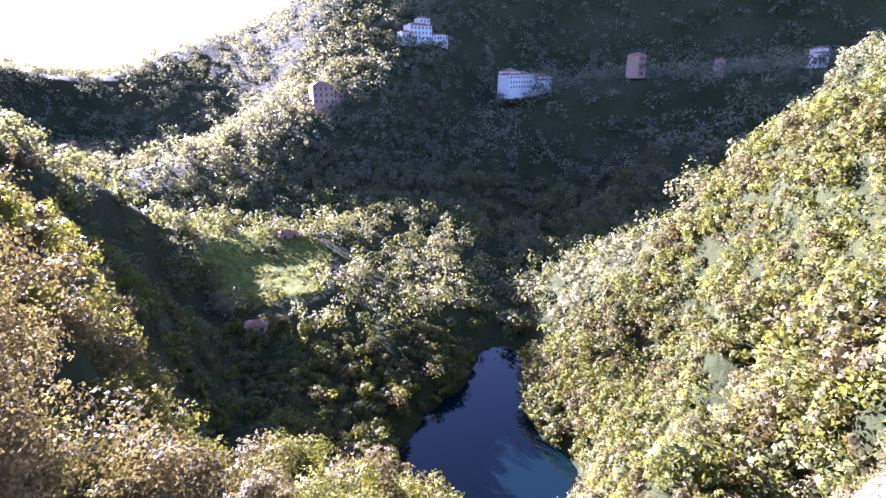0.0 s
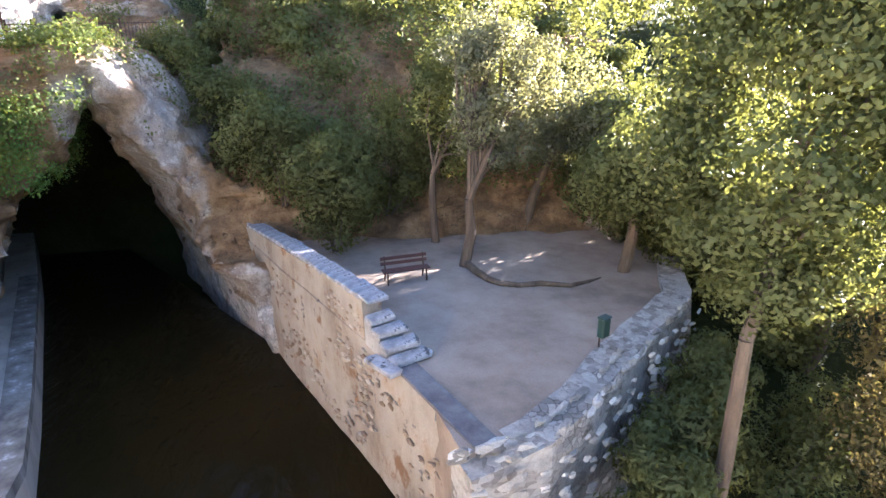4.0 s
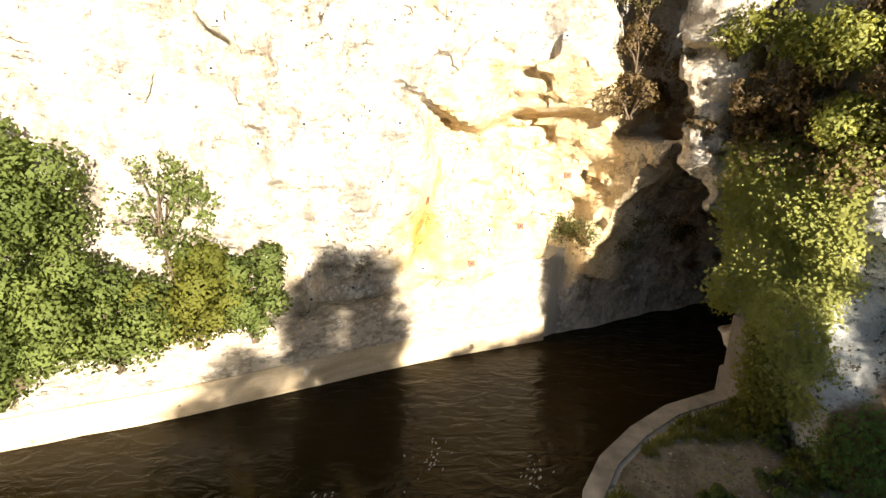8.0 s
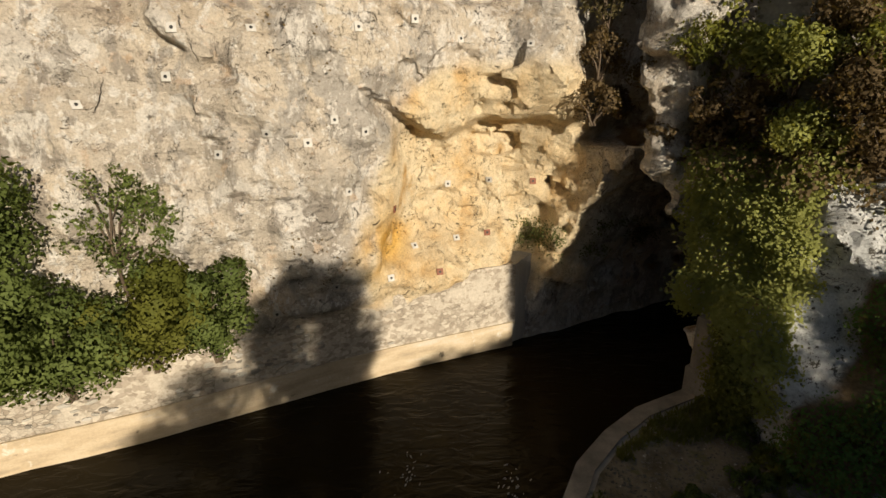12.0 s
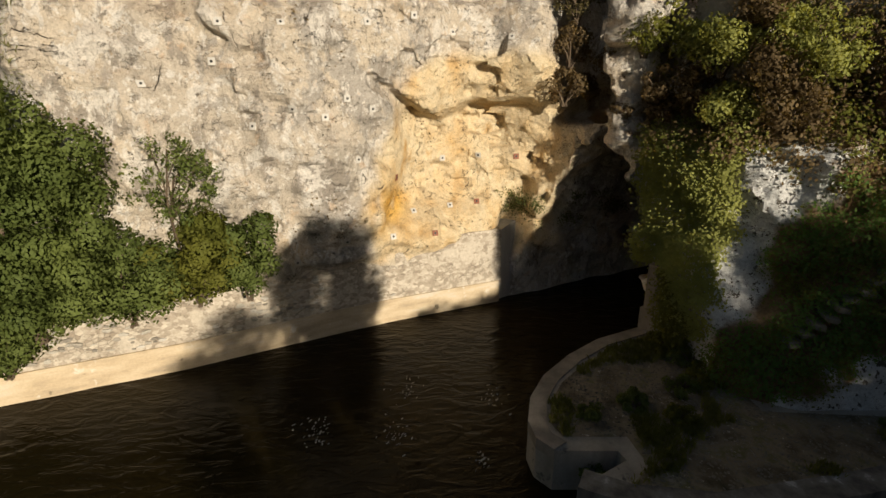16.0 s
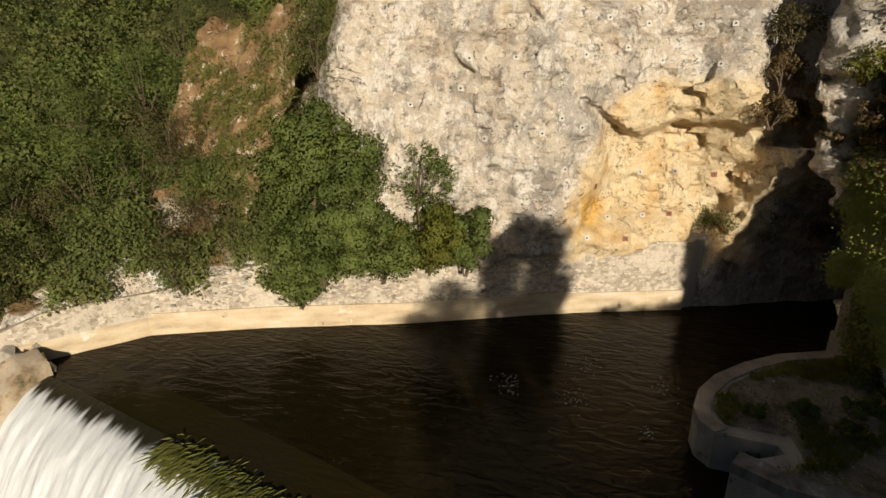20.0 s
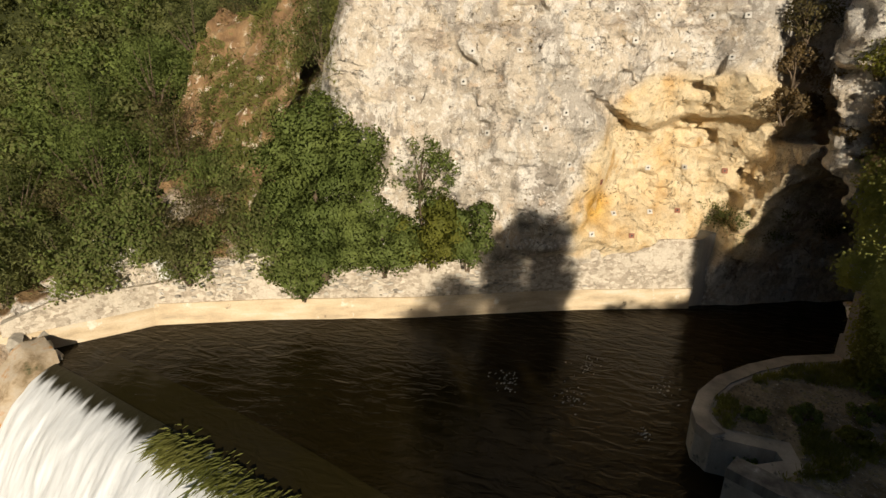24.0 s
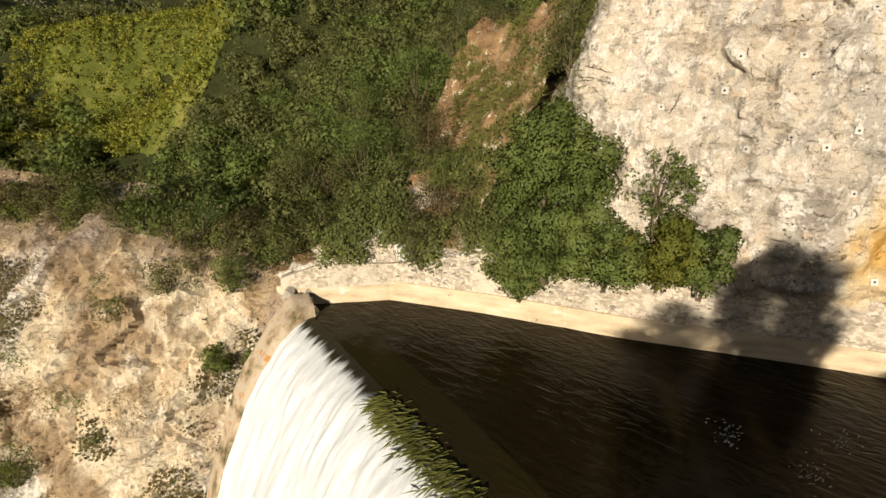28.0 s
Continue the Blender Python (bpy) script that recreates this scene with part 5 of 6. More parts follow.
def places(count, dist, az, clear=None):
    """Random places on the terrain in a ring sector round the start; az in degrees from +y towards +x."""
    d = np.sqrt(rng.uniform(dist[0] ** 2, dist[1] ** 2, count))
    a = np.radians(rng.uniform(az[0], az[1], count))
    x, y = d * np.sin(a), d * np.cos(a)
    z = terrain_height(x, y)
    pond_in = z < -97.0
    meadow = (((x - 262) / 62) ** 2 + ((y + 8) / 34) ** 2 < 1) & (fbm(x, y, 0 * x, 25, 2) < 0.35)
    ok = ~pond_in & ~meadow
    ok &= ~((x < 14) & (y > -26) & (x > -34) & (y < 44))
    if clear is not None:
        ok &= clear(x, y)
    return np.stack([x, y, z], 1)[ok]


VALLEY = (40, 165)
near = places(190, (17, 45), (60, 165))
woods("slope_wood", near[::2], "dull", 2.2, 10, 95, 0.23, "olive brown evergreen trees on the slope below the terrace")
woods("slope_wood", near[1::2], "lime", 2.1, 10, 95, 0.23, "yellow green trees on the slope below the terrace")
near = places(430, (44, 90), (60, 168))
woods("slope_wood", near[::2], "dull", 2.6, 8, 32, 0.5, "olive brown trees down the slope")
woods("slope_wood", near[1::2], "lime", 2.5, 8, 32, 0.5, "yellow green trees down the slope")
extra = places(4300, (66, 190), (108, 168))
woods("right_wood", extra[::3], "oak", 3.4, 5, 12, 1.0, "sunlit green trees on the valley side")
woods("right_wood", extra[1::3], "lime", 3.4, 5, 12, 1.0, "olive trees on the valley side")
woods("right_wood", extra[2::3], "dull", 3.2, 5, 12, 1.0, "pale olive trees on the valley side")
back = places(130, (34, 88), (14, 62))
woods("back_wood", back, "oak", 2.6, 8, 32, 0.45, "dark evergreen trees on the hill behind the terrace")
pick = rng.choice(np.flatnonzero((cy > 25) & (cx > -6) & (vn[:, 2] > 0.45) & (cz > 6)), 70)
woods("bank_wood", verts[pick], "oak", 1.5, 8, 44, 0.24, "dark evergreen trees on the bank behind the terrace")
mid = places(1300, (85, 190), (40, 125))
woods("valley_wood", mid[::3], "lime", 3.2, 5, 17, 1.1, "bright green trees in the valley")
woods("valley_wood", mid[1::3], "oak", 3.4, 5, 17, 1.1, "dark green trees in the valley")
woods("valley_wood", mid[2::3], "dull", 3.2, 5, 17, 1.1, "olive trees in the valley")
far = places(2700, (190, 420), VALLEY)
woods("hill_wood", far[::2], "oak", 5.8, 3, 15, 1.9, "dark trees on the far hillside")
# from here out, haze is put into the paler, greyer leaf colours
woods("hill_wood", far[1::2], "pale", 5.6, 3, 15, 1.9, "haze paled olive trees on the far hillside")
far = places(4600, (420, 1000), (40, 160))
woods("ridge_wood", far[::2], "haze", 9.5, 2, 12, 3.4, "hazy wood on the distant ridge")
woods("ridge_wood", far[1::2], "pale", 9.0, 2, 11, 3.4, "haze grey wood on the distant ridge")
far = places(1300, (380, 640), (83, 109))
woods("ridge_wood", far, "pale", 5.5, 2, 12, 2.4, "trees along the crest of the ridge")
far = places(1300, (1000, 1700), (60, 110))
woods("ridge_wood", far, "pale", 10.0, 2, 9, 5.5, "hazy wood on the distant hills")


def beyond_edge(x, y):
    return ((x + 8.8) * 0.75 + (y + 25.2) * 0.66 < -2.5) & (y < -27)


def off_meadow(x, y):
    turn = np.degrees(np.arctan2(-(x - 6.5), -(y + 0.9)))
    far = np.hypot(x, y)
    return ~((turn > 14.5) & (turn < 26.5) & (far > 70)) & (((x + 32) / 23) ** 2 + ((y + 102) / 17) ** 2 > 1) & beyond_edge(x, y)


south = places(250, (30, 66), (170, 238), beyond_edge)
woods("south_wood", south[::2], "oak", 2.3, 10, 58, 0.3, "dark trees on the hillside beyond the weir")
woods("south_wood", south[1::2], "fig", 2.2, 10, 58, 0.3, "olive trees on the hillside beyond the weir")
south = places(170, (42, 105), (196, 224), off_meadow)
woods("south_wood", south, "oak", 2.4, 8, 30, 0.42, "dark trees on the slope above the gorge")
south = places(650, (66, 130), (170, 235), off_meadow)
woods("south_wood", south[::2], "oak", 2.8, 7, 20, 0.62, "dark trees up the hillside beyond the weir")
woods("south_wood", south[1::2], "fig", 2.8, 7, 20, 0.62, "green trees up the hillside beyond the weir")
south = places(700, (130, 330), (165, 235))
woods("south_wood", south, "oak", 4.0, 4, 15, 1.3, "distant wood beyond the weir")
south = places(600, (330, 900), (165, 235))
# haze over the southern hills is put into the paler leaf colour
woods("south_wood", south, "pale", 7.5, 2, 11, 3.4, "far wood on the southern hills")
for x, y, z, r, leaf in ((-4.7, -27.9, -3.4, 0.9, "fig"), (-6.0, -26.4, -3.3, 0.7, "fig"), (1.0, -33.5, -5.4, 1.5, "fig"), (0.4, -31.2, -7.6, 1.1, "fig"), (3.4, -38.9, -1.2, 2.2, "oak"), (2.3, -36.6, -3.4, 1.9, "fig"), (4.8, -37.0, -7.0, 2.0, "oak"), (4.4, -35.0, -9.4, 1.8, "fig"), (6.4, -39.0, -4.4, 2.2, "oak"), (7.5, -39.0, -9.0, 2.4, "dull"), (-1.6, -33.0, -0.6, 1.4, "fig"), (-4.2, -30.6, 0.4, 1.5, "oak"), (-6.4, -28.6, 0.8, 1.2, "fig"), (0.6, -35.6, -1.0, 1.5, "dull")):
    shrub("gorge_bush", (x + 0.7, y + 0.7, z + 0.3), (r, r, r), leaf, 0.17, 24, r * 0.42, 90, "bushy shrub rooted in the gorge wall", group="bushes on the gorge wall", stems=8, coarse=True)
for q in range(27):
    u = 1.5 + 1.15 * q + random.uniform(-0.4, 0.4)
    r = random.uniform(1.2, 2.0)
    shrub("edge_bush", (-8.8 + 0.66 * u - 1.5, -25.2 - 0.75 * u - 1.4, 1.0 + 0.16 * min(u, 17)), (r * 1.1, r * 1.1, r * 1.2), ("oak", "fig", "dull")[q % 3], 0.18, 26, r * 0.42, 110, "dense bush on the rim of the gorge", group="bushes on the gorge rim", stems=8, coarse=True)
for n, (x, y, z, r) in enumerate(((-18.4, 9.7, 10.0, 0.9), (-17.4, 10.2, 11.2, 1.0), (-16.6, 10.5, 12.6, 1.1), (-16.0, 10.6, 10.4, 1.2), (-15.2, 11.3, 12.0, 1.2), (-14.6, 11.8, 10.6, 1.1), (-17.9, 9.9, 12.8, 0.8), (-14.2, 12.4, 12.6, 1.2), (-16.9, 11.1, 15.0, 0.9), (-16.2, 11.4, 13.9, 1.0), (-15.6, 11.7, 13.0, 1.0))):
    shrub("bramble", (x, y, z - r), (r * 1.2, r, r), ("dry", "dry", "ivy", "ivy")[n % 4], 0.13, 26, r * 0.4, 110, ("brown dry bramble hanging on the ruined wall", "green bramble hanging on the ruined wall")[n % 4 > 1], group="brambles on the ruined wall", stems=8)
for x, y, z, r in ((10.6, 6.0, -1.5, 1.7), (7.2, 6.6, -0.2, 1.3), (11.2, 9.4, 0.2, 1.6), (14.2, 2.6, -5.0, 1.8), (10.2, 3.2, -4.0, 1.8), (13.0, 10.0, 0.6, 1.5), (6.3, 7.3, 1.4, 1.35), (8.4, 9.3, 1.6, 1.3), (4.9, 6.6, 0.6, 1.2), (7.0, 8.3, 2.3, 1.0), (8.1, 9.3, 2.3, 1.0), (9.4, 10.5, 2.3, 1.1), (10.7, 11.4, 2.2, 1.2)):
    shrub("undergrowth", (x, y, z), (r, r, r * 0.9), "oak", 0.17, 24, r * 0.42, 190, "dark leafy undergrowth below the terrace wall", group="undergrowth below the terrace", coarse=True)
# ---- meadows ----
def draped(name, centre, radii, material, label, lift=0.25, n=60):
    u, w = np.meshgrid(np.linspace(0, 1, 24), np.linspace(0, 2 * np.pi, n, endpoint=False), indexing="ij")
    rr = u * (1 + 0.25 * fbm(np.cos(w) * 3, np.sin(w) * 3, 0 * w, 1.5, 3))
    x, y = centre[0] + radii[0] * rr * np.cos(w), centre[1] + radii[1] * rr * np.sin(w)
    z = terrain_height(x, y) + lift - 1.2 * smooth(u, 0.85, 1.0)
    k = np.arange(u.size).reshape(u.shape)
    k2 = np.roll(k, -1, 1)
    f = np.stack([k[:-1], k[1:], k2[1:], k2[:-1]], -1).reshape(-1, 4)
    return tagged(new(name, mesh_of(name, np.stack([x, y, z], -1).reshape(-1, 3), f, material, True)), label, "meadow", kind="structure")


M["meadow"] = surface("meadow grass", [(0.3, (0.05, 0.065, 0.014)), (0.5, (0.10, 0.115, 0.025)), (0.7, (0.19, 0.185, 0.05))], 0.25, (1, 1, 1), 0.95, 0.9, 0.3, 0.9)
M["meadow"].node_tree.nodes["Principled BSDF"].inputs["Specular IOR Level"].default_value = 0.02
draped("meadow", (264, 4), (60, 34), M["meadow"], "bright sunlit meadow on the valley shelf", 1.0)
draped("meadow", (-31, -94), (24, 24), M["meadow"], "sunlit grassy hillside", 0.6)
def herbs(name, centre, radii, count, radius, leaf, size, label):
    """Grass and low bushes over an ellipse of the ground."""
    a, r = rng.uniform(0, 2 * np.pi, count), np.sqrt(rng.uniform(0, 1, count))
    x, y = centre[0] + radii[0] * r * np.cos(a), centre[1] + radii[1] * r * np.sin(a)
    woods(name, np.stack([x, y, terrain_height(x, y) + 0.2], 1), leaf, radius, 2, 8, size, label, 0.9)


herbs("meadow_grass", (264, 4), (60, 34), 1000, 0.8, "sunny", 0.6, "tall sunlit grass and herbs on the meadow")
herbs("meadow_bushes", (264, 4), (66, 40), 60, 2.2, "lime", 0.8, "green bushes about the meadow")
herbs("meadow_grass", (-31, -94), (26, 26), 3600, 0.8, "sunny", 0.36, "tall sunlit grass on the hillside")
herbs("meadow_bushes", (-31, -94), (28, 28), 130, 1.5, "lime", 0.4, "pale bushes on the grassy hillside")


# ---- distant houses ----
M["white wall"] = surface("white rendered wall", [(0.3, (0.62, 0.60, 0.56)), (0.7, (0.78, 0.76, 0.72))], 0.1, (1, 1, 1), 0.9, 2, 0.02, 0.3)
M["pink wall"] = surface("pink rendered wall", [(0.3, (0.40, 0.24, 0.17)), (0.7, (0.52, 0.33, 0.24))], 0.1, (1, 1, 1), 0.9, 2, 0.02, 0.3)
M["roof"] = surface("terracotta roof tiles", [(0.3, (0.22, 0.11, 0.07)), (0.7, (0.36, 0.20, 0.13))], 0.4, (1, 1, 1), 0.9, 3, 0.05, 0.6)
M["pane"] = surface("dark window", [(0.3, (0.05, 0.05, 0.055)), (0.7, (0.10, 0.10, 0.11))], 0.5, (1, 1, 1), 0.25, 3, 0.002, 0.1)


def house(at, turn, wings, label, wall="white wall", name="house"):
    """A house of wings (dx, dy, length, depth, height, windows, storeys) with hipped roofs; the front faces -y."""
    z = float(terrain_height(np.array([at[0]], float), np.array([at[1]], float))[0])
    t = thing(name, (at[0], at[1], max(z, at[2]) - 1), label, "house", "distant houses", turn=turn)
    for dx, dy, l, d, h, n, floors in wings:
        bm = bmesh.new()
        box(bm, (l, d, h + 8), (dx, dy, h / 2 - 4))
        part("wall", bm, M[wall], t)
        bm = bmesh.new()
        vs = [bm.verts.new(p) for p in ((dx - l / 2 - 0.5, dy - d / 2 - 0.5, h), (dx + l / 2 + 0.5, dy - d / 2 - 0.5, h), (dx + l / 2 + 0.5, dy + d / 2 + 0.5, h), (dx - l / 2 - 0.5, dy + d / 2 + 0.5, h))]
        r = max(0.3, l / 2 - d / 2)
        a, b = bm.verts.new((dx - r, dy, h + d * 0.25)), bm.verts.new((dx + r, dy, h + d * 0.25))
        for f in ((vs[0], vs[1], b, a), (vs[2], vs[3], a, b), (vs[1], vs[2], b), (vs[3], vs[0], a), (vs[3], vs[2], vs[1], vs[0])):
            bm.faces.new(f)
        part("roof", bm, M["roof"], t)
        for fl in range(floors):
            for q in range(n):
                bm = bmesh.new()
                box(bm, (l / n * 0.32, 0.3, h / floors * 0.5), (dx - l / 2 + l * (q + 0.5) / n, dy - d / 2 - 0.05, h * (fl + 0.55) / floors))
                part("window", bm, M["pane"], t)
    return t


house((488, -253, -4), -62, [(-14, 2, 38, 14, 13, 9, 3), (17, -2, 30, 13, 11, 7, 2), (-22, 4, 14, 14, 16, 3, 3)], "long white convent with a tiled roof on the hillside")
house((548, -162, 36), -72, [(0, 0, 26, 12, 14, 6, 3), (8, 4, 12, 10, 21, 3, 4), (-16, -3, 14, 9, 7, 4, 1), (24, -2, 18, 8, 6, 5, 1)], "large white villa on the ridge")
house((443, -344, 14), -52, [(0, 0, 27, 11, 12, 6, 2)], "pale house with a red roof", "pink wall")
house((392, -508, 22), -38, [(0, 0, 22, 10, 10, 5, 2), (-14, 0, 10, 8, 6, 2, 1)], "small white house on the slope")
house((478, -56, -14), -82, [(0, 0, 18, 14, 15, 4, 3), (13, 0, 10, 8, 8, 2, 2)], "reddish old building among trees", "pink wall")
house((425, -425, 14), -45, [(0, 0, 14, 9, 8, 3, 2)], "small reddish house in the wood", "pink wall")
house((292, -12, -78), -88, [(0, 0, 10, 7, 4, 2, 1)], "low farm shed by the meadow", "pink wall")
house((182, 6, -74), -92, [(0, 0, 7, 5, 3.5, 2, 1)], "small farm building in the bushes", "pink wall")


# ---- stairs, gate and railing on the spur ----
def slope_z(x, y):
    return 1.7 + 0.58 * (y - 10) + 1.3 * min(max(-11.6 - x, -0.7), 3.0)


M["step"] = surface("mossy stone step", [(0.3, (0.10, 0.09, 0.065)), (0.5, (0.18, 0.16, 0.12)), (0.7, (0.28, 0.26, 0.21))], 1.6, (1, 1, 1), 0.92, 10, 0.02, 0.6, [((0.06, 0.07, 0.03), 2.0, 0.62)])
stairs = thing("stairs", (0, 0, 0), "worn mossy stone stairs climbing to the gate", "stairs")
for q in range(38):
    y = 11.6 + q * 0.375
    x = -12.0 - 0.4 * math.sin(q * 0.11) - 0.004 * q
    wide = (0.9 if q < 16 else 1.3) + random.uniform(-0.15, 0.15)
    bm = bmesh.new()
    box(bm, (wide, 0.42, 0.16), (0, 0, 0), 0, 0.02, 0.05)
    st = part("step", bm, M["step"], stairs)
    st.location = (x + random.uniform(-0.08, 0.08), y, slope_z(x, y) + 0.12 + 0.1 * smooth(float(q), 14, 20))
    st.rotation_euler = (random.uniform(-0.03, 0.03), random.uniform(-0.05, 0.05), random.uniform(-0.12, 0.12) - 0.2)


def bars(t, a, b, height, gap, material, rails=(0.12, 0.95), lift=0.0):
    """Upright bars and rails between two plan points, as parts."""
    a, b = Vector(a), Vector(b)
    n = int((b - a).length / gap)
    for q in range(n + 1):
        p = a.lerp(b, q / n)
        bm = bmesh.new()
        tube(bm, [p, p + Vector((0, 0, height))], [0.014, 0.012], 6)
        part("bar", bm, material, t)
    for r in rails:
        bm = bmesh.new()
        tube(bm, [a + Vector((0, 0, height * r)), b + Vector((0, 0, height * r))], [0.022, 0.022], 6)
        part("rail", bm, material, t)


gate = thing("gate", (-13.45, 26.15, 11.25), "rusty iron gate with upright bars at the stair head", "gate")
bars(gate, (0.1, 0, 0), (1.5, 0.55, 0), 2.2, 0.12, M["iron"])
for q in (0.0, 1.6):
    bm = bmesh.new()
    box(bm, (0.09, 0.09, 2.4), (q, q * 0.38, 1.2), 20, 0.01)
    part("post", bm, M["iron"], gate)
railing = thing("railing", (-11.8, 26.85, 11.4), "long dark iron railing above the tunnel", "railing")
bars(railing, (0, 0, 0), (5.6, 2.4, 0.35), 1.35, 0.14, M["iron"])
for q in range(4):
    bm = bmesh.new()
    box(bm, (0.07, 0.07, 1.55), (q * 1.87, q * 0.8, 0.72 + 0.12 * q), 20, 0.01)
    part("post", bm, M["iron"], railing)

# brick pillar on the bank
pillar = thing("brick_pillar", (-13.55, 14.3, 9.7), "slender brown brick pillar on the bank", "pillar")
me = None
for c in range(44):
    for side in range(4):
        bm = bmesh.new()
        box(bm, (0.27, 0.13, 0.075), (0, 0, 0), 0, 0.008)
        br = part("brick", bm, M["brick"], pillar) if me is None else attach(new("brick", me), pillar)
        me = me or br.data
        bm.free() if br.data is not me or c or side else None
        ang = side * math.pi / 2
        s = 0.07 if c % 2 else -0.07
        br.location = (math.cos(ang) * 0.15 - math.sin(ang) * s + random.uniform(-0.008, 0.008), math.sin(ang) * 0.15 + math.cos(ang) * s, -0.6 + c * 0.088)
        br.rotation_euler = (0, 0, ang + math.pi / 2)

# concrete pier at the foot of the rock corner
M["pier"] = surface("grey cast concrete", [(0.3, (0.15, 0.135, 0.11)), (0.5, (0.27, 0.24, 0.20)), (0.7, (0.38, 0.34, 0.29))], 0.9, (1, 1, 0.5), 0.9, 6, 0.02, 0.4)
pier = thing("pier", (-16.2, 9.55, PLATFORM_Z), "square concrete pier under the ivy", "pier")
for sz, zc, nm in (((1.75, 1.1, 1.0), 0.5, "base"), ((1.55, 0.95, 1.9), 1.95, "shaft")):
    bm = bmesh.new()
    box(bm, sz, (0, 0, zc), 30, 0.03)
    part(nm, bm, M["pier"], pier)

# rim of the platform: paler concrete kerb, gravel inside
def rim(name, pts, width, z, height, material, label):
    P = np.array(pts, float)
    tan = np.gradient(P, axis=0)
    tan /= np.linalg.norm(tan, axis=1, keepdims=True)
    nor = np.stack([-tan[:, 1], tan[:, 0]], 1)
    a, b = P, P + nor * width
    bm = bmesh.new()
    top = [(bm.verts.new((*p, z + height)), bm.verts.new((*q, z + height))) for p, q in zip(a, b)]
    low = [(bm.verts.new((*p, z - 0.3)), bm.verts.new((*q, z - 0.3))) for p, q in zip(a, b)]
    for n in range(len(P) - 1):
        bm.faces.new((top[n][0], top[n + 1][0], top[n + 1][1], top[n][1]))
        bm.faces.new((low[n][0], low[n + 1][0], top[n + 1][0], top[n][0]))
        bm.faces.new((top[n][1], top[n + 1][1], low[n + 1][1], low[n][1]))
    bm.faces.new((low[0][0], top[0][0], top[0][1], low[0][1]))
    bm.faces.new((top[-1][0], low[-1][0], low[-1][1], top[-1][1]))
    bmesh.ops.recalc_face_normals(bm, faces=bm.faces)
    return tagged(part(name, bm, material, None), label, "kerb", kind="structure")


def fine_line(pts, step=0.5):
    out = []
    for a, b in zip(pts, pts[1:]):
        n = max(1, int(math.dist(a, b) / step))
        out += [(a[0] + (b[0] - a[0]) * q / n, a[1] + (b[1] - a[1]) * q / n) for q in range(n)]
    return out + [pts[-1]]


M["drip"] = surface("concrete with white drips", [(0.35, (0.10, 0.095, 0.085)), (0.5, (0.19, 0.175, 0.15)), (0.6, (0.24, 0.23, 0.21)), (0.68, (0.5, 0.49, 0.46))], 1.6, (1, 1, 0.12), 0.9, 7, 0.02, 0.5)
rim("kerb", [(x + 0.03, y - 0.02) for x, y in fine_line(PLAT[:8])], 0.55, PLATFORM_Z, 0.07, M["pier"], "smooth concrete kerb round the platform nose")
rim("kerb", [(x + 0.03, y) for x, y in fine_line(PLAT[10:19])], 0.75, PLATFORM_Z, 0.05, M["drip"], "concrete kerb along the eastern channel")
M["gravel"] = surface("gravel with dry grass", [(0.3, (0.06, 0.055, 0.03)), (0.42, (0.15, 0.125, 0.08)), (0.52, (0.24, 0.20, 0.14)), (0.6, (0.15, 0.14, 0.06)), (0.72, (0.30, 0.27, 0.22))], 0.8, (1, 1, 1), 0.95, 14, 0.03, 0.9, [((0.45, 0.42, 0.36), 5.0, 0.62)])
inset = [(-16.0, 9.3), (-15.1, 6.9), (-14.0, 5.4), (-12.9, 4.3), (-11.8, 3.6), (-10.8, 3.3), (-10.1, 3.5), (-9.95, 5.4), (-8.7, 5.5), (-8.1, 4.8), (-7.6, 7.0), (-7.8, 8.9), (-8.0, 10.8), (-8.4, 13.2), (-10.2, 14.2), (-10.8, 10.2), (-13.5, 10.2)]
sheet("gravel", inset, PLATFORM_Z + 0.02, M["gravel"], "gravel and dry grass on the platform")

# pebbles, tufts and weeds on the platform
def inside(p, poly):
    hit = False
    for (x0, y0), (x1, y1) in zip(poly, poly[1:] + poly[:1]):
        if (y0 > p[1]) != (y1 > p[1]) and p[0] < (x1 - x0) * (p[1] - y0) / (y1 - y0) + x0:
            hit = not hit
    return hit


spots = [(random.uniform(-16.5, -7), random.uniform(2.6, 14)) for _ in range(5200)]
spots = np.array([p for p in spots if inside(p, inset)])
patch = fbm(spots[:, 0], spots[:, 1], 0 * spots[:, 0], 2.6, 3)
peb = spots[patch < -0.1]
sz_ = rng.uniform(0.02, 0.07, (len(peb), 1, 3)) * np.array((1, 1, 0.6))
pv = np.concatenate([peb, np.full((len(peb), 1), PLATFORM_Z + 0.03)], 1)[:, None] + OCT_V[None] * sz_ * rng.uniform(0.7, 1.2, (len(peb), 6, 1))
pf = (OCT_F[None] + 6 * np.arange(len(peb))[:, None, None]).reshape(-1, 3)
M["pebble"] = leaf_material("grey pebbles", (0.09, 0.08, 0.06), (0.24, 0.22, 0.18), 0.0, 0.9)
tagged(new("pebbles", mesh_of("pebbles", pv.reshape(-1, 3), pf, M["pebble"])), "loose grey pebbles on the platform", "pebbles", kind="stuff")


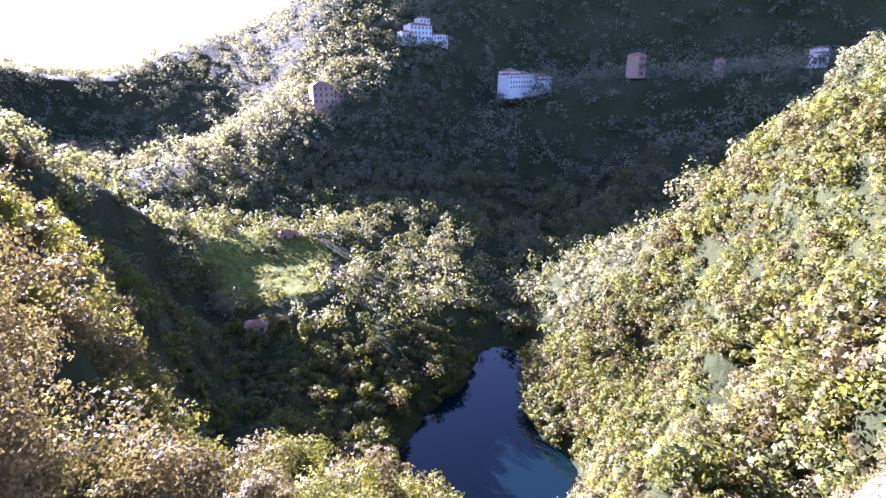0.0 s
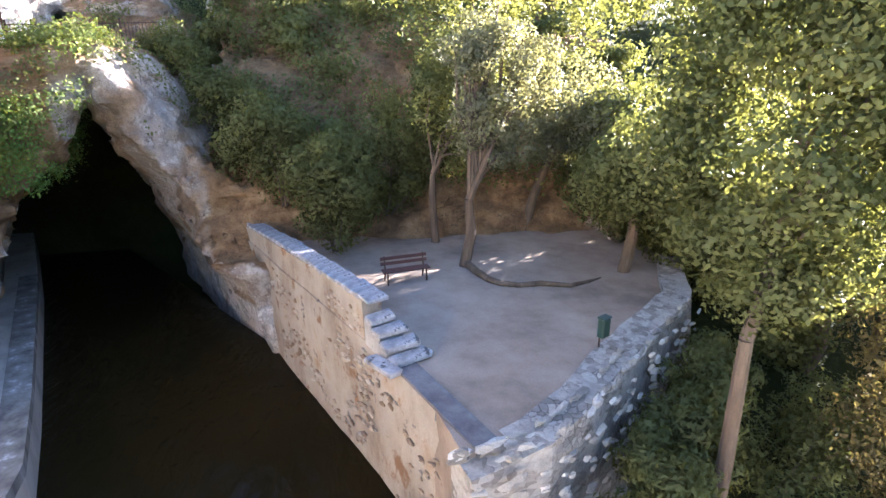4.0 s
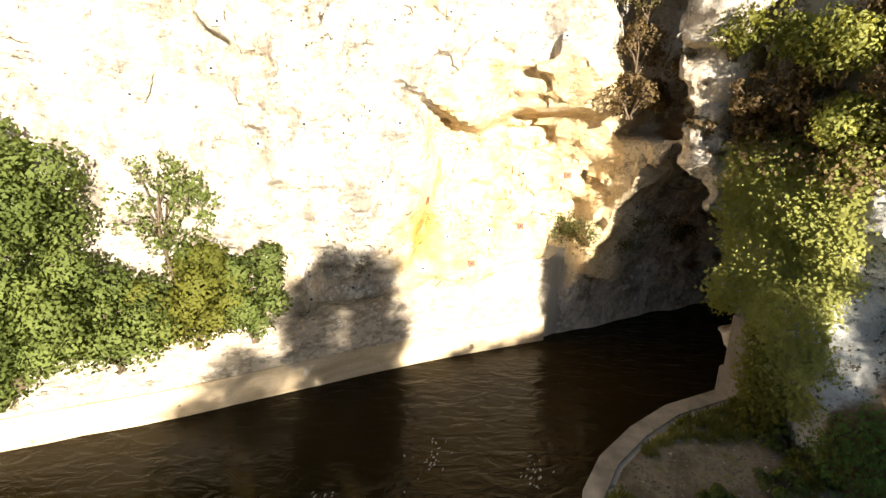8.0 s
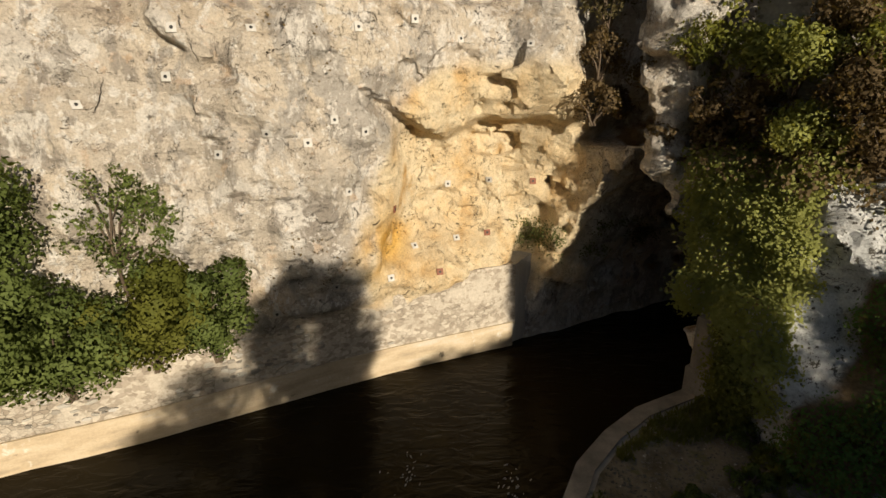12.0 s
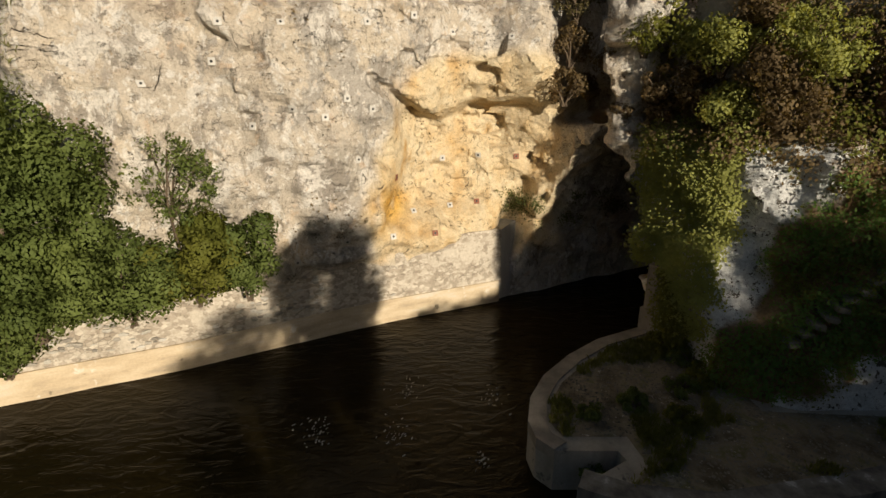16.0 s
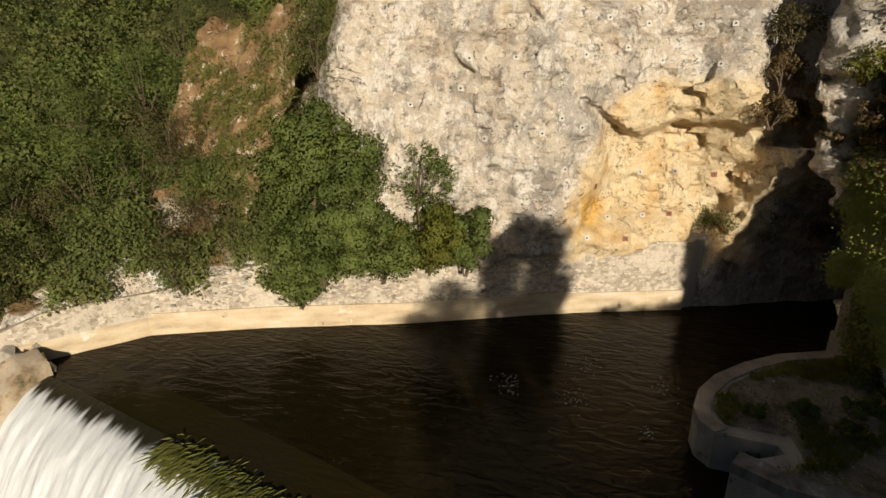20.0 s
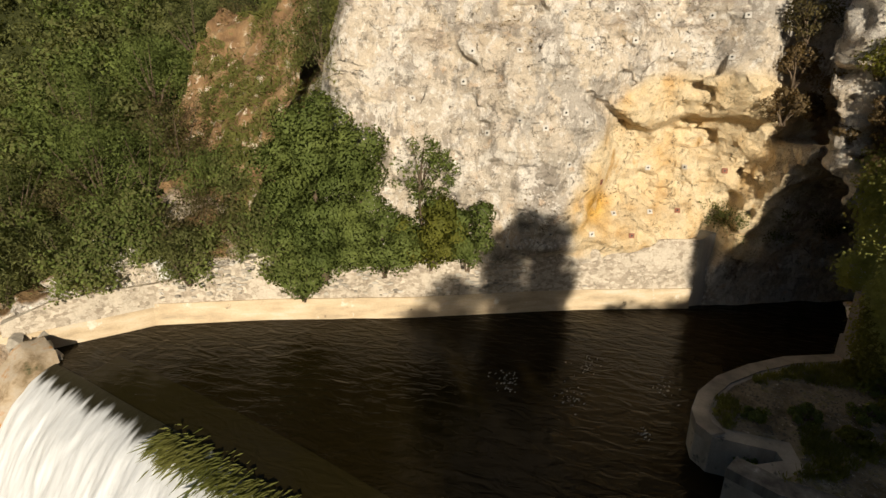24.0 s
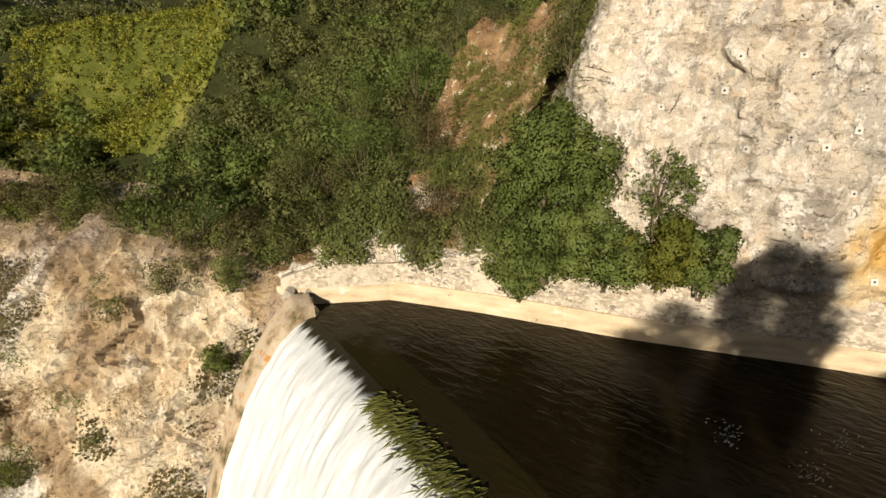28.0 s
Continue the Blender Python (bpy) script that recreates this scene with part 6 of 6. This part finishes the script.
def tufts(name, pts, height, per, leaf, label):
    idx = np.repeat(np.arange(len(pts)), per)
    b = pts[idx] + rng.normal(0, 0.07, (len(idx), 3)) * np.array((1, 1, 0.0))
    h = height * rng.uniform(0.4, 1.2, (len(idx), 1))
    tip = b + np.concatenate([rng.normal(0, 0.35, (len(idx), 2)) * h, h], 1)
    w = rng.normal(0, 0.012, (len(idx), 3))
    q = np.stack([b - w, b + w, (b + tip) / 2 + w + np.array((0, 0, 0.03)), tip], 1).reshape(-1, 3)
    tagged(new(name, mesh_of(name, q, np.arange(len(q)).reshape(-1, 4), LEAF[leaf])), label, "grass", kind="stuff")


gp = spots[patch > -0.1]
tufts("platform_grass", np.concatenate([gp, np.full((len(gp), 1), PLATFORM_Z + 0.02)], 1), 0.2, 16, "grass", "yellowing grass tufts on the platform")
for x, y, r, kind_ in ((-14.6, 9.0, 0.7, "lime"), (-13.6, 9.3, 0.8, "fig"), (-12.6, 9.2, 0.7, "lime"), (-11.4, 6.2, 0.55, "fig"), (-15.4, 9.0, 0.6, "lime"), (-10.9, 4.6, 0.5, "fig"), (-9.0, 4.2, 0.6, "fig"), (-9.6, 13.6, 0.45, "fig"), (-12.2, 8.2, 0.6, "fig"), (-10.6, 7.4, 0.5, "lime")):
    shrub("weed_clump", (x, y, PLATFORM_Z - (0.9 if x == -9.0 else 0.05)), (r * 1.3, r * 1.1, r * 0.5), kind_, 0.09, 22, r * 0.26, 70, "green weeds at the foot of the rock", "weeds", "weeds on the platform", 4)

# ---- terrace furniture ----
def bench(at, turn):
    t = thing("bench", at, "dark red wooden park bench on the dirt terrace", "bench", "terrace benches", turn=turn)
    for q in range(3):
        bm = bmesh.new()
        box(bm, (1.65, 0.11, 0.04), (0, -0.14 + 0.14 * q, 0.44), 0, 0.008)
        part("seat_slat", bm, M["wood"], t)
    for q in range(2):
        bm = bmesh.new()
        box(bm, (1.65, 0.035, 0.12), (0, 0.24 + 0.04 * q, 0.62 + 0.17 * q), 0, 0.008)
        part("back_slat", bm, M["wood"], t)
    for s in (-0.68, 0.68):
        bm = bmesh.new()
        tube(bm, [(s, -0.2, 0), (s, -0.16, 0.42), (s, 0.16, 0.42), (s, 0.3, 0.88)], [0.03, 0.028, 0.028, 0.022], 6)
        tube(bm, [(s, 0.16, 0.42), (s, 0.28, 0)], [0.028, 0.03], 6)
        part("leg", bm, M["iron"], t)
    return t


bench((2.85, 17.2, TERRACE_Z), 8)
bench((7.8, 22.6, TERRACE_Z), 10)
M["green plastic"] = surface("dark green plastic", [(0.3, (0.012, 0.035, 0.028)), (0.7, (0.02, 0.055, 0.045))], 3, (1, 1, 1), 0.45, 10, 0.003, 0.2)
litter = thing("litter_bin", (6.95, 11.35, TERRACE_Z), "dark green litter bin on a thin post", "bin")
bm = bmesh.new()
tube(bm, [(0, 0, -0.1), (0, 0, 1.0)], [0.025, 0.025], 8)
part("post", bm, M["iron"], litter)
bm = bmesh.new()
box(bm, (0.3, 0.2, 0.52), (0.02, -0.12, 0.74), 25, 0.03)
bucket = part("bucket", bm, M["green plastic"], litter)
bm = bmesh.new()
box(bm, (0.33, 0.23, 0.05), (0.02, -0.12, 1.02), 25, 0.015)
part("lid", bm, M["green plastic"], bucket)

M["coping"] = surface("dark worn concrete", [(0.3, (0.09, 0.085, 0.085)), (0.5, (0.15, 0.14, 0.14)), (0.7, (0.22, 0.21, 0.20))], 1.5, (1, 1, 1), 0.9, 9, 0.02, 0.5)
M["slab"] = surface("pale weathered slab", [(0.3, (0.17, 0.17, 0.175)), (0.5, (0.31, 0.31, 0.315)), (0.7, (0.46, 0.46, 0.46))], 2.6, (1, 1, 1), 0.9, 9, 0.04, 0.9, [((0.08, 0.08, 0.08), 3.4, 0.58)])
steps = thing("terrace_steps", (2.15, 11.95, TERRACE_Z), "pale broken stone steps at the end of the parapet", "steps", turn=23)
for q in range(4):
    bm = bmesh.new()
    box(bm, (1.1 - 0.12 * q, 0.46, 0.17), (0, 0, 0), 0, 0.03, 0.025)
    st = part("slab", bm, M["slab"], steps)
    st.location, st.rotation_euler = (-0.05 * q, 0.4 * q, 0.1 + 0.22 * q), (0, 0, radians(random.uniform(-5, 5)))
    bm = bmesh.new()
    box(bm, (1.0 - 0.12 * q, 0.4, 0.22 * q + 0.12), (0, 0, 0), 0, 0.02, 0.02)
    st = part("riser", bm, M["stone"], steps)
    st.location = (-0.05 * q, 0.4 * q + 0.12, 0.11 * q - 0.02)
bm = bmesh.new()
box(bm, (0.4, 1.1, 0.14), (-0.72, 0.1, 0.05), 6, 0.03, 0.02)
part("slab", bm, M["slab"], steps)
# flat stones along the top of the parapet
a, b, c = Vector((-4.02, 25.85, 4.45)), Vector((-1.3, 19.25, 4.95)), Vector((1.15, 13.3, 5.22))
owner = bpy.data.objects["wall_parapet"]
for q in range(26):
    t = q / 25
    p = a.lerp(b, t * 2) if t < 0.5 else b.lerp(c, t * 2 - 1)
    bm = bmesh.new()
    box(bm, (0.66 + random.uniform(-0.06, 0.06), 0.53, 0.13), (0, 0, 0), 0, 0.025, 0.02)
    st = part("cap_stone", bm, M["slab"], owner)
    st.location, st.rotation_euler = p + Vector((0.28, 0.12, 0.05 + random.uniform(-0.015, 0.015))), (random.uniform(-0.03, 0.03), random.uniform(-0.04, 0.04), radians(22.5 + random.uniform(-4, 4)))
rim("quay_coping", fine_line([(1.3, 12.9), (2.88, 8.3)]), 0.55, TERRACE_Z, 0.05, M["coping"], "dark worn concrete coping on the quay wall")
root_line = thing("tree_root", (4.9, 16.6, TERRACE_Z), "long bare root snaking over the dirt", "root")
bm = bmesh.new()
tube(bm, [(0.35, 1.45, 0.12), (0.5, 0.6, 0.1), (0.7, -0.1, 0.08), (1.0, -0.5, 0.07), (1.5, -0.75, 0.05), (2.3, -0.8, 0.08), (3.2, -1.15, 0.06), (4.0, -0.9, 0.04), (4.6, -0.6, 0.0)], [0.16, 0.14, 0.12, 0.11, 0.1, 0.1, 0.08, 0.06, 0.03], 7)
part("root", bm, M["bark"], root_line)

# ---- weir: grass tufts along the lip and the sill under water ----
n = 9000
ty = rng.uniform(-20.5, 7.5, n)
ty = ty[fbm(ty, 0 * ty, 0 * ty, 3.5, 3) > -0.1 + 0.9 * smooth(-ty, 13, 20)]
tx = line_x(ty, WEIR) + rng.normal(0.25, 0.3, len(ty))
base = np.stack([tx, ty, np.full(len(ty), -0.05) - 0.21 * np.maximum(tx - line_x(ty, WEIR), 0) ** 2], 1)
tip = base + np.stack([rng.uniform(0.2, 1.0, len(ty)), rng.normal(-0.15, 0.15, len(ty)), rng.uniform(-0.4, 0.22, len(ty))], 1)
w = rng.normal(0, 0.006, (len(ty), 3))
blades = np.stack([base - w, base + w, (base + tip) / 2 + w * 0.8 + np.array((0, 0, 0.07)), tip], 1).reshape(-1, 3)
tagged(new("weir_grass", mesh_of("weir_grass", blades, np.arange(len(blades)).reshape(-1, 4), LEAF["grass"])), "wet green grass trailing over the lip of the weir", "grass", kind="stuff")


# ---- loose and built stones ----
def stone_meshes(count, material, flat=0.6):
    out = []
    for q in range(count):
        bm = bmesh.new()
        pts = [Vector((random.uniform(-1, 1), random.uniform(-1, 1) * flat, random.uniform(-0.8, 0.8))).normalized() for _ in range(15)]
        for p in pts:
            bm.verts.new((p.x * 0.5 * random.uniform(0.85, 1.1), p.y * 0.32, p.z * 0.36 * random.uniform(0.85, 1.1)))
        hull = bmesh.ops.convex_hull(bm, input=bm.verts)
        bmesh.ops.delete(bm, geom=list({g for g in hull["geom_interior"] + hull["geom_unused"] if isinstance(g, bmesh.types.BMVert)}), context="VERTS")
        bmesh.ops.recalc_face_normals(bm, faces=bm.faces)
        me = bpy.data.meshes.new("stone")
        bm.to_mesh(me)
        bm.free()
        me.materials.append(material)
        out.append(me)
    return out


def stone_material(name, stops):
    m, nt, b = nodes_of(name)
    info = nt.nodes.new("ShaderNodeObjectInfo")
    col = ramp(nt, info.outputs["Random"], stops)
    col = mixc(nt, 0.5, col, ramp(nt, noise_tex(nt, 7, 6, 0.7), [(0.3, (0.35, 0.34, 0.32)), (0.7, (1.15, 1.15, 1.15))]), "MULTIPLY")
    nt.links.new(col, b.inputs["Base Color"])
    b.inputs["Roughness"].default_value = 0.9
    bump(nt, b, noise_tex(nt, 9, 8, 0.7), 0.7, 0.04)
    return m


M["wall stone"] = stone_material("rubble stone", [(0.0, (0.22, 0.20, 0.17)), (0.4, (0.36, 0.33, 0.28)), (0.8, (0.50, 0.47, 0.41)), (1.0, (0.58, 0.55, 0.50))])
M["warm stone"] = stone_material("warm rubble stone", [(0.0, (0.22, 0.15, 0.09)), (0.4, (0.34, 0.26, 0.18)), (0.8, (0.44, 0.37, 0.28)), (1.0, (0.50, 0.45, 0.37))])


def stones_on(wall_name, pts, z0, z1, count, size, material, out=0.02, lean=0.0, keep=None):
    """Stones set in the face of a wall, as parts of it; the face is on the right of the line."""
    owner = bpy.data.objects[wall_name]
    shapes = stone_meshes(7, material)
    P = np.array(fine_line(pts, 0.25))
    made = 0
    for tries in range(count * 4):
        if made >= count:
            break
        k = random.randrange(len(P) - 1)
        z = random.uniform(z0, z1)
        if keep is not None and not keep(P[k][0], P[k][1], z):
            continue
        d = P[k + 1] - P[k]
        d = d / np.linalg.norm(d)
        nrm = np.array((d[1], -d[0]))
        p = P[k] + nrm * (out - lean * (z - z0))
        o = attach(new("stone", random.choice(shapes)), owner)
        s = size * random.uniform(0.6, 1.35)
        o.matrix_basis = pose(p[0], p[1], z, random.uniform(-8, 8), random.uniform(-10, 10), math.degrees(math.atan2(d[1], d[0])) + random.uniform(-8, 8)) @ Matrix.Diagonal((s * random.uniform(0.9, 1.5), s * 0.8, s * 0.8, 1))
        made += 1


def patches(x, y, z):
    return noise.noise(Vector((x * 0.45, y * 0.45, z * 0.6))) > -0.05


stones_on("wall_rubble", [(x - 0.25, y + 0.1) for x, y in foot[2:7]][::-1][::-1], 1.3, 3.3, 300, 0.25, M["wall stone"], 0.04, 0.06, patches)
stones_on("wall_quay", [(-2.6, 22.2), (-1.5, 19.4), (1.3, 12.8), (2.9, 8.3)], 0.2, 3.9, 300, 0.24, M["warm stone"], 0.03, 0.0, lambda x, y, z: noise.noise(Vector((x * 0.5, y * 0.5, z * 0.7))) > 0.12)
stones_on("wall_outer", [(2.7, 7.5), (4.4, 7.9), (6.0, 8.9), (8.8, 11.2), (11.5, 13.2)], 1.2, 4.2, 190, 0.28, M["wall stone"], 0.08, 0.06)
for q in range(2):
    stones_on("wall_outer", [(2.7 - 0.25 * q, 7.85 + 0.3 * q), (4.3 - 0.25 * q, 8.25 + 0.3 * q), (5.8 - 0.25 * q, 9.2 + 0.3 * q), (8.6 - 0.25 * q, 11.5 + 0.3 * q), (11.2 - 0.25 * q, 13.5 + 0.3 * q)], 4.08, 4.3, 60, 0.34, M["wall stone"], 0.0, 0.0)
stones_on("wall_parapet", [(-1.36, 19.25), (1.12, 13.3)], 4.1, 4.8, 70, 0.16, M["warm stone"], 0.0, 0.0, patches)

ribbon("wall_stair", [(-12.6, 17.6), (-12.7, 20.0), (-12.8, 22.9), (-13.2, 25.8)], 5.5, [7.4, 8.7, 10.5, 11.9], 0.7, M["grey rubble"], "rubble wall beside the stone stairs", 0.03, rough_by=0.12)
stones_on("wall_stair", [(-12.6, 17.6), (-12.7, 20.0), (-12.8, 22.9), (-13.2, 25.8)], 6.0, 11.8, 150, 0.24, M["wall stone"], 0.05, 0.03, lambda x, y, z: z < 7.3 + 0.56 * (y - 17.6) and z > 5.2 + 0.56 * (y - 17.6))
ribbon("wall_ruin", [(-13.0, 20.6), (-13.1, 23.6), (-13.4, 26.0)], 8.5, [12.4, 13.6, 14.4], 0.7, M["rubble"], "tall pale rubble wall above the stairs", 0.02, rough_by=0.12)
stones_on("wall_ruin", [(-13.0, 20.6), (-13.1, 23.6), (-13.4, 26.0)], 9.5, 13.2, 200, 0.26, M["wall stone"], 0.05, 0.02)

ribbon("wall_bank", [(-18.6, 10.2), (-17.2, 11.1), (-16.4, 11.6), (-15.6, 12.1)], 8.8, [17.5, 15.5, 13.0, 10.5], 0.9, M["grey rubble"], "ruined rubble wall on the bank, overgrown with brambles", 0.02, rough_by=0.16)
stones_on("wall_bank", [(-18.6, 10.2), (-17.2, 11.1), (-16.0, 11.9)], 9.6, 13.5, 120, 0.3, M["wall stone"], 0.06, 0.02)

# broken slabs at the end of the weir
for x, y, z, l, turn in ((-8.3, -24.35, 0.05, 1.3, 70), (-7.75, -23.95, -0.1, 1.0, 20), (-8.4, -24.95, 0.25, 1.3, 30), (-7.8, -25.3, 0.0, 1.5, 55), (-8.9, -25.5, 0.7, 1.2, 10), (-8.1, -25.9, 0.75, 1.4, 40), (-7.1, -25.6, -0.6, 1.6, 60)):
    slab = new("rock_slab", stone_meshes(1, M["wall stone"], 0.9)[0])
    slab.matrix_basis = pose(x, y, z, random.uniform(-12, 12), random.uniform(-12, 12), turn) @ Matrix.Diagonal((l, l * 1.1, l * 0.9, 1))
    tagged(slab, "broken pale limestone slab at the end of the weir", "rock", "broken slabs by the weir")

# ---- survey marks on the cliff ----
M["mark white"] = surface("white plastic plate", [(0.3, (0.50, 0.48, 0.44)), (0.7, (0.62, 0.60, 0.56))], 3, (1, 1, 1), 0.6, 10, 0.002, 0.2)
M["mark red"] = surface("rust red plate", [(0.3, (0.20, 0.07, 0.04)), (0.7, (0.28, 0.11, 0.06))], 3, (1, 1, 1), 0.7, 10, 0.002, 0.2)
M["mark dark"] = surface("dark mark", [(0.3, (0.02, 0.02, 0.02)), (0.7, (0.04, 0.04, 0.04))], 3, (1, 1, 1), 0.7, 10, 0.002, 0.2)
MARKS = [(-1.0, 7.3, 1), (4.6, 7.7, 1), (0.5, 4.4, 1), (3.0, 5.7, 1), (1.1, 7.5, 0), (2.8, 7.7, 0), (-1.3, 4.5, 0), (-0.2, 5.5, 0), (1.6, 5.6, 0), (-2.5, 7.9, 0), (-6.8, 9.7, 0), (-4.9, 10.0, 0), (-3.6, 10.1, 0), (-2.8, 10.8, 0), (-1.9, 9.9, 0), (-9.6, 11.5, 0), (-7.9, 11.7, 0), (-7.4, 13.5, 0), (-5.0, 13.6, 0), (-2.0, 13.7, 0), (-0.2, 13.5, 0), (1.6, 13.4, 0), (3.6, 13.3, 0), (-3.4, 15.2, 0), (-1.0, 15.2, 0), (0.8, 15.0, 0), (2.6, 15.0, 0), (4.4, 15.0, 0), (-3.2, 4.3, 0), (-5.2, 3.9, 0)]
for y, z, red in MARKS:
    hit = (np.abs(cy - y) < 0.35) & (np.abs(cz - z) < 0.35) & (cx < -14)
    if not hit.any():
        continue
    q = np.flatnonzero(hit)[np.argmax(cx[hit])]
    nrm = Vector(vn[q])
    mk = new("survey_mark")
    mk.matrix_basis = Matrix.Translation(Vector(verts[q]) + nrm * 0.03) @ nrm.to_track_quat("Z", "Y").to_matrix().to_4x4()
    tagged(mk, "small rust red survey plate on the cliff" if red else "small white survey plate on the cliff", "survey mark", "survey plates on the cliff")
    bm = bmesh.new()
    box(bm, (0.27, 0.27, 0.03), (0, 0, 0), 0, 0.006)
    plate = part("plate", bm, M["mark red" if red else "mark white"], mk)
    bm = bmesh.new()
    bmesh.ops.create_cone(bm, cap_ends=True, segments=12, radius1=0.05, radius2=0.05, depth=0.02, matrix=Matrix.Translation((0, 0, 0.024)))
    part("dot", bm, M["mark dark"], plate)

# ---- foam on the river ----
foam_v, foam_f = [], []
M["foam"] = surface("white foam", [(0.3, (0.25, 0.24, 0.21)), (0.7, (0.5, 0.5, 0.47))], 3, (1, 1, 1), 0.7, 6, 0.03, 0.6)
for fx, fy, fr, n in ((-14.2, 2.2, 0.8, 26), (-12.4, -1.5, 1.0, 34), (-12.8, -4.2, 1.1, 40), (-15.0, -1.0, 1.0, 26), (-11.0, 1.2, 0.6, 18)):
    for q in range(n):
        a = random.uniform(0, 6.28)
        px0, py0 = fx + random.gauss(0, fr * 0.45), fy + random.gauss(0, fr * 0.3)
        s1, s2 = random.uniform(0.02, 0.10), random.uniform(0.012, 0.04)
        k0 = len(foam_v)
        ang = -0.5 + random.gauss(0, 0.35)
        for c in range(7):
            t = 2 * math.pi * c / 7
            r = random.uniform(0.6, 1.1)
            u, w = math.cos(t) * s1 * r, math.sin(t) * s2 * r
            foam_v.append((px0 + u * math.cos(ang) - w * math.sin(ang), py0 + u * math.sin(ang) + w * math.cos(ang), 0.012))
        foam_v.append((px0, py0, 0.03))
        foam_f += [(k0 + c, k0 + (c + 1) % 7, k0 + 7) for c in range(7)]
tagged(new("foam", mesh_of("foam", foam_v, foam_f, M["foam"])), "white foam flecks on the river", "foam", kind="stuff")
